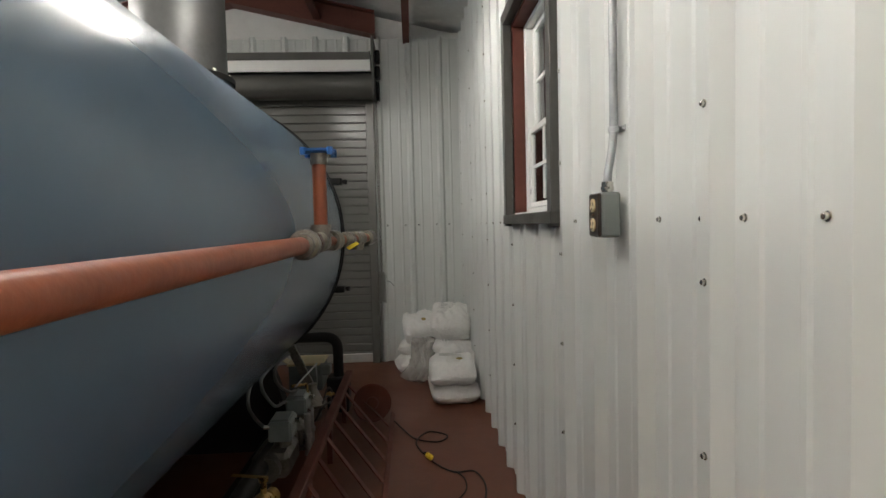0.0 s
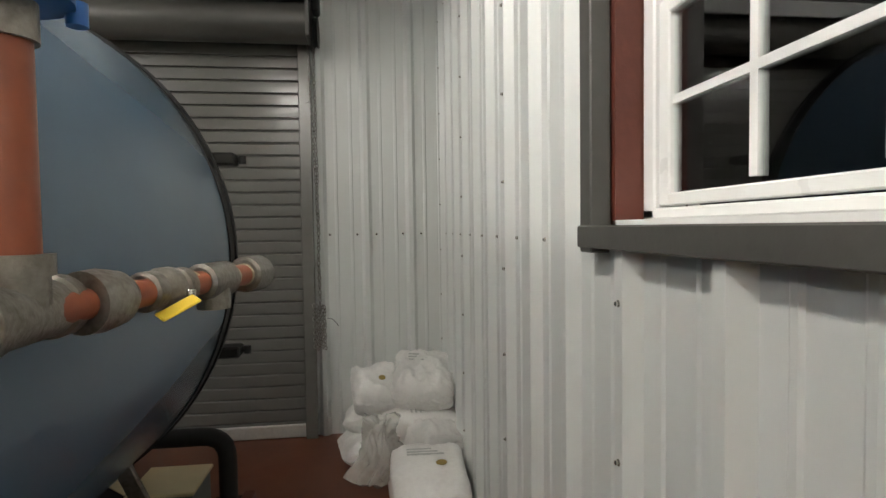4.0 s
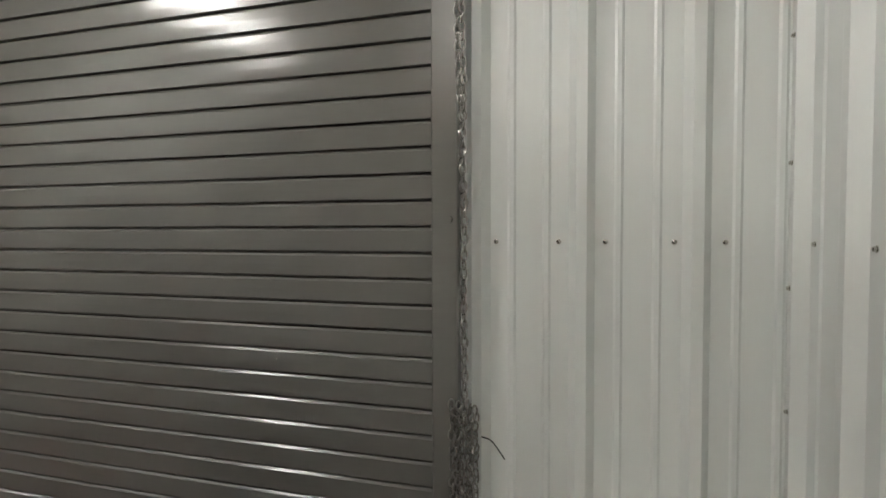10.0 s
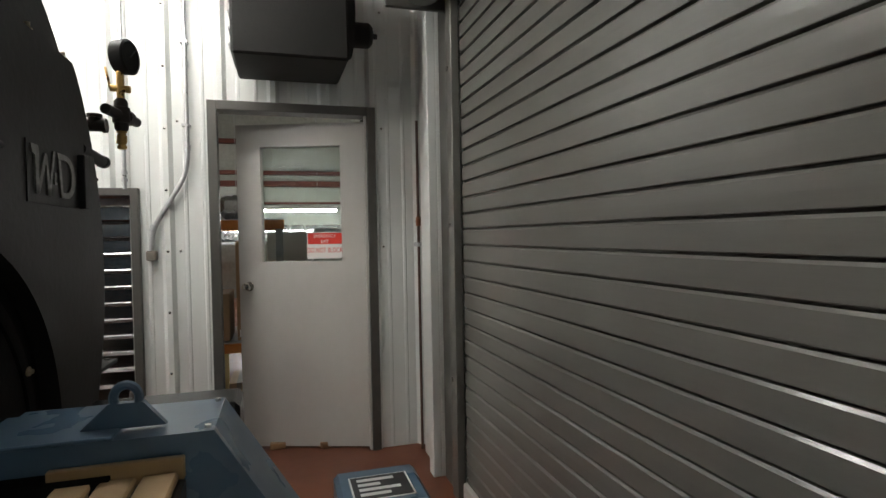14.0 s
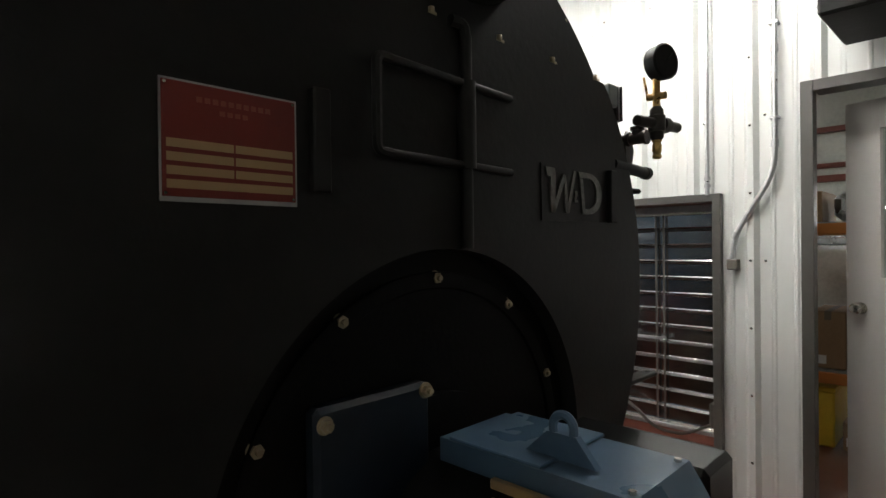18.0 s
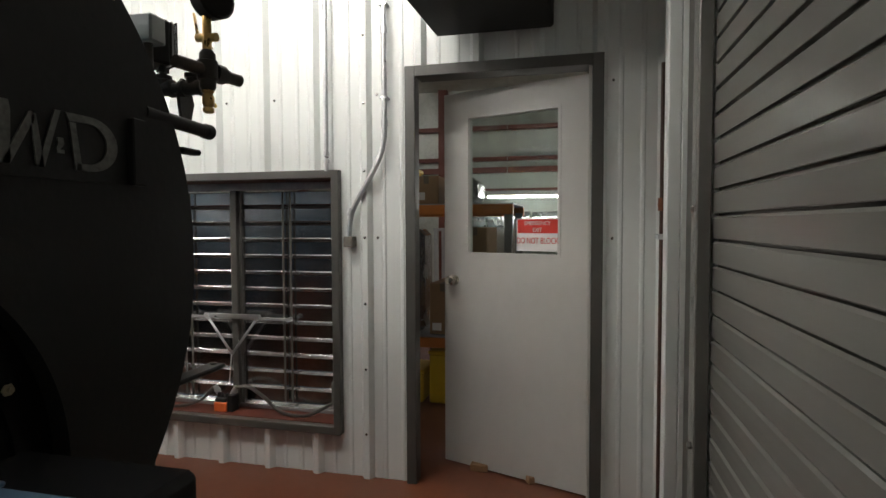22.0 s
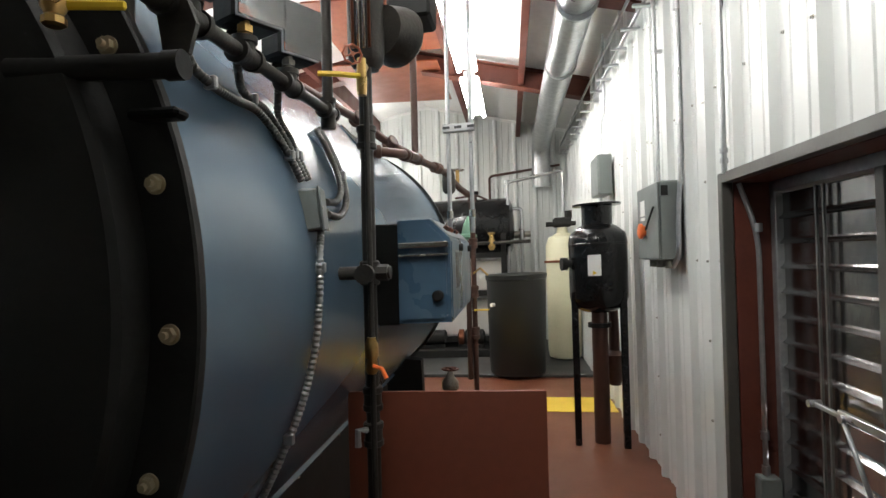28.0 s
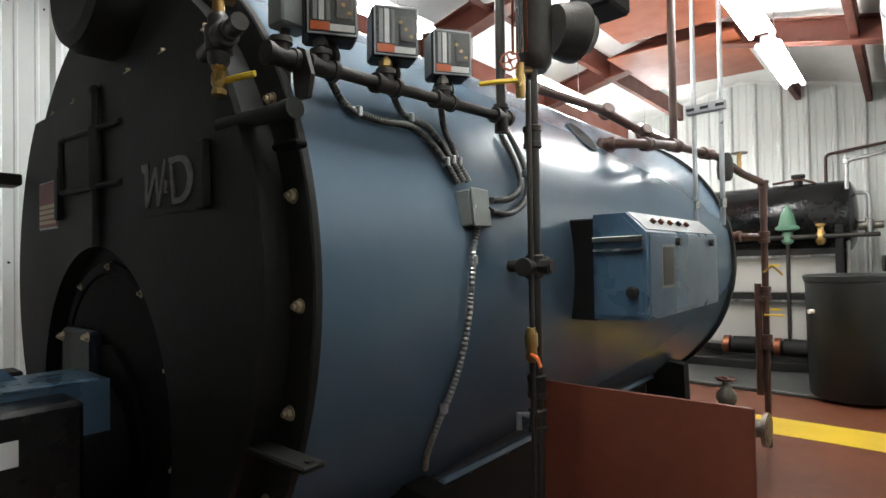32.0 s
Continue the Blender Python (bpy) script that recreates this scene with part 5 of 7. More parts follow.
def pressure_control(y, k):
    p = hp(y)
    t = thing("pressure_control", "black pressure control with clear front and red label", "pressure switch", "pressure controls", at=p)
    part("nipple", Shape().cyl(hp(y, 0.034), hp(y, 0.072), 0.010, n=12).cyl(hp(y, 0.046), hp(y, 0.060), 0.016, n=6, smooth=False), (M_IRON, M_BRASS, M_CASTIRON)[k], t)
    m = Matrix.Translation(hp(y - 0.025, 0.066)) @ pose(0, 0, 0, 0, 0, -30) @ Matrix.Diagonal((0.84, 0.90, 0.84, 1))
    part("body", Shape().box((-0.030, -0.060, 0), (0.060, 0.060, 0.150), m, 0.008), M_BLACK, t)
    part("face", Shape().box((-0.036, -0.055, 0.005), (-0.030, 0.055, 0.147), m, 0.002), M_IRON, t)
    part("bezel", Shape().box((-0.0385, -0.056, 0.143), (-0.034, 0.056, 0.148), m).box((-0.0385, -0.056, 0.003), (-0.034, 0.056, 0.008), m).box((-0.0385, -0.057, 0.004), (-0.034, -0.053, 0.147), m).box((-0.0385, 0.053, 0.004), (-0.034, 0.057, 0.147), m), M_DULLGALV, t)
    for y0_, y1_, mt in ((0.018, 0.030, M_PAPER), (0.034, 0.044, M_DULLGALV), (0.004, 0.012, M_GREYBOX)):
        part("scale_strip", Shape().box((-0.0375, y0_, 0.040), (-0.0355, y1_, 0.138), m), mt, t)
    part("switch_block", Shape().box((-0.0420, -0.046, 0.045), (-0.0355, -0.008, 0.118), m, 0.002), M_BROWNPLATE, t)
    for q in range(3):
        part("screw", Shape().cyl(m @ Vector((-0.042, -0.038 + 0.014 * q, 0.06 + 0.02 * q)), m @ Vector((-0.046, -0.038 + 0.014 * q, 0.06 + 0.02 * q)), 0.0045, n=8), M_BRASS, t)
    part("red_label", Shape().box((-0.0400, 0.006, 0.012), (-0.0365, 0.050, 0.034), m), M_ORANGE, t)
    part("white_label", Shape().box((-0.0398, -0.050, 0.012), (-0.0365, 0.005, 0.030), m), M_PAPER, t)
    cv = part("clear_cover", Shape().box((-0.052, -0.057, 0.003), (-0.049, 0.057, 0.148), m), M_CLEAR, t)
    cv.visible_shadow = False
    return t


for k, y in enumerate(CONTROLS):
    pressure_control(y, k)

# junction box on the shell with its flexible conduits
jbx = thing("junction_box", "grey steel junction box on the boiler shell", "junction box", at=(-2.24, 4.866, 1.487))
jm = Matrix.Translation((-2.24, 4.866, 1.487)) @ pose(0, 0, 0, 0, 6, 14)
part("body", Shape().box((-0.030, -0.052, -0.052), (0.050, 0.052, 0.052), jm, 0.005), M_GREYBOX, jbx)
part("cover", Shape().box((-0.036, -0.055, -0.055), (-0.030, 0.055, 0.055), jm, 0.003), M_GREYBOX, jbx)
for dy, dz in ((0.046, 0.0), (-0.046, 0.0)):
    part("screw", hexnut(Shape(), jm @ Vector((-0.036, dy, dz)), (-1, 0, 0), 0.0045, 0.003), M_CHROME, jbx)


def drawn_shell(deg, y, out):
    a = radians(deg)
    return Vector((-1.315 + (0.935 + out) * math.sin(a), y, 1.305 + (0.935 + out) * math.cos(a)))


def flex(pts, label, clips=(), ridge=0.0018, pitch=0.009, material=M_FLEX):
    t = thing("flexible_conduit", label, "conduit", "boiler conduits", at=pts[0])
    part("conduit", Shape().tube(curve(*pts), 0.0105, 10, True, ridge, pitch), material, t)
    for c in clips:
        part("clip", Shape().box((c[0] - 0.013, c[1] - 0.007, c[2] - 0.013), (c[0] + 0.013, c[1] + 0.007, c[2] + 0.013), ch=0.003), M_GALV, t)
    return t


Shape.lay = None


def tap(y):
    """Where a control's lead leaves it, over the header."""
    return Vector(aisle(*(hp(y, 0.05) + Vector((0.03, 0, 0)))))


flex([tap(5.325)] + [shell_at(-62.9, 5.099, 0.016), shell_at(-65.2, 5.055, 0.016), shell_at(-65.6, 4.958, 0.016), shell_at(-65.3, 4.862, 0.016), shell_at(-67.5, 4.805, 0.016), shell_at(-70.9, 4.762, 0.016), shell_at(-74.5, 4.731, 0.016)], "grey flexible steel conduit down to the junction box", [shell_at(-65.2, 5.055, 0.018), shell_at(-70.9, 4.762, 0.018)])
flex([tap(5.145)] + [shell_at(-61.9, 4.883, 0.016), shell_at(-63.7, 4.855, 0.016), shell_at(-64.4, 4.792, 0.016), shell_at(-67.6, 4.752, 0.016), shell_at(-70.3, 4.730, 0.016), shell_at(-74.0, 4.702, 0.016)], "grey flexible steel conduit down to the junction box", [shell_at(-63.7, 4.855, 0.018), shell_at(-70.3, 4.730, 0.018)])
flex([tap(4.945)] + [shell_at(-63.4, 4.707, 0.016), shell_at(-67.2, 4.705, 0.016), shell_at(-70.4, 4.702, 0.016), shell_at(-73.9, 4.676, 0.016)], "grey flexible steel conduit down to the junction box", [shell_at(-70.4, 4.702, 0.018)])
flex([shell_at(-76.8, 4.578, 0.016), shell_at(-76.0, 4.472, 0.016), shell_at(-73.5, 4.392, 0.016), shell_at(-70.1, 4.368, 0.016), shell_at(-65.3, 4.369, 0.016), shell_at(-61.0, 4.376, 0.016)], "grey flexible steel conduit looping up past the header")
flex([shell_at(-78.9, 4.590, 0.016), shell_at(-78.7, 4.479, 0.016), shell_at(-75.6, 4.373, 0.016), shell_at(-70.3, 4.318, 0.016), shell_at(-64.4, 4.315, 0.016), shell_at(-59.7, 4.316, 0.016)], "grey flexible steel conduit looping up past the header", [shell_at(-70.0, 4.324, 0.018)])
flex([shell_at(-81.1, 4.664, 0.016), shell_at(-85.4, 4.705, 0.016), shell_at(-89.1, 4.716, 0.016), shell_at(-96.4, 4.727, 0.016), shell_at(-102.9, 4.737, 0.016), shell_at(-108.7, 4.751, 0.016), shell_at(-114.8, 4.769, 0.016), shell_at(-120.9, 4.759, 0.016), shell_at(-125.9, 4.720, 0.016)], "long grey flexible steel conduit down the shell", [shell_at(-87.3, 4.711, 0.018), shell_at(-111.8, 4.768, 0.018)], 0.0032, 0.0135, M_FLEX2)

Shape.lay = west
# ---- water column ----
wx, wy = -2.347, 4.560
wc = thing("water_column", "black iron water column with brass cocks and glass tube", "water column", at=(wx, wy, 1.3))
part("pipe", Shape().cyl((wx, wy, 0.0), (wx, wy, 1.90), 0.019, n=16), M_IRON, wc)
for z in (1.70, 0.96, 1.315, 0.86):
    part("coupling", Shape().lathe((wx, wy, z - 0.035), (0, 0, 1), [(0, 0.023), (0.004, 0.028), (0.018, 0.028), (0.02, 0.025), (0.05, 0.025), (0.052, 0.028), (0.066, 0.028), (0.07, 0.023)], 18), M_IRON, wc)
cs_ = Shape().cyl((-2.19, wy, 1.315), (-2.407, wy - 0.0, 1.315), 0.019, n=16).cyl((-2.365, wy, 1.315), (-2.40, wy, 1.315), 0.024, n=8, smooth=False).cyl((-2.25, wy, 1.315), (-2.21, wy, 1.315), 0.027, n=14)
cs_.cyl((wx, wy - 0.06, 1.315), (wx, wy + 0.06, 1.315), 0.021, n=16).cyl((wx, wy - 0.065, 1.315), (wx, wy - 0.045, 1.315), 0.027, n=14).cyl((wx, wy + 0.045, 1.315), (wx, wy + 0.065, 1.315), 0.027, n=14).lathe((wx, wy, 1.28), (0, 0, 1), [(0, 0.022), (0.01, 0.028), (0.06, 0.028), (0.07, 0.022)], 16)
part("cross", cs_, M_IRON, wc)
part("gauge_pipe", Shape().cyl((wx - 0.012, wy + 0.04, 0.62), (wx - 0.012, wy + 0.04, 1.86), 0.008, n=10), M_IRON, wc)
bv = part("drain_valve", Shape().lathe((wx - 0.012, wy + 0.045, 1.04), (0, 0, 1), [(0, 0.012), (0.01, 0.018), (0.04, 0.014), (0.05, 0.019), (0.08, 0.018), (0.10, 0.012)], 14), M_BRASS, wc)
part("lever", Shape().tube([(wx - 0.02, wy + 0.06, 1.065), (wx - 0.045, wy + 0.07, 1.06), (wx - 0.058, wy + 0.075, 1.035)], 0.0055, 8), M_ORANGE, bv, "orange lever")
part("petcock", Shape().tube([(wx + 0.01, wy + 0.03, 0.88), (wx + 0.03, wy + 0.05, 0.885), (wx + 0.03, wy + 0.05, 0.84)], 0.009, 8), M_GALV, wc)
body = Shape().lathe((wx, wy - 0.02, 1.90), (0, 0, 1), [(0, 0.035), (0.02, 0.048), (0.05, 0.052), (0.32, 0.052), (0.34, 0.065), (0.37, 0.065), (0.39, 0.05), (0.50, 0.05), (0.52, 0.03), (0.9, 0.026)], 24)
body.lathe((wx - 0.05, wy - 0.10, 2.03), (-0.5, -1, 0), [(-0.04, 0.075), (0.03, 0.09), (0.05, 0.09), (0.055, 0.078), (0.09, 0.06), (0.10, 0.03)], 28)
part("column_body", body, M_IRON, wc)
part("switch_box", Shape().box((wx - 0.16, wy - 0.36, 2.12), (wx - 0.02, wy - 0.20, 2.24), ch=0.01), M_BLACK, wc)
for k, dx in enumerate((-0.035, -0.02, -0.005, 0.01)):
    part("glass_guard", Shape().cyl((wx + dx, wy + 0.080, 1.93), (wx + dx, wy + 0.080, 2.9), 0.0045, n=6), (M_COPPER, M_CHROME, M_CHROME, M_COPPER)[k], wc)
part("gauge_cock", Shape().lathe((wx - 0.012, wy + 0.080, 1.80), (0, 0, 1), [(0, 0.012), (0.01, 0.014), (0.05, 0.015), (0.07, 0.013), (0.10, 0.012)], 12).cyl((wx - 0.012, wy + 0.080, 1.88), (wx, wy, 1.90), 0.012, n=10), M_BRASS, wc)


def handwheel(o, ax, r, material, parent, name="handwheel"):
    o, ax = Vector(o), Vector(ax).normalized()
    q = ax.to_track_quat("Z", "Y")
    s = Shape()
    pts = [o + q @ Vector((r * math.cos(2 * math.pi * i / 24) * (1 + 0.07 * math.cos(8 * 2 * math.pi * i / 24)), r * math.sin(2 * math.pi * i / 24) * (1 + 0.07 * math.cos(8 * 2 * math.pi * i / 24)), 0)) for i in range(25)]
    s.tube(pts, r * 0.13, 8, False)
    for i in range(4):
        s.tube([o, o + q @ Vector((r * math.cos(math.pi * i / 2 + 0.4), r * math.sin(math.pi * i / 2 + 0.4), 0))], r * 0.09, 6)
    s.cyl(o - ax * r * 0.2, o + ax * r * 0.25, r * 0.25, n=10)
    return part(name, s, material, parent)


handwheel((wx + 0.005, wy + 0.105, 1.905), (-0.6, 0.8, 0), 0.025, M_REDPIPE, wc)
part("try_lever", Shape().tube([(wx - 0.01, wy + 0.09, 1.850), (wx + 0.04, wy + 0.12, 1.850), (wx + 0.09, wy + 0.13, 1.852)], 0.008, 6), M_YELPLASTIC, wc, "yellow lever")

Shape.lay = shifted(0.075, -0.285, 0.012)
# ---- control cabinet ----
cab = thing("control_cabinet", "blue sloped-top control cabinet on the boiler side", "control panel", at=(-2.5, 4.0, 1.1))
part("body", Shape().prism([(-2.42, 1.10), (-2.605, 1.10), (-2.605, 1.395), (-2.535, 1.465), (-2.42, 1.465)], "y", 3.58, 4.45), M_BLUE2, cab)
part("side_cover", Shape().prism([(-2.435, 1.115), (-2.59, 1.115), (-2.59, 1.385), (-2.53, 1.45), (-2.435, 1.45)], "y", 4.45, 4.456), M_BLUE2, cab)
part("back_box", Shape().box((-2.42, 3.60, 1.09), (-2.12, 4.43, 1.455), ch=0.006), M_BLACK, cab)
part("rail", Shape().box((-2.60, 4.456, 1.365), (-2.425, 4.475, 1.385), ch=0.003), M_CHROME, cab)
part("rail", Shape().box((-2.60, 4.456, 1.335), (-2.425, 4.470, 1.343), ch=0.002), M_CHROME, cab)
part("knob", Shape().lathe((-2.56, 4.456, 1.195), (0, 1, 0), [(0, 0.020), (0.015, 0.020), (0.018, 0.014)], 16), M_BLACK, cab)
part("door_line", Shape().box((-2.609, 3.60, 1.115), (-2.605, 4.43, 1.385), ch=0.001), M_BLUE2, cab)
part("display", Shape().box((-2.612, 4.20, 1.21), (-2.609, 4.31, 1.345)), M_BROWNPLATE, cab, "dark glazed display in a pale frame")
part("display_frame", Shape().box((-2.6105, 4.19, 1.20), (-2.6085, 4.32, 1.355)), M_DULLGALV, cab)
for y in (4.16, 3.72):
    part("lock", Shape().cyl((-2.605, y, 1.365), (-2.625, y, 1.365), 0.015, n=14), M_BLACK, cab)
part("top_plate", Shape().box((-0.040, 3.60, 0.0), (0.050, 4.43, 0.003), Matrix.Translation((-2.569, 0, 1.432)) @ pose(0, 0, 0, 0, -45, 0)), M_DULLGALV, cab, "brushed steel switch plate")
for k, y in enumerate((4.30, 4.22, 4.12, 4.02, 3.92)):
    part("switch", Shape().cyl((-2.569, y, 1.434), (-2.580, y, 1.445), 0.011, n=12), (M_BROWNPIPE, M_REDSTEEL, M_COPPER, M_BLACK, M_REDSTEEL)[k], cab)
# three pipes curving under the shell
for k in range(3):
    y = 4.05 - 0.07 * k
    t = thing("shell_conduit", "dark conduit curving under the boiler shell", "conduit", "cabinet conduits", at=(-2.3, y, 1.0))
    part("conduit", Shape().tube([(-2.45, y, 1.10)] + [tuple(drawn_shell(a, y + 0.004 * (a + 100), 0.02)) for a in range(-103, -141, -4)], 0.014, 8, True, 0.002, 0.012), M_FLEX, t)

Shape.lay = aisle
# red plate leaning by the column
rp = thing("red_plate", "red oxide painted steel guard plate standing on the floor", "guard plate", at=(-2.5, 4.44, 0))
part("plate", Shape().box((-2.842, 4.415, 0.03), (-2.17, 4.425, 0.885), ch=0.002), M_REDPLATE, rp)
for x in (-2.76, -2.26):
    part("foot", Shape().box((x - 0.02, 4.34, 0.0), (x + 0.02, 4.435, 0.05), ch=0.003), M_REDSTEEL, rp)

# struts hanging to the cabinet
st = thing("conduit_drop", "pair of galvanised conduits dropping from the roof with a strut bar", "conduit", at=(-2.47, 3.45, 1.4))
for x in (-2.435, -2.55):
    part("conduit", Shape().cyl((x, 3.43, 1.46), (x, 3.43, 3.3), 0.011, n=10), M_GALV, st)
    part("coupling", Shape().cyl((x, 3.43, 1.54), (x, 3.43, 1.58), 0.016, n=10), M_CHROME, st)
part("strut_bar", Shape().box((-2.575, 3.435, 1.985), (-2.41, 3.475, 2.025), ch=0.002), M_GALV, st)
for x in (-2.555, -2.49, -2.43):
    part("slot", Shape().box((x - 0.018, 3.4745, 1.998), (x + 0.018, 3.477, 2.012)), M_INK, st)


Shape.lay = None
# ---- red pipe on the boiler's east side ----
def px(y):
    """The pipe's line in plan; it swings out past the tee."""
    return -0.302 if y < 3.76 else -0.302 + 0.26 * (y - 3.76)


PZ = 1.317
rpp = thing("red_pipe", "red oxide painted pipe with iron unions beside the boiler", "pipe", at=(px(3), 3.0, PZ))
part("pipe", Shape().cyl((px(YB + 0.05), YB + 0.05, PZ), (px(3.30), 3.30, PZ), 0.032, n=24), M_REDPIPE, rpp)
part("coupling", Shape().lathe((px(1.66), 1.66, PZ), (0, 1, 0), [(0, 0.040), (0.004, 0.046), (0.07, 0.046), (0.074, 0.040)], 24), M_CASTIRON, rpp)
un = Shape().lathe((px(3.29), 3.29, PZ), (0, 1, 0), [(0, 0.034), (0.002, 0.044), (0.045, 0.046), (0.047, 0.058), (0.10, 0.060), (0.104, 0.046), (0.13, 0.044), (0.132, 0.033)], 24)
part("union", un, M_CASTIRON, rpp, "grey malleable iron union")
nutr = Shape().lathe((px(3.43), 3.43, PZ), (0, 1, 0), [(0, 0.032), (0.05, 0.032)], 20)
nutr.cyl((px(3.48), 3.48, PZ), (px(3.53), 3.53, PZ), 0.052, n=8, smooth=False)
nutr.cyl((px(3.53), 3.53, PZ), (px(3.58), 3.58, PZ), 0.040, n=20)
part("ground_joint", nutr, M_BROWNPIPE, rpp, "dark brown ground joint union")
part("nipple", Shape().cyl((px(3.34), 3.34, PZ), (px(3.66), 3.66, PZ), 0.030, n=20), M_REDPIPE, rpp)
ty = 3.755
tx = px(ty)
tees = Shape().lathe((px(ty - 0.10), ty - 0.10, PZ), (0, 1, 0), [(0, 0.036), (0.004, 0.046), (0.03, 0.046), (0.034, 0.041), (0.166, 0.041), (0.17, 0.046), (0.196, 0.046), (0.20, 0.036)], 24)
tees.cyl((tx, ty, PZ), (tx, ty, PZ + 0.075), 0.040, n=20).cyl((tx, ty, PZ + 0.05), (tx, ty, PZ + 0.078), 0.046, n=20)
part("tee", tees, M_CASTIRON, rpp)
part("riser", Shape().cyl((tx, ty, PZ + 0.07), (tx, ty, 1.715), 0.031, n=24), M_REDPIPE, rpp)
part("riser_collar", Shape().cyl((tx, ty, 1.665), (tx, ty, 1.715), 0.038, n=24), M_CASTIRON, rpp)
fl_ = Shape().lathe((tx, ty, 1.715), (0, 0, 1), [(0, 0.040), (0.004, 0.078), (0.016, 0.078), (0.018, 0.04)], 32)
for k in range(4):
    a = math.pi / 4 + k * math.pi / 2
    fl_.cyl((tx + 0.083 * math.cos(a), ty + 0.083 * math.sin(a), 1.704), (tx + 0.083 * math.cos(a), ty + 0.083 * math.sin(a), 1.736), 0.014, n=12)
part("flange", fl_, M_BLUEPAINT, rpp, "bright blue flange guard")
part("reducer", Shape().lathe((px(3.86), 3.86, PZ), (0.26, 1, 0), [(0, 0.048), (0.03, 0.050), (0.07, 0.044), (0.09, 0.032)], 24), M_CASTIRON, rpp)
part("nipple", Shape().cyl((px(3.72), 3.72, PZ), (px(4.36), 4.36, PZ), 0.024, n=18), M_REDPIPE, rpp)
vb = part("ball_valve", Shape().lathe((px(3.99), 3.99, PZ), (0.26, 1, 0), [(0, 0.030), (0.004, 0.036), (0.03, 0.036), (0.035, 0.030), (0.05, 0.040), (0.075, 0.040), (0.09, 0.030), (0.094, 0.036), (0.12, 0.036), (0.124, 0.028)], 20), M_CASTIRON, rpp)
part("lever", Shape().box((-0.012, -0.032, -0.003), (0.012, 0.050, 0.003), Matrix.Translation((px(4.05) + 0.032, 4.005, PZ - 0.033)) @ pose(0, 0, 0, 22, 30, -24), 0.003), M_YELPLASTIC, vb, "yellow dipped lever")
part("lever_nut", Shape().cyl((px(4.05) + 0.044, 4.055, PZ - 0.002), (px(4.05) + 0.044, 4.055, PZ - 0.024), 0.010, n=8), M_CHROME, vb)
for y, r in ((3.428, 0.034), (3.585, 0.0335)):
    part("bare_thread", Shape().lathe((px(y), y, PZ), (0, 1, 0), [(0, r - 0.004), (0.001, r), (0.007, r), (0.008, r - 0.004)], 24, False), M_THREAD, rpp, "pale bare thread")
for y in (3.955, 4.125, 4.275, 4.335):
    part("bare_thread", Shape().lathe((px(y), y, PZ), (0.26, 1, 0), [(0, 0.022), (0.001, 0.0265), (0.007, 0.0265), (0.008, 0.022)], 24, False), M_THREAD, rpp, "pale bare thread")
part("tee", Shape().lathe((px(4.16), 4.16, PZ), (0.26, 1, 0), [(0, 0.030), (0.004, 0.038), (0.10, 0.038), (0.104, 0.030)], 20).cyl((px(4.21), 4.21, PZ), (px(4.21), 4.21, PZ - 0.06), 0.034, n=18), M_CASTIRON, rpp)
part("cap", Shape().lathe((px(4.34), 4.34, PZ), (0.26, 1, 0), [(0, 0.034), (0.003, 0.042), (0.075, 0.042), (0.085, 0.036)], 24), M_CASTIRON, rpp)

Shape.lay = moved(-0.055, -0.03)
# ---- gas train under the east side ----
gt = thing("gas_train", "gas train with solenoid valves on a red rail under the boiler", "gas train", at=(-0.6, 4.4, 0))
part("rail", Shape().box((-0.375, 3.05, 0.225), (-0.325, 5.50, 0.275), ch=0.004), M_REDSTEEL, gt, "red steel rail")
for k in range(4):
    y = 3.15 + k * 0.66
    part("post", Shape().box((-0.365, y - 0.02, 0.0), (-0.335, y + 0.02, 0.225)), M_REDSTEEL, gt)
part("main_pipe", Shape().cyl((-0.62, 2.6, 0.20), (-0.62, 5.15, 0.20), 0.045, n=20), M_IRON, gt)
for y, z0 in ((4.17, 0.0), (4.57, 0.0)):
    v = Shape().box((-0.68, y - 0.14, 0.11), (-0.49, y + 0.14, 0.24), ch=0.025)
    v.cyl((-0.585, y - 0.19, 0.18), (-0.585, y + 0.19, 0.18), 0.062, n=20)
    v.cyl((-0.545, y, 0.24), (-0.545, y, 0.28), 0.045, n=20)
    part("valve_body", v, M_CASTIRON, gt)
    ab = part("actuator", Shape().box((-0.605, y - 0.085, 0.28), (-0.485, y + 0.085, 0.385), ch=0.012).box((-0.595, y - 0.07, 0.385), (-0.50, y + 0.07, 0.395), ch=0.004), M_GREYBOX, gt, "grey actuator housing")
    part("connector", Shape().cyl((-0.60, y - 0.075, 0.362), (-0.625, y - 0.105, 0.372), 0.013, n=12), M_CHROME, ab)
    part("connector", Shape().cyl((-0.485, y + 0.02, 0.36), (-0.455, y + 0.01, 0.365), 0.013, n=12), M_CHROME, ab)
    part("nameplate", Shape().box((-0.4855, y - 0.04, 0.31), (-0.4835, y + 0.04, 0.345)), M_DULLGALV, ab)
for y in (4.36, 4.46):
    part("valve_stem", Shape().cyl((-0.455, y, 0.10), (-0.455, y, 0.335), 0.019, n=14).cyl((-0.455, y, 0.20), (-0.455, y, 0.225), 0.026, n=8, smooth=False), M_GALV, gt)
    part("side_nipple", Shape().cyl((-0.56, y, 0.14), (-0.455, y, 0.14), 0.016, n=10), M_IRON, gt)
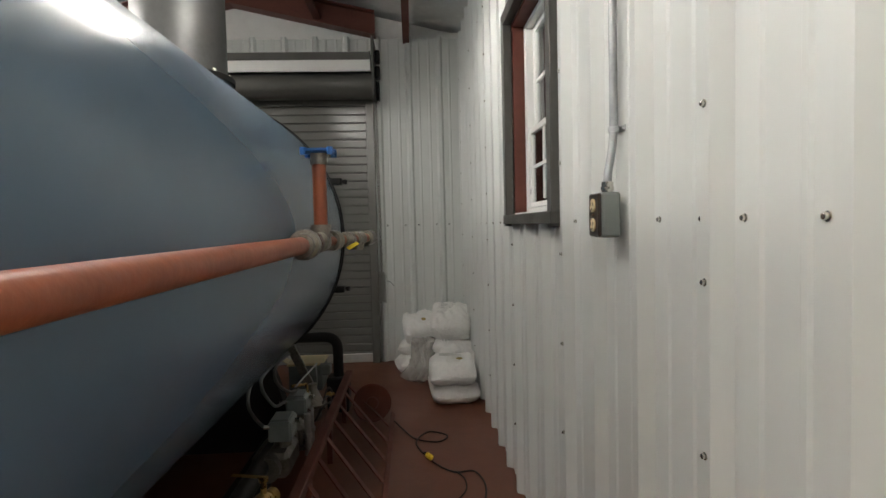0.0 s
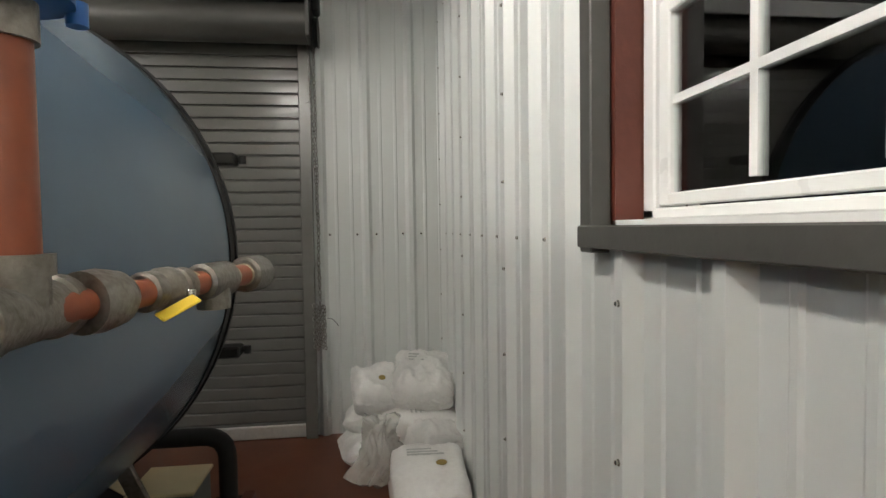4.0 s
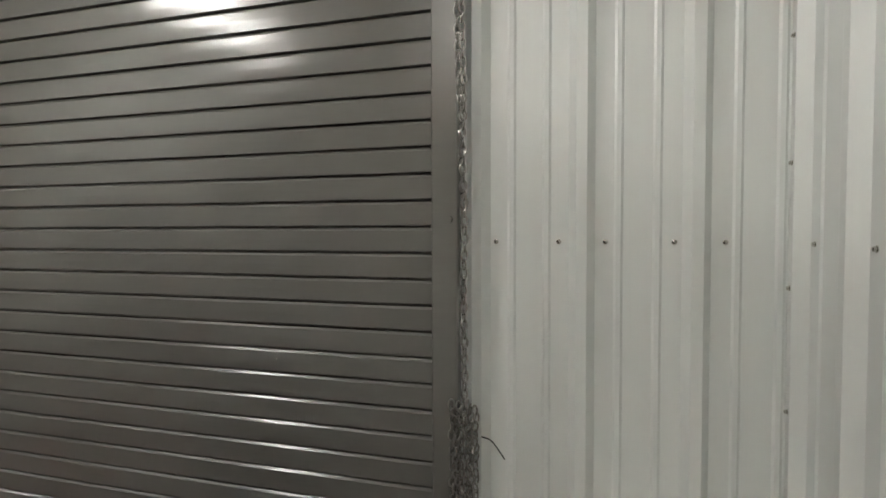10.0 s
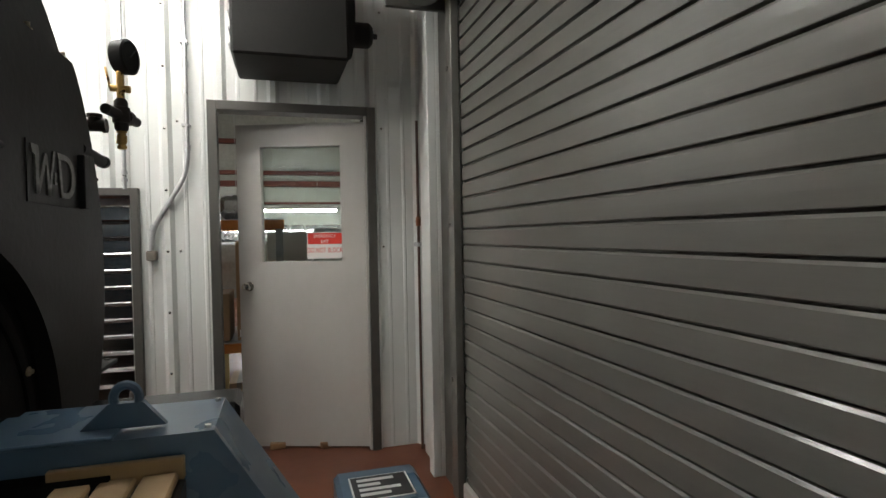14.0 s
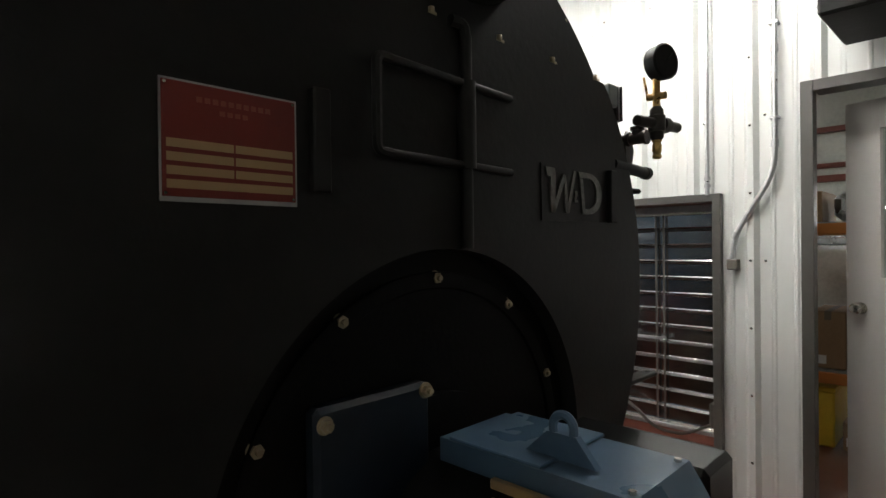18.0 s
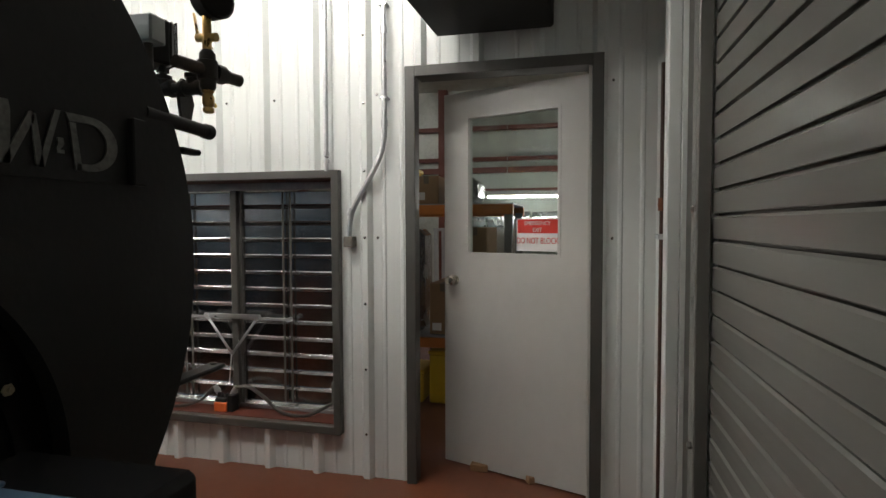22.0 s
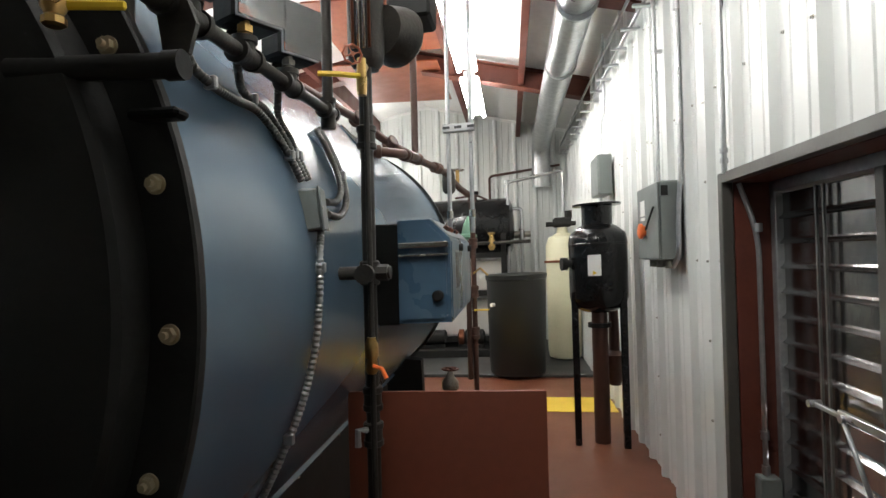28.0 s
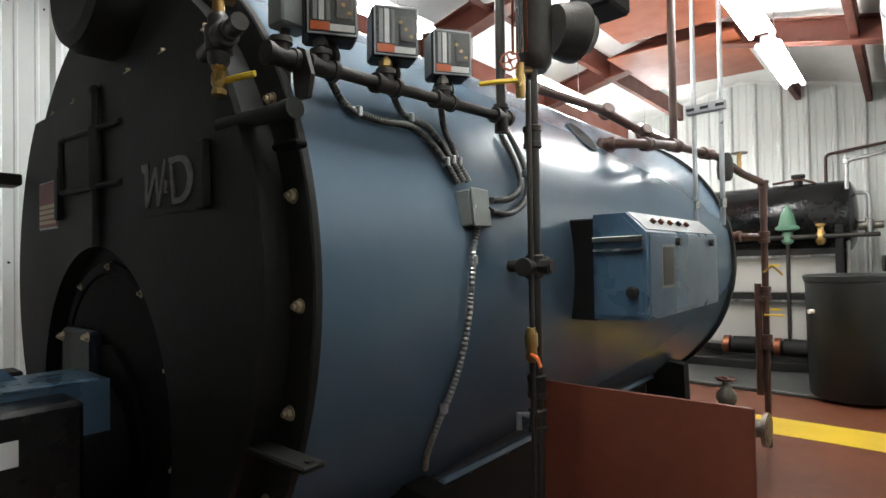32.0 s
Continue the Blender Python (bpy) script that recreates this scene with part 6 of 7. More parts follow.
for pts in (((-0.66, 4.95, 0.60), (-0.645, 4.30, 0.640), (-0.625, 3.92, 0.637), (-0.62, 3.84, 0.565), (-0.62, 3.93, 0.470), (-0.622, 4.07, 0.376)),
            ((-0.64, 4.75, 0.60), (-0.61, 4.10, 0.640), (-0.60, 4.00, 0.600), (-0.60, 4.09, 0.515), (-0.60, 4.25, 0.42), (-0.60, 4.46, 0.375)),
            ((-0.62, 4.70, 0.60), (-0.59, 4.28, 0.640), (-0.58, 4.18, 0.600), (-0.58, 4.29, 0.515), (-0.57, 4.50, 0.42), (-0.56, 4.66, 0.385))):
    part("flexible_lead", Shape().tube(curve(*pts), 0.0085, 8), M_FLEX, gt)
rg = Shape().lathe((-0.50, 4.80, 0.14), (0, 0, 1), [(0, 0.03), (0.02, 0.05), (0.08, 0.05), (0.10, 0.085), (0.115, 0.085), (0.13, 0.06), (0.17, 0.045), (0.20, 0.028), (0.24, 0.028), (0.245, 0.0)], 22)
rgp = part("regulator", rg, M_CASTIRON, gt, "round dark gas regulator")
part("tapping", Shape().lathe((-0.44, 4.90, 0.27), (1, 0.2, 0.1), [(0, 0.012), (0.02, 0.018), (0.04, 0.018), (0.045, 0.01), (0.06, 0.01)], 8), M_BRASS, rgp, "small brass tapping cock")
part("tapping", Shape().tube([(-0.58, 4.55, 0.44), (-0.50, 4.60, 0.435)], 0.009, 8).tube([(-0.50, 4.60, 0.435), (-0.495, 4.62, 0.36)], 0.008, 8), M_BRASS, rgp)
for k in range(3):
    part("sensing_line", Shape().tube(curve((-0.46, 4.62 + 0.1 * k, 0.20), (-0.42, 4.70 + 0.1 * k, 0.26 + 0.03 * k), (-0.40, 4.85 + 0.06 * k, 0.24), (-0.43, 5.0, 0.18)), 0.006, 6), M_IRON, gt)
bvv = part("ball_valve", Shape().lathe((-0.56, 3.62, 0.17), (0.40, 1, -0.02), [(0, 0.028), (0.006, 0.036), (0.035, 0.036), (0.04, 0.028), (0.06, 0.042), (0.10, 0.042), (0.12, 0.028), (0.125, 0.036), (0.16, 0.036), (0.165, 0.02)], 18).cyl((-0.525, 3.70, 0.20), (-0.525, 3.70, 0.275), 0.014, n=12).cyl((-0.525, 3.70, 0.262), (-0.525, 3.70, 0.276), 0.022, n=6, smooth=False), M_BRASS, gt, "tarnished brass ball valve")
part("lever", Shape().box((-0.145, -0.011, 0.0), (0.02, 0.011, 0.006), Matrix.Translation((-0.525, 3.70, 0.277)) @ pose(0, 0, 0, 0, 3, -8), 0.002), M_BRASS, bvv, "pale zinc-yellow lever")
part("drop_leg", Shape().cyl((-0.56, 3.62, 0.17), (-0.60, 3.0, 0.15), 0.026, n=16), M_IRON, gt)
vbx = part("valve_box", Shape().box((-0.755, 5.25, 0.20), (-0.515, 5.50, 0.385), ch=0.006), M_GREYBOX, gt, "grey steel valve box with a pale lid")
part("lid", Shape().box((-0.765, 5.24, 0.385), (-0.505, 5.51, 0.402), ch=0.004), M_IVORY, vbx, "pale painted lid")
part("flap", Shape().box((-0.09, 5.25, 0.0), (0.0, 5.36, 0.006), Matrix.Translation((-0.765, 0, 0.40)) @ pose(0, 0, 0, 0, 35, 0), 0.002), M_IVORY, vbx)
part("control_box", Shape().box((-0.50, 5.02, 0.37), (-0.42, 5.10, 0.44), ch=0.008), M_GREYBOX, gt, "small grey control box")
bp_ = Shape().tube(bend((-0.95, 5.42, 0.555), (-0.42, 5.42, 0.555), (-0.42, 5.42, 0.18), r=0.10), 0.038, 16)
part("vent_pipe", bp_, M_BLACK, gt)
part("vent_base", Shape().box((-0.50, 5.34, 0.0), (-0.34, 5.50, 0.26), ch=0.01), M_BLACK, gt)
part("brace", Shape().box((-0.03, -0.012, 0), (0.03, 0.012, 0.52), Matrix.Translation((-0.50, 5.12, 0.10)) @ pose(0, 0, 0, 0, -24, 0), 0.004), M_CASTIRON, gt)
part("brace", Shape().tube([(-0.53, 4.42, 0.47), (-0.47, 4.80, 0.51)], 0.0055, 6), M_GALV, gt)
part("brace", Shape().tube([(-0.48, 4.85, 0.36), (-0.482, 4.83, 0.50)], 0.0045, 6), M_GALV, gt)
# red lattice guard leaning on the rail
lg = thing("lattice_guard", "dark red steel lattice guard leaning against the rail", "guard", at=(-0.18, 4.2, 0))
gm = Matrix.Translation((0.0, 4.15, 0.0)) @ pose(0, 0, 0, 0, -54, 0)
for z in (0.014, 0.42):
    part("frame_bar", Shape().box((-0.006, -1.1, z - 0.016), (0.006, 1.1, z + 0.016), gm, 0.002), M_REDSTEEL, lg)
for k in range(8):
    y = -1.08 + k * 0.27
    y2 = min(y + 0.36, 1.08)
    p, q = Vector((0, y, 0.03)), Vector((0, y2, 0.41))
    ln = (q - p).length
    an = math.degrees(math.atan2(y2 - y, 0.38))
    part("lattice_bar", Shape().box((-0.004, -0.017, 0), (0.004, 0.017, ln), gm @ Matrix.Translation(p) @ pose(0, 0, 0, -an, 0, 0), 0.002), M_REDSTEEL, lg)
ring_ = Shape().lathe((-0.15, 5.12, 0.137), (0.1, -1, 0.1), [(0, 0.02), (0.001, 0.125), (0.006, 0.133), (0.016, 0.133), (0.022, 0.125), (0.012, 0.11), (0.012, 0.045), (0.024, 0.04), (0.026, 0.0)], 36)
solo("handwheel_disc", ring_, M_REDSTEEL, "red painted round steel plate standing by the guard", "plate")

Shape.lay = None
# extension cord
cord = thing("extension_cord", "dark extension cord with yellow plug on the floor", "cable", at=(0.15, 4.4, 0))
part("cord", Shape().tube(curve((-0.05, 5.0, 0.03), (0.02, 4.88, 0.008), (0.10, 4.72, 0.007), (0.24, 4.66, 0.007), (0.30, 4.74, 0.014), (0.18, 4.80, 0.020), (0.10, 4.66, 0.014), (0.13, 4.52, 0.007), (0.16, 4.46, 0.010)), 0.0052, 8), M_RUBBER, cord)
part("cord", Shape().tube(curve((0.19, 4.37, 0.010), (0.25, 4.28, 0.007), (0.32, 4.22, 0.007), (0.42, 4.22, 0.007), (0.46, 4.05, 0.007), (0.42, 3.85, 0.007), (0.36, 3.80, 0.007)), 0.0052, 8), M_RUBBER, cord)
part("cord", Shape().tube(curve((0.32, 4.22, 0.012), (0.36, 4.12, 0.007), (0.34, 3.98, 0.007), (0.22, 3.8, 0.007)), 0.004, 8), M_RUBBER, cord)
part("plug", Shape().box((-0.017, -0.034, 0.0), (0.017, 0.034, 0.034), Matrix.Translation((0.175, 4.42, 0.002)) @ pose(0, 0, 0, 0, 0, 25), 0.011), M_YELPLASTIC, cord, "yellow plug body")
part("strain_relief", Shape().cyl((0.158, 4.457, 0.018), (0.150, 4.475, 0.014), 0.010, n=10), M_RUBBER, cord)

# ---- salt bags ----
def bag(w, d, h, seed, slump=1.0):
    """A filled film bag: a flattened block with gussets, sharp folds and pinched ends."""
    bm = bmesh.new()
    bmesh.ops.create_cube(bm, size=1)
    bmesh.ops.subdivide_edges(bm, edges=bm.edges, cuts=23, use_grid_fill=True)
    rnd = Vector((seed * 3.1, seed * 1.7, seed * 2.3))

    def fold(p):
        return (0.5 - abs(noise.noise(p))) ** 2 * 4

    for v in bm.verts:
        p = v.co * 2
        k = max(abs(p.x), abs(p.y))
        r = (abs(p.x) ** 9 + abs(p.y) ** 9) ** (1 / 9)
        u = Vector((p.x, p.y, 0)) * (k / max(r, 1e-6) if k > 0.3 else 1.0)
        z = p.z * (1 - 0.38 * abs(u.x) ** 6 - 0.55 * abs(u.y) ** 5)
        q = Vector((u.x * w, u.y * d, p.z * h)) * 4 + rnd
        big = noise.noise(q * 0.7)
        c1 = fold(Vector((q.x * 1.3, q.y * 0.8, q.z)))
        c2 = fold(Vector((q.x * 2.1, q.y * 3.0, q.z * 2)) + rnd)
        n2 = noise.noise(q * 5)
        side = 1 - 0.06 * p.z * p.z + 0.05 * big + 0.025 * c2 * slump * (k - 0.4)
        lift = 0.018 * big + (0.011 * c1 + 0.006 * c2 + 0.002 * n2) * slump
        v.co = Vector((u.x * w / 2 * side, u.y * d / 2 * side, h / 2 * z + lift))
    zs = sorted(v.co.z for v in bm.verts)
    zmin = zs[len(zs) // 12]
    for v in bm.verts:
        v.co.z = max(v.co.z - zmin, 0.0)
    me = bpy.data.meshes.new("bag")
    bm.to_mesh(me)
    bm.free()
    for p in me.polygons:
        p.use_smooth = True
    me.materials.append(M_BAG)
    return me


def put_bag(me, m, label, mark=None, text=False):
    ob = new("salt_bag", me)
    ob.matrix_basis = m
    tagged(ob, label, "bag", "salt bags")
    if mark:
        (x, y, z), r, mt = mark
        s = Shape().lathe((x, y, z), (0, 0, 1), [(0, r), (0.002, r)], 20)
        share("printed_mark", s.mesh("printed_mark", mt), Matrix.Identity(4), ob).matrix_basis = Matrix.Identity(4)
    if text:
        for k in range(3):
            s = Shape().box((-0.10, 0.02 + k * 0.028, text), (0.08 - 0.03 * k, 0.032 + k * 0.028, text + 0.002))
            share("printed_bar", s.mesh("printed_bar", M_FAINTINK), Matrix.Identity(4), ob).matrix_basis = Matrix.Identity(4)
    return ob


M_FAINTINK = mat("faint_grey_print", (0.42, 0.42, 0.40), 0.5, 0.0, (0.6, 0.6, 0.58), 60, 0.6, 120)
M_GOLD = mat("gold_print", (0.36, 0.26, 0.06), 0.5, 0.0, (0.28, 0.2, 0.05), 12, 0.3, 50)
bl1, bl2, bl3, bl4 = bag(0.37, 0.56, 0.165, 1, 0.6), bag(0.36, 0.55, 0.175, 2, 0.8), bag(0.38, 0.42, 0.29, 5, 2.6), bag(0.30, 0.34, 0.23, 8, 2.2)
put_bag(bl1, pose(0.405, 5.60, 0.0, 0, 0, 3), "white salt bag lying flat under another bag")
put_bag(bl2, pose(0.395, 5.58, 0.155, 3, 0, -2), "white salt bag with gold spot stacked on a bag", ((0.06, -0.06, 0.173), 0.026, M_GOLD), 0.175)
put_bag(bl2, pose(0.20, 6.40, 0.0, 0, 0, 100), "white salt bag with a round grey print lying on the floor", ((0.04, -0.06, 0.173), 0.036, M_GREYBOX))
put_bag(bl1, pose(0.42, 6.36, 0.0, 0, 0, 92), "white salt bag at the bottom of the heap")
put_bag(bl2, pose(0.22, 6.56, 0.12, 0, 4, 88), "white salt bag stacked against the wall")
put_bag(bl1, pose(0.44, 6.40, 0.14, 3, -4, 90), "white salt bag in the middle of the heap", None, 0.167)
put_bag(bl4, pose(0.145, 6.57, 0.295, 26, 0, 8), "upright white salt bag with a gold spot", ((0.03, -0.04, 0.232), 0.022, M_GOLD))
put_bag(bl3, pose(0.455, 6.54, 0.325, 24, 3, -6), "crumpled white salt bag on top of the heap", None, 0.272)
put_bag(bl4, pose(0.50, 6.14, 0.06, -18, 10, 25), "half-empty white salt bag slumped on the heap")


def crumple(w, h, seed):
    """An empty, gathered film bag: a full foot, pleats up to a loose neck and a flared mouth."""
    bm = bmesh.new()
    bmesh.ops.create_icosphere(bm, subdivisions=5, radius=1)
    rnd = Vector((seed, seed * 2.2, seed * 0.7))
    for v in bm.verts:
        p = v.co.copy()
        t = (p.z + 1) / 2
        a = math.atan2(p.y, p.x)
        k = (1.0 - 0.50 * min(1, t / 0.80) ** 1.3) + 0.5 * max(0, t - 0.75)
        e = math.hypot(p.x, p.y)
        ring = min(1.0, e * 1.5) if t < 0.5 else min(1.0, e * 2.6)
        n = noise.noise(Vector((math.cos(a) * 2.6, math.sin(a) * 2.6, t * 1.3)) + rnd)
        fold = (0.5 - abs(noise.noise(Vector((math.cos(a) * 4.5, math.sin(a) * 4.5, t * 2.4)) + rnd * 2))) * 2
        f = ring * k * (1 + 0.55 * n + 0.55 * (fold - 0.5) * (0.35 + t))
        lean = 0.9 * w * noise.noise(Vector((t * 2, seed * 1.37, 0.3))) + 0.35 * w * t
        v.co = Vector((math.cos(a) * w * f + lean, math.sin(a) * w * f * 0.85, h * (t + 0.22 * t * n + 0.06 * fold)))
    zmin = min(v.co.z for v in bm.verts)
    for v in bm.verts:
        v.co.z -= zmin
    me = bpy.data.meshes.new("plastic_bag")
    bm.to_mesh(me)
    bm.free()
    for p in me.polygons:
        p.use_smooth = True
    me.materials.append(M_FILM)
    return me


M_FILM = mat("cloudy_plastic_film", (0.86, 0.84, 0.80), 0.14, 0.0, (0.60, 0.56, 0.50), 5, 0.5, 22, 0.8, 14, 0.1)
M_FILM.node_tree.nodes["Principled BSDF"].inputs["Alpha"].default_value = 0.36
for x, y, w, h, sd in ((0.165, 6.00, 0.125, 0.36, 3),):
    ob = new("plastic_bag", crumple(w, h, sd))
    ob.location = (x, y, 0.0)
    tagged(ob, "crumpled translucent plastic bag among the salt bags", "plastic bag", "empty bags")

Shape.lay = moved(0.012, 0.036, 0.006)
# ---- outlet and conduit on the east wall ----
ob_ = thing("outlet_box", "grey metal outlet box with two ivory sockets", "outlet", at=(XR, 2.58, 1.33))
part("body", Shape().box((0.566, 2.525, 1.335), (XR - 0.031, 2.605, 1.448), ch=0.006), M_GREYBOX, ob_)
part("cover", Shape().box((0.557, 2.528, 1.338), (0.567, 2.602, 1.446), ch=0.004), M_BROWNPLATE, ob_, "dark steel cover plate")
for z in (1.367, 1.416):
    so = part("socket", Shape().lathe((0.557, 2.565, z), (-1, 0, 0), [(0, 0.017), (0.003, 0.017), (0.004, 0.0145)], 20), M_IVORY, ob_, "ivory socket face")
    for dy in (-0.008, 0.008):
        part("slot", Shape().box((0.5522, 2.565 + dy - 0.00125, z - 0.002), (0.5535, 2.565 + dy + 0.00125, z + 0.008)), M_INK, so)
    part("earth_pin", Shape().cyl((0.5535, 2.565, z - 0.009), (0.5522, 2.565, z - 0.009), 0.003, n=8), M_INK, so)
part("screw", Shape().cyl((0.557, 2.565, 1.3915), (0.554, 2.565, 1.3915), 0.004, n=8), M_CHROME, ob_)
oc = thing("conduit", "galvanised conduit rising from the outlet box", "conduit", "wall conduits", at=(0.60, 2.57, 1.45))
part("tube", Shape().tube(bend((0.594, 2.565, 1.448), (0.594, 2.565, 1.49), (0.615, 2.575, 1.58), (0.615, 2.575, 3.2), r=0.05), 0.0105, 10), M_DULLGALV, oc)
part("connector", Shape().cyl((0.594, 2.565, 1.448), (0.594, 2.565, 1.475), 0.0148, n=12).cyl((0.594, 2.565, 1.456), (0.594, 2.565, 1.462), 0.0175, n=8, smooth=False), M_CHROME, oc)
for z in (1.60, 2.2, 2.8):
    part("strap", Shape().cyl((0.615, 2.575, z), (0.615, 2.575, z + 0.014), 0.0142, n=14).box((0.630, 2.54, z), (0.633, 2.575, z + 0.014)).cyl((0.633, 2.548, z + 0.007), (0.626, 2.548, z + 0.007), 0.005, n=8), M_GALV, oc)

Shape.lay = None
# ---- hand chain of the shutter ----
M_CHAIN = mat("dull_zinc_chain", (0.42, 0.41, 0.39), 0.30, 1.0, (0.24, 0.23, 0.21), 30, 0.5, 90)
link = Shape()
lp = []
for i in range(14):
    a = 2 * math.pi * i / 14
    lp.append((0.0085 * math.cos(a), 0.0, 0.0150 * math.sin(a)))
link.tube(lp + [lp[0]], 0.0029, 6, False)
link_mesh = link.mesh("link", M_CHAIN)
chain = thing("hand_chain", "zinc-plated hand chain hanging beside the shutter", "chain", at=(-0.12, YE - 0.12, 2.6))
for c, (xa, xb) in enumerate(((-0.246, -0.207), (-0.210, -0.201))):
    for k in range(72):
        z = 2.62 - k * 0.0245
        x = xa + (xb - xa) * min(1.0, k / 46)
        share("link", link_mesh, Matrix.Translation((x + 0.002 * math.sin(k * 0.4 + c), YE - 0.125 - 0.02 * c, z)) @ pose(0, 0, 0, 0, 6 * math.sin(k), 90 * (k % 2) + 35 + 12 * math.sin(k * 1.7)), chain)
rn = random.Random(4)
for j in range(6):
    for k in range(13):
        share("link", link_mesh, Matrix.Translation((-0.242 + 0.0135 * j + rn.uniform(-0.003, 0.003), YE - 0.13 + 0.014 * (j % 2), 0.915 - 0.0225 * k - 0.008 * (j % 3))) @ pose(0, 0, 0, rn.uniform(-14, 14), rn.uniform(-14, 14), 90 * (k % 2) + 30 * j), chain)
part("tie_wire", Shape().tube(curve((-0.155, YE - 0.13, 0.83), (-0.125, YE - 0.14, 0.825), (-0.095, YE - 0.15, 0.795), (-0.085, YE - 0.15, 0.78)), 0.0022, 5), M_RUBBER, chain)

# ---- blowdown separator ----
Shape.lay = west
sx, sy = -3.345, 2.13
sep = thing("blowdown_separator", "gloss black blowdown separator vessel on legs", "pressure vessel", at=(sx, sy, 0))
vs = Shape().lathe((sx, sy, 0.90), (0, 0, 1), [(0, 0.05), (0.015, 0.12), (0.06, 0.185), (0.11, 0.20), (0.50, 0.20), (0.55, 0.19), (0.60, 0.13), (0.615, 0.10)], 36)
part("vessel", vs, M_BLACKGLOSS, sep)
part("seam", Shape().lathe((sx, sy, 1.37), (0, 0, 1), [(0, 0.2), (0.004, 0.204), (0.012, 0.204), (0.016, 0.2)], 36, False), M_BLACKGLOSS, sep)
part("neck", Shape().cyl((sx, sy, 1.51), (sx, sy, 1.64), 0.105, n=28), M_BLACKGLOSS, sep)
part("top_flange", Shape().lathe((sx, sy, 1.64), (0, 0, 1), [(0, 0.105), (0.004, 0.165), (0.018, 0.165), (0.02, 0.10), (0.021, 0.0)], 36), M_BLACKGLOSS, sep)
for k in range(3):
    a = radians(20 + 120 * k)
    lx, ly = sx + 0.185 * math.cos(a), sy + 0.185 * math.sin(a)
    part("leg", Shape().box((lx - 0.022, ly - 0.022, 0.0), (lx + 0.022, ly + 0.022, 1.05), ch=0.004), M_BLACKGLOSS, sep)
part("drain_pipe", Shape().cyl((sx, sy, 0.0), (sx, sy, 0.92), 0.055, n=24), M_BROWNPIPE, sep, "brown primed drain pipe")
part("drain_flange", Shape().lathe((sx, sy, 0.80), (0, 0, 1), [(0, 0.08), (0.03, 0.08)], 24), M_BLACK, sep)
part("inlet", Shape().lathe((sx + 0.19, sy + 0.05, 1.25), (1, 0.2, 0), [(0, 0.03), (0.03, 0.03), (0.03, 0.045), (0.07, 0.045), (0.07, 0.03)], 18), M_BLACK, sep)
part("side_valve", Shape().lathe((sx - 0.13, sy - 0.20, 0.35), (0, 0, 1), [(0, 0.04), (0.05, 0.055), (0.18, 0.05), (0.22, 0.07), (0.25, 0.04), (0.55, 0.035)], 18), M_BROWNPIPE, sep)
lab = Shape()
for k in range(5):
    a0, a1 = radians(62 + 5 * k), radians(62 + 5 * (k + 1))
    lab.add([(sx + 0.2015 * math.cos(a), sy + 0.2015 * math.sin(a), z) for a in (a0, a1) for z in (1.165, 1.305)], [(0, 2, 3, 1)])
part("label", lab, M_PAPER, sep, "white paper label")
part("warning_mark", Shape().cyl((sx + 0.203 * math.cos(radians(74)), sy + 0.203 * math.sin(radians(74)), 1.185), (sx + 0.2035 * math.cos(radians(74)), sy + 0.2035 * math.sin(radians(74)), 1.185), 0.018, n=3), M_YELPLASTIC, sep)

Shape.lay = None
# ---- yellow stripe and pad at the back ----
solo("floor_stripe", Shape().box((XL + 0.03, 0.68, 0.0005), (-0.2, 1.16, 0.004)), M_YELLOW, "yellow painted safety stripe across the red floor", "floor marking", kind="structure")
solo("floor_pad", Shape().box((XL + 0.03, YB + 0.03, 0.0), (XR - 0.03, -0.18, 0.035), ch=0.006), M_PAD, "dark grey painted equipment pad", "floor", kind="structure")
PADZ = 0.035

Shape.lay = west
# brine tank
bx_, by_ = -2.79, 0.0
bt = thing("brine_tank", "dark grey plastic brine tank with a lid", "tank", at=(bx_, by_, PADZ))
part("tank", Shape().lathe((bx_, by_, PADZ), (0, 0, 1), [(0, 0.29), (0.02, 0.305), (1.02, 0.325), (1.03, 0.335), (1.05, 0.335)], 40), M_PLASTICBLK, bt)
part("lid", Shape().lathe((bx_, by_, PADZ + 1.05), (0, 0, 1), [(0, 0.34), (0.025, 0.34), (0.035, 0.325), (0.045, 0.10), (0.046, 0.0)], 40), M_PLASTICBLK, bt)
part("overflow", Shape().cyl((bx_ + 0.24, by_ + 0.22, 0.80), (bx_ + 0.27, by_ + 0.25, 0.80), 0.02, n=12), M_PAPER, bt)

Shape.lay = aisle
# softener tanks
for x, y in ((-3.38, -0.75),):
    sf = thing("softener_tank", "cream fibreglass softener tank with valve head", "tank", at=(x, y, PADZ))
    part("tank", Shape().lathe((x, y, PADZ), (0, 0, 1), [(0, 0.14), (0.02, 0.19), (0.10, 0.205), (1.38, 0.205), (1.48, 0.17), (1.53, 0.07), (1.60, 0.06)], 32), M_CREAM, sf)
    part("valve_head", Shape().box((x - 0.11, y - 0.08, PADZ + 1.60), (x + 0.11, y + 0.08, PADZ + 1.72), ch=0.02), M_BLACK, sf)
    part("valve_ports", Shape().cyl((x - 0.16, y + 0.06, PADZ + 1.64), (x + 0.20, y + 0.06, PADZ + 1.64), 0.03, n=14).cyl((x - 0.08, y, PADZ + 1.70), (x - 0.08, y, PADZ + 1.80), 0.045, n=14), M_BLACK, sf)
    part("brass_bar", Shape().cyl((x - 0.22, y + 0.20, 1.22), (x + 0.24, y + 0.20, 1.22), 0.015, n=10), M_COPPER, sf)

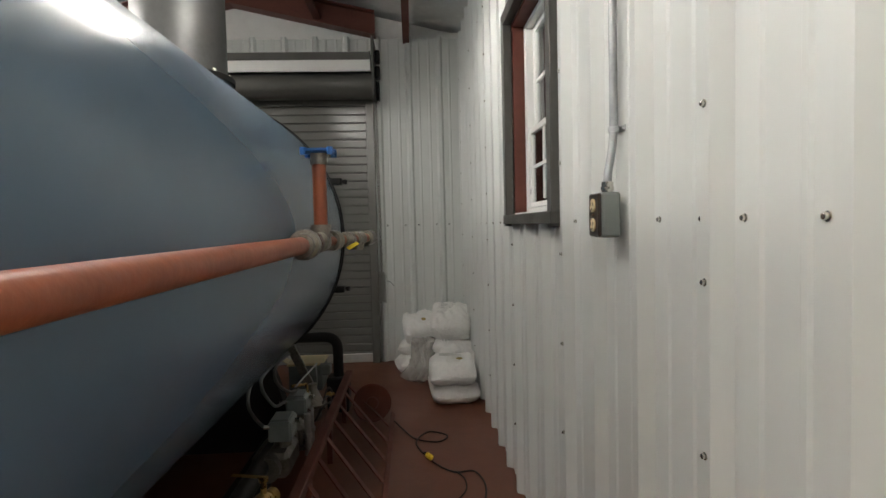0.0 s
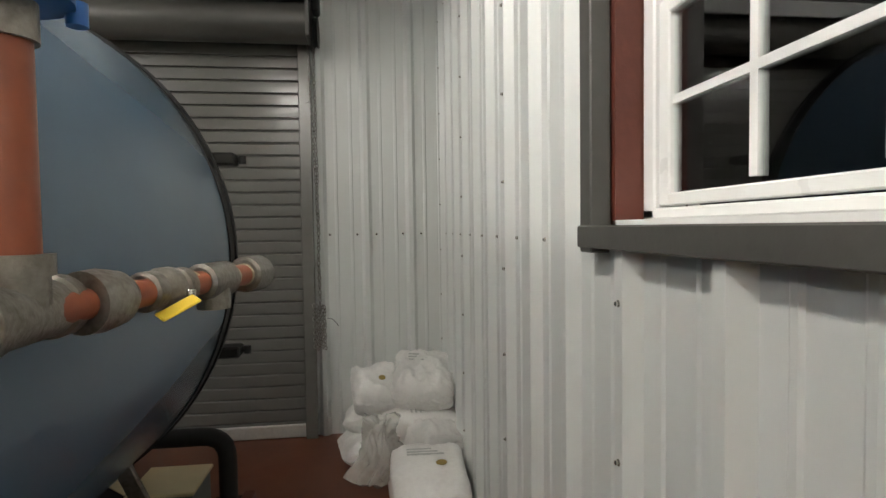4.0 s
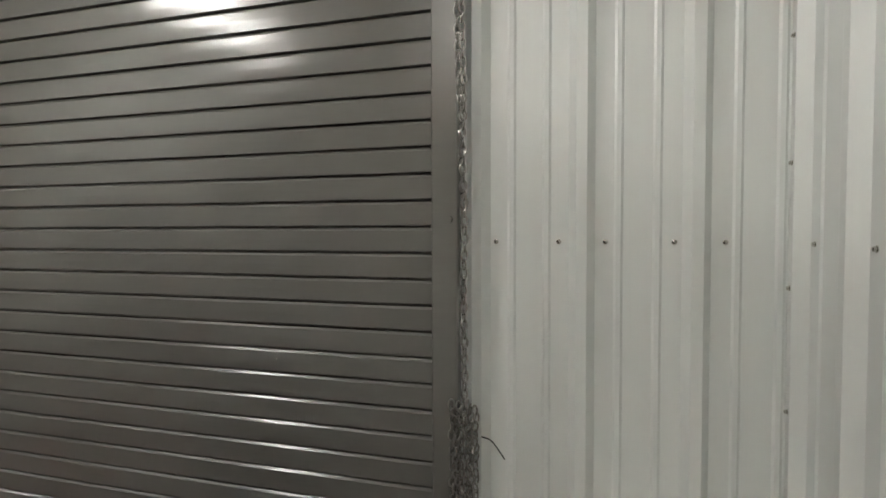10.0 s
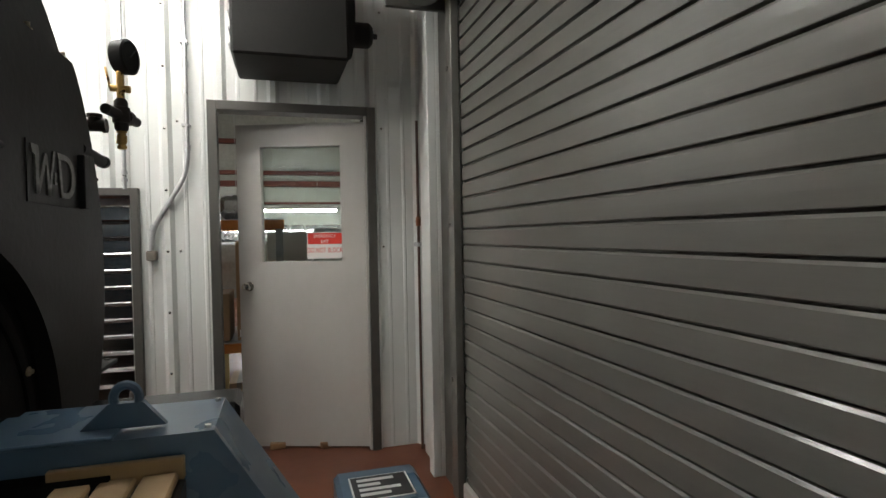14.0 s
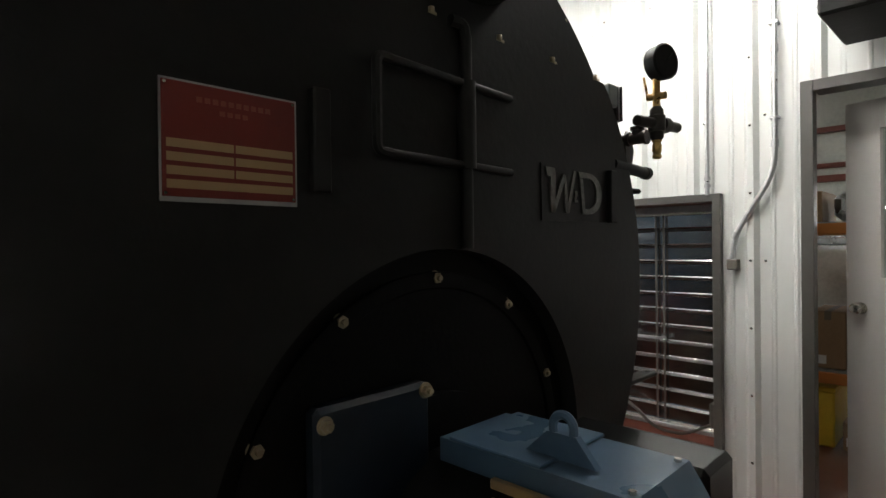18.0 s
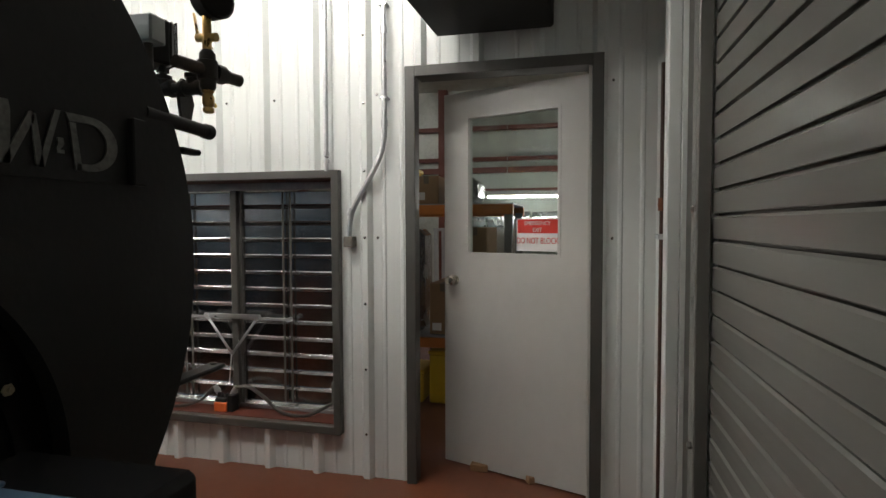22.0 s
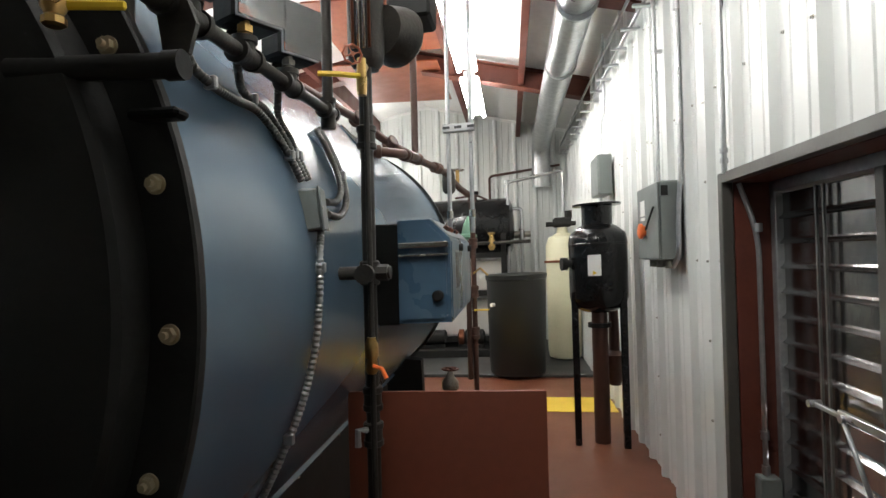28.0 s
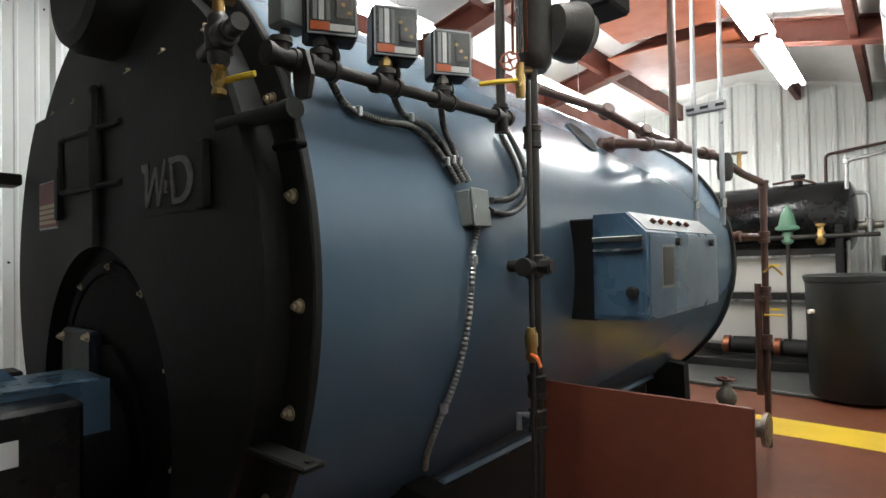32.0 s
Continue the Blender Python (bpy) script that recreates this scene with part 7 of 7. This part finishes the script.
# feedwater tank on its stand
fx, fy = -1.85, -1.45
fw = thing("feedwater_tank", "gloss black horizontal feedwater tank on a steel stand", "tank", at=(fx, fy, PADZ))
part("shell", Shape().lathe((fx - 0.95, fy, 1.72), (1, 0, 0), [(0, 0.10), (0.02, 0.30), (0.06, 0.38), (0.12, 0.40), (1.78, 0.40), (1.84, 0.38), (1.88, 0.30), (1.90, 0.10)], 40), M_BLACKGLOSS, fw)
for x in (fx - 0.80, fx + 0.80):
    for y in (fy - 0.36, fy + 0.36):
        part("leg", Shape().box((x - 0.035, y - 0.035, PADZ), (x + 0.035, y + 0.035, 1.62), ch=0.004), M_BLACK, fw)
for z in (0.20, 0.80, 1.30):
    part("shelf_beam", Shape().box((fx - 0.83, fy + 0.33, z), (fx + 0.83, fy + 0.40, z + 0.07), ch=0.004), M_BLACK, fw)
    part("shelf_beam", Shape().box((fx - 0.83, fy - 0.40, z), (fx + 0.83, fy - 0.33, z + 0.07), ch=0.004), M_BLACK, fw)
part("skid", Shape().box((fx - 0.9, fy - 0.45, PADZ), (fx + 0.9, fy + 0.60, 0.13), ch=0.006), M_BLACK, fw)
for z, h in ((0.27, 0.45), (0.87, 0.40)):
    part("tray", Shape().box((fx - 0.78, fy - 0.30, z), (fx + 0.60, fy + 0.28, z + h), ch=0.01), M_DOOR, fw, "pale grey sheet panel")
part("nozzle", Shape().cyl((fx - 0.4, fy, 2.08), (fx - 0.4, fy, 2.24), 0.045, n=16).cyl((fx - 0.4, fy, 2.20), (fx - 0.4, fy, 2.24), 0.07, n=16), M_BLACK, fw)
part("end_valve", Shape().lathe((fx - 0.95, fy + 0.05, 1.60), (-1, 0, 0), [(0, 0.05), (0.06, 0.05), (0.06, 0.08), (0.12, 0.08), (0.14, 0.04), (0.22, 0.04)], 18), M_CASTIRON, fw)
for x, z in ((fx - 0.2, 1.33), (fx - 0.2, 0.83)):
    part("tag", Shape().box((x - 0.06, fy + 0.402, z - 0.16), (x + 0.06, fy + 0.41, z - 0.135)), M_YELPLASTIC, fw, "yellow tag")
for k in range(2):
    x = fx - 0.35 + 0.5 * k
    pm = thing("feed_pump", "small feed pump with motor on the tank skid", "pump", "feed pumps", at=(x, fy + 0.45, 0.13))
    part("motor", Shape().lathe((x - 0.18, fy + 0.46, 0.27), (1, 0, 0), [(0, 0.06), (0.02, 0.095), (0.24, 0.095), (0.26, 0.05)], 24), M_BLACK, pm)
    part("volute", Shape().lathe((x + 0.08, fy + 0.46, 0.26), (1, 0, 0), [(0, 0.06), (0.01, 0.11), (0.07, 0.11), (0.09, 0.05)], 24), M_COPPER, pm)
    part("base", Shape().box((x - 0.16, fy + 0.38, 0.13), (x + 0.16, fy + 0.54, 0.18)), M_BLACK, pm)
# green relief valve and brass regulator ahead of the tank
gv = thing("green_valve", "green bell-topped pressure regulator on piping", "valve", at=(-2.20, -0.95, 1.4))
part("bell", Shape().lathe((-2.20, -0.95, 1.56), (0, 0, 1), [(0, 0.05), (0.02, 0.115), (0.05, 0.115), (0.07, 0.085), (0.20, 0.06), (0.27, 0.02), (0.30, 0.012)], 28), M_GREEN, gv)
part("body", Shape().lathe((-2.20, -0.95, 1.42), (0, 0, 1), [(0, 0.03), (0.03, 0.06), (0.10, 0.06), (0.14, 0.045)], 20), M_GREEN, gv)
part("line", Shape().cyl((-3.0, -0.95, 1.49), (-1.6, -0.95, 1.49), 0.024, n=14), M_IRON, gv)
part("brass_valve", Shape().lathe((-2.50, -0.95, 1.40), (0, 0, 1), [(0, 0.025), (0.04, 0.05), (0.12, 0.045), (0.16, 0.03), (0.20, 0.03), (0.21, 0.05), (0.23, 0.05), (0.24, 0.02)], 18), M_BRASS, gv)
part("support", Shape().cyl((-2.20, -0.95, PADZ), (-2.20, -0.95, 1.42), 0.02, n=10), M_IRON, gv)

# piping at the back, brown risers and feed line over the shell
def pipe(pts, r, material, label, r_bend=0.06, fittings=(), name="pipe"):
    t = thing(name, label, "pipe", "plant piping", at=pts[0])
    part("run", Shape().tube(bend(*pts, r=r_bend), r, 14), material, t)
    for p, ax, rr, h in fittings:
        o = Vector(p) - Vector(ax).normalized() * h / 2
        part("fitting", Shape().lathe(o, ax, [(0, rr * 0.8), (0.004, rr), (h * 0.3, rr), (h * 0.34, rr * 0.88), (h * 0.66, rr * 0.88), (h * 0.7, rr), (h - 0.004, rr), (h, rr * 0.8)], 16), material, t)
    return t


p1 = pipe([(-1.97, 3.64, 1.86), (-2.10, 3.60, 1.88), (-2.20, 3.50, 1.88), (-2.22, 3.15, 1.92), (-2.16, 2.80, 1.975), (-2.29, 2.30, 1.95), (-2.37, 2.05, 1.86), (-2.445, 1.80, 1.815), (-2.445, 1.80, 1.55)], 0.024, M_BROWNPIPE, "brown feedwater line entering the boiler shell", 0.05, [((-2.08, 3.61, 1.877), (1, 0.3, 0), 0.036, 0.08), ((-2.205, 3.40, 1.89), (0.05, 1, -0.1), 0.036, 0.09), ((-2.16, 2.80, 1.975), (0.2, 1, 0), 0.040, 0.11), ((-2.25, 2.45, 1.96), (0.26, 1, 0), 0.038, 0.10), ((-2.445, 1.80, 1.80), (0, 0, 1), 0.036, 0.06)])
part("check_valve", Shape().lathe((-2.31, 2.24, 1.80), (0, 0, 1), [(0, 0.03), (0.02, 0.045), (0.08, 0.05), (0.14, 0.045), (0.18, 0.03)], 18), M_IRON, p1)
handwheel((-2.36, 2.08, 1.995), (0, 0, 1), 0.045, M_CASTIRON, p1)
part("valve_stem", Shape().cyl((-2.36, 2.08, 1.85), (-2.36, 2.08, 1.995), 0.014, n=10), M_BRASS, p1)
pipe([(-2.16, 2.80, 1.975), (-2.0, 2.90, 2.07), (-1.83, 3.05, 2.20), (-1.70, 3.6, 2.24)], 0.026, M_BROWNPIPE, "brown steam line climbing over the shell", 0.05, [((-2.02, 2.89, 2.06), (1, -0.6, -0.6), 0.038, 0.08), ((-1.85, 3.03, 2.19), (1, -0.8, -0.7), 0.038, 0.08)])
pipe([(-2.16, 2.80, 1.98), (-2.16, 2.80, 3.5)], 0.022, M_BROWNPIPE, "brown riser pipe to the roof")
p2 = pipe([(-2.445, 1.80, 1.56), (-2.445, 1.80, 0.0)], 0.021, M_BROWNPIPE, "brown drop pipe with valves beside the boiler", 0.05, [((-2.445, 1.80, 1.05), (0, 0, 1), 0.036, 0.10), ((-2.445, 1.80, 0.72), (0, 0, 1), 0.036, 0.10), ((-2.445, 1.80, 1.44), (0, 0, 1), 0.036, 0.08)])
part("second_drop", Shape().cyl((-2.40, 1.80, 0.35), (-2.40, 1.80, 1.12), 0.022, n=12), M_BROWNPIPE, p2)
part("lever", Shape().box((-2.56, 1.82, 0.90), (-2.44, 1.85, 0.912), ch=0.003), M_YELPLASTIC, p2)
part("lever", Shape().tube([(-2.445, 1.84, 1.20), (-2.50, 1.87, 1.24), (-2.56, 1.88, 1.18)], 0.009, 6), M_BRASS, p2)
pipe([(-2.15, 1.86, 1.46), (-2.445, 1.80, 1.44)], 0.024, M_BROWNPIPE, "brown branch pipe into the boiler's back end", 0.05, [((-2.27, 1.84, 1.45), (1, -0.2, 0), 0.038, 0.09)])
pipe([(-2.45, -2.18, 2.05), (-2.45, -2.18, 2.55), (-3.50, -2.13, 2.62)], 0.018, M_BROWNPIPE, "brown water line across the back wall")
pipe([(-2.72, -1.2, 1.0), (-2.72, -1.2, 2.30), (-3.42, -0.9, 2.36), (-3.42, -0.9, 1.82)], 0.020, M_GALV, "galvanised water line up and over to the softener", 0.05, [((-2.72, -1.2, 2.30), (0, 0, 1), 0.03, 0.06), ((-3.05, -1.06, 2.33), (1, -0.4, 0), 0.03, 0.06)])
pipe([(-2.90, -1.3, 0.9), (-2.90, -1.3, 1.95), (-2.60, -1.4, 1.97)], 0.022, M_GALV, "galvanised pipe beside the feedwater tank", 0.05)
pipe([(-2.0, -1.4, 2.15), (-2.3, -1.3, 2.17), (-2.45, -1.3, 2.10), (-2.45, -1.3, 2.0)], 0.014, M_BROWNPIPE, "thin brown vent line over the tank", 0.04)
# blowdown valve near the stripe
bdx, bdy = -2.28, 2.20
bdv = thing("blowdown_valve", "brown iron blowdown valve with red handwheel and pipe elbow", "valve", at=(bdx, bdy, 0))
part("riser", Shape().cyl((bdx, bdy, 0.0), (bdx, bdy, 0.20), 0.045, n=18), M_BROWNPIPE, bdv)
part("body", Shape().lathe((bdx, bdy, 0.19), (0, 0, 1), [(0, 0.07), (0.05, 0.085), (0.10, 0.07), (0.17, 0.05), (0.19, 0.062), (0.23, 0.062), (0.27, 0.03), (0.32, 0.018)], 24), M_CASTIRON, bdv)
handwheel((bdx, bdy, 0.515), (0, 0, 1), 0.055, M_REDSTEEL, bdv)
part("elbow", Shape().lathe((bdx + 0.05, bdy + 0.02, 0.235), (-1, 0.05, 0), [(0, 0.055), (0.265, 0.055), (0.265, 0.105), (0.29, 0.105), (0.29, 0.080), (0.296, 0.075), (0.296, 0.03)], 24), M_CASTIRON, bdv)

# big insulated elbow at the floor by the boiler front
fe = thing("duct_elbow", "pale taped duct elbow standing beside the boiler", "duct", at=(-2.56, 4.69, 0))
part("elbow", Shape().tube(bend((-2.67, 4.69, 0.0), (-2.67, 4.69, 0.575), (-2.46, 4.69, 0.575), r=0.12), 0.070, 24, True, 0.005, 0.03), M_TAPE, fe)
ds = thing("drain_stand", "round dark grey capped drain stand by the boiler front", "stand", at=(-2.50, 4.98, 0))
part("lid", Shape().lathe((-2.50, 4.98, 0.0), (0, 0, 1), [(0, 0.07), (0.66, 0.07), (0.67, 0.085), (0.70, 0.085), (0.71, 0.07)], 28), M_BLACK, ds)

Shape.lay = west
# ---- ducts under the roof ----
dt = thing("round_duct", "bare galvanised round duct under the roof", "duct", at=(-3.22, 0, 2.95))
part("duct", Shape().tube(bend((-3.22, -2.05, 2.30), (-3.22, -2.0, 2.92), (-3.22, 0.5, 2.98), (-3.22, 2.9, 3.02), (-2.3, 3.2, 3.02), (-1.3, 3.3, 3.02), r=0.25), 0.135, 24), M_GALV, dt)
for y in (-1.2, 0.0, 1.2, 2.4):
    part("band", Shape().cyl((-3.22, y, 2.975), (-3.22, y + 0.025, 2.975), 0.140, n=24), M_DULLGALV, dt)
    part("hanger", Shape().box((-3.225, y + 0.005, 3.05), (-3.215, y + 0.02, roof_z(-3.22) + 0.05)), M_GALV, dt)
bv2 = thing("brown_baffle", "brown painted plywood panels under the ridge", "ceiling panel", at=(-1.6, 0, 3.3))
part("panel", Shape().box((-2.05, -0.8, 3.36), (-0.95, 0.6, 3.375)), M_REDPIPE, bv2)
part("panel", Shape().box((-2.15, 0.9, 3.36), (-1.2, 2.0, 3.375)), M_REDPIPE, bv2)
for y in (-0.7, 1.9):
    part("hanger", Shape().cyl((-1.5, y, 3.375), (-1.5, y, RIDGE + 0.05), 0.008, n=6), M_GALV, bv2)

Shape.lay = None
# ---- store hall beyond the door and louvre ----
HX = -14.0
M_HALL = mat("foil_faced_liner", (0.48, 0.50, 0.45), 0.40, 0.2, (0.30, 0.32, 0.28), 2.5, 0.5, 14, 0.5, 9, 0.15)
sroom = thing("store_hall", "pale lined walls of the store hall beyond the door", "wall", kind="structure")
part("wall", Shape().box((HX - 0.1, -1.0, 0), (HX, 13.0, 4.6)), M_HALL, sroom)
part("wall", Shape().box((HX, 12.9, 0), (XL - 0.2, 13.0, 4.6)), M_HALL, sroom)
part("wall", Shape().box((HX, -1.1, 0), (XL - 0.2, -1.0, 4.6)), M_HALL, sroom)
solo("ceiling_store", Shape().box((HX - 0.1, -1.1, 4.6), (XL - 0.2, 13.0, 4.7)), M_HALL, "white-faced insulation over the store hall", "ceiling", kind="structure")
solo("floor_store", Shape().box((HX, -1.0, -0.12), (XL - 0.2, 12.9, 0.0)), M_FLOOR, "red oxide painted floor of the store hall", "floor", kind="structure")
for z, h in ((3.62, 0.10), (2.90, 0.09), (2.62, 0.13), (2.20, 0.05)):
    solo("girt", Shape().box((HX + 0.001, -1.0, z), (HX + 0.16, 12.9, z + h)), M_REDSTEEL, "dark red steel wall girt in the store hall", "beam", "wall girts", "structure")
for y in (-0.5, 3.2, 8.9):
    solo("hall_column", Shape().box((HX + 0.001, y, 0), (HX + 0.2, y + 0.2, 4.6)), M_REDSTEEL, "dark red steel column in the store hall", "column", "hall columns", "structure")


def store_light(x, y, z):
    t = thing("strip_light", "lit fluorescent strip light in the store hall", "ceiling light", "store strips", at=(x, y, z))
    part("housing", Shape().box((x - 0.08, y - 1.2, z + 0.02), (x + 0.08, y + 1.2, z + 0.09), ch=0.01), M_FIXT, t)
    for dx in (-0.04, 0.04):
        part("tube", Shape().cyl((x + dx, y - 1.18, z), (x + dx, y + 1.18, z), 0.022, n=10), M_TUBE2, t)
    for d in (-0.8, 0.8):
        part("hanger", Shape().cyl((x, y + d, z + 0.09), (x, y + d, 4.6), 0.005, n=6), M_GALV, t)


M_TUBE2 = glow("store_tube", (1.0, 0.97, 0.92), 45.0)
store_light(-12.0, 5.86, 1.96)
store_light(-12.0, 8.40, 1.96)
# next three strips are unseen helpers that brighten the hall and crates
store_light(-9.5, 10.8, 4.40)
store_light(-5.6, 10.9, 4.40)
store_light(-9.5, 1.2, 4.40)
rk = thing("pallet_rack", "orange and yellow pallet rack holding packed stock", "shelving", at=(-5.4, 5.3, 0))
for z in (0.46, 1.475):
    for x in (-5.00, -5.88):
        part("beam", Shape().box((x - 0.03, 4.5, z), (x + 0.03, 5.93, z + 0.075), ch=0.004), M_RACKORANGE, rk, "orange shelf beam")
    part("deck", Shape().box((-5.88, 4.5, z + 0.075), (-5.00, 5.93, z + 0.085)), M_DULLGALV, rk)
for y in (4.5, 5.89):
    for x in (-5.04, -5.84):
        part("upright", Shape().box((x - 0.03, y - 0.03, 0), (x + 0.03, y + 0.03, 1.50), ch=0.004), M_DULLGALV, rk)
rn = random.Random(11)


def carton(lo, hi, material):
    t = thing("carton", "closed carton with a tape strip on the store rack", "box", "rack stock", at=lo)
    part("box", Shape().box(lo, hi, ch=0.006), material, t)
    m = (lo[1] + hi[1]) / 2
    part("tape", Shape().box((lo[0], m - 0.02, hi[2]), (hi[0] + 0.001, m + 0.02, hi[2] + 0.001)).box((hi[0], m - 0.02, hi[2] - 0.06), (hi[0] + 0.001, m + 0.02, hi[2])), M_TAPE, t)
    part("label", Shape().box((hi[0], lo[1] + 0.02, lo[2] + 0.03), (hi[0] + 0.0012, m - 0.01, lo[2] + 0.09)), M_PAPER, t)


def case(lo, hi):
    t = thing("plastic_case", "yellow plastic case with a lid on the store rack", "case", "rack stock", at=lo)
    part("tub", Shape().box(lo, (hi[0], hi[1], hi[2] - 0.03), ch=0.012), M_YELPLASTIC, t)
    part("lid", Shape().box((lo[0] - 0.006, lo[1] - 0.006, hi[2] - 0.03), (hi[0] + 0.006, hi[1] + 0.006, hi[2]), ch=0.006), M_YELPLASTIC, t)


for z, top in ((0.0, 0.42), (0.547, 0.85), (1.562, 0.30)):
    y = 4.56
    while y < 5.62:
        w, h, d = rn.uniform(0.14, 0.27), rn.uniform(0.45, 1.0) * top, rn.uniform(0.3, 0.6)
        lo, hi = (-5.06 - d, y, z), (-5.06, y + w, z + h)
        pick = rn.random()
        if pick < 0.22:
            carton(lo, hi, rn.choice((M_CARDBOARD, M_PAPER)))
        elif pick < 0.55:
            solo("foil_package", Shape().box(lo, hi, ch=0.05), M_FOIL, "foil-wrapped package on the store rack", "package", "rack stock")
        else:
            case(lo, hi)
        y += w + rn.uniform(0.02, 0.06)
for x, y, w, d, h in ((-7.2, 5.75, 0.45, 0.5, 1.46), (-7.1, 6.28, 0.5, 0.5, 1.50), (-7.3, 6.85, 0.6, 0.5, 1.42)):
    solo("white_crate", Shape().box((x, y, 0), (x + d, y + w, h), ch=0.01), M_WHITEVINYL, "tall white boxed appliance in the store hall", "crate", "white crates")
for k in range(6):
    solo("foil_roll", Shape().cyl((-12.9 - 0.05 * (k % 2), 3.6 + k * 0.95, 1.50), (-12.9, 4.5 + k * 0.95, 1.52), 0.17, n=18), M_FOIL, "rolled foil insulation on the far rack", "roll", "foil rolls")
fr2 = thing("far_rack", "steel rack along the far wall of the store hall", "shelving", at=(-12.9, 6, 0))
part("deck", Shape().box((-13.3, 3.4, 1.27), (-12.5, 9.6, 1.33)), M_DULLGALV, fr2)
for y in (3.45, 6.5, 9.55):
    for x in (-13.25, -12.55):
        part("upright", Shape().box((x - 0.04, y - 0.04, 0), (x + 0.04, y + 0.04, 1.3)), M_DULLGALV, fr2)
for k in range(4):
    solo("offcut", Shape().box((-0.25, -0.05, 0), (0.25, 0.05, 0.04), pose(-4.20 + 0.06 * k, 5.85 + 0.16 * k, 0.0, 0, 0, 40 * k), 0.004), M_WOOD, "rough timber offcut on the floor", "timber", "offcuts")

# ---- screws in the cladding ----
sc = Shape().lathe((0, 0, 0), (0, 0, 1), [(0, 0.0072), (0.0015, 0.0072), (0.002, 0.0050), (0.007, 0.0048), (0.008, 0.0025)], 10)
screw_mesh = sc.mesh("screw", M_CHROME)
lap_screw_mesh = sc.mesh("screw", M_CHROME)
east = Matrix(((0, 0, -1, 0), (0, 1, 0, 0), (1, 0, 0, 0), (0, 0, 0, 1)))
west = Matrix(((0, 0, 1, 0), (0, 1, 0, 0), (-1, 0, 0, 0), (0, 0, 0, 1)))
north = Matrix(((1, 0, 0, 0), (0, 0, -1, 0), (0, 1, 0, 0), (0, 0, 0, 1)))


def in_hole(u, z, holes):
    return any(a - 0.07 < u < b + 0.07 and p - 0.07 < z < q + 0.07 for a, b, p, q in holes)


for k in range(21):
    for du in (-0.064, 0.064):
        u = 2.150 + (k - 4) * 0.3048 + du
        for z in (1.383, 2.9):
            if 1.0 < u < YE - 0.05 and not in_hole(u, z, [WIN]):
                share("screw", screw_mesh, Matrix.Translation((XR, u, z)) @ east, wall_right)
for j in range(6):
    u = 2.150 + j * 0.9144
    for i in range(9):
        z = 0.355 + i * 0.306
        if u < YE - 0.1 and not in_hole(u, z, [WIN]):
            share("screw", lap_screw_mesh, Matrix.Translation((XR - 0.032, u, z)) @ east, wall_right)
for x in (-0.138, 0.048, 0.179, 0.362, 0.490):
    share("screw", screw_mesh, Matrix.Translation((x, YE, 1.383)) @ north, wall_end)
for k in range(28):
    u = 5.265 + (k - 22) * 0.3048 + 0.064
    for z in (1.33, 2.1, 2.85):
        if YB + 0.5 < u < YE - 0.1 and not in_hole(u, z, [LOUV, DOOR]):
            share("screw", screw_mesh, Matrix.Translation((XL, u, z)) @ west, wall_left)
for j in range(7):
    u = 5.265 - j * 0.9144
    for i in range(9):
        z = 0.25 + i * 0.36
        if not in_hole(u, z, [LOUV, DOOR]):
            share("screw", screw_mesh, Matrix.Translation((XL + 0.032, u, z)) @ west, wall_left)
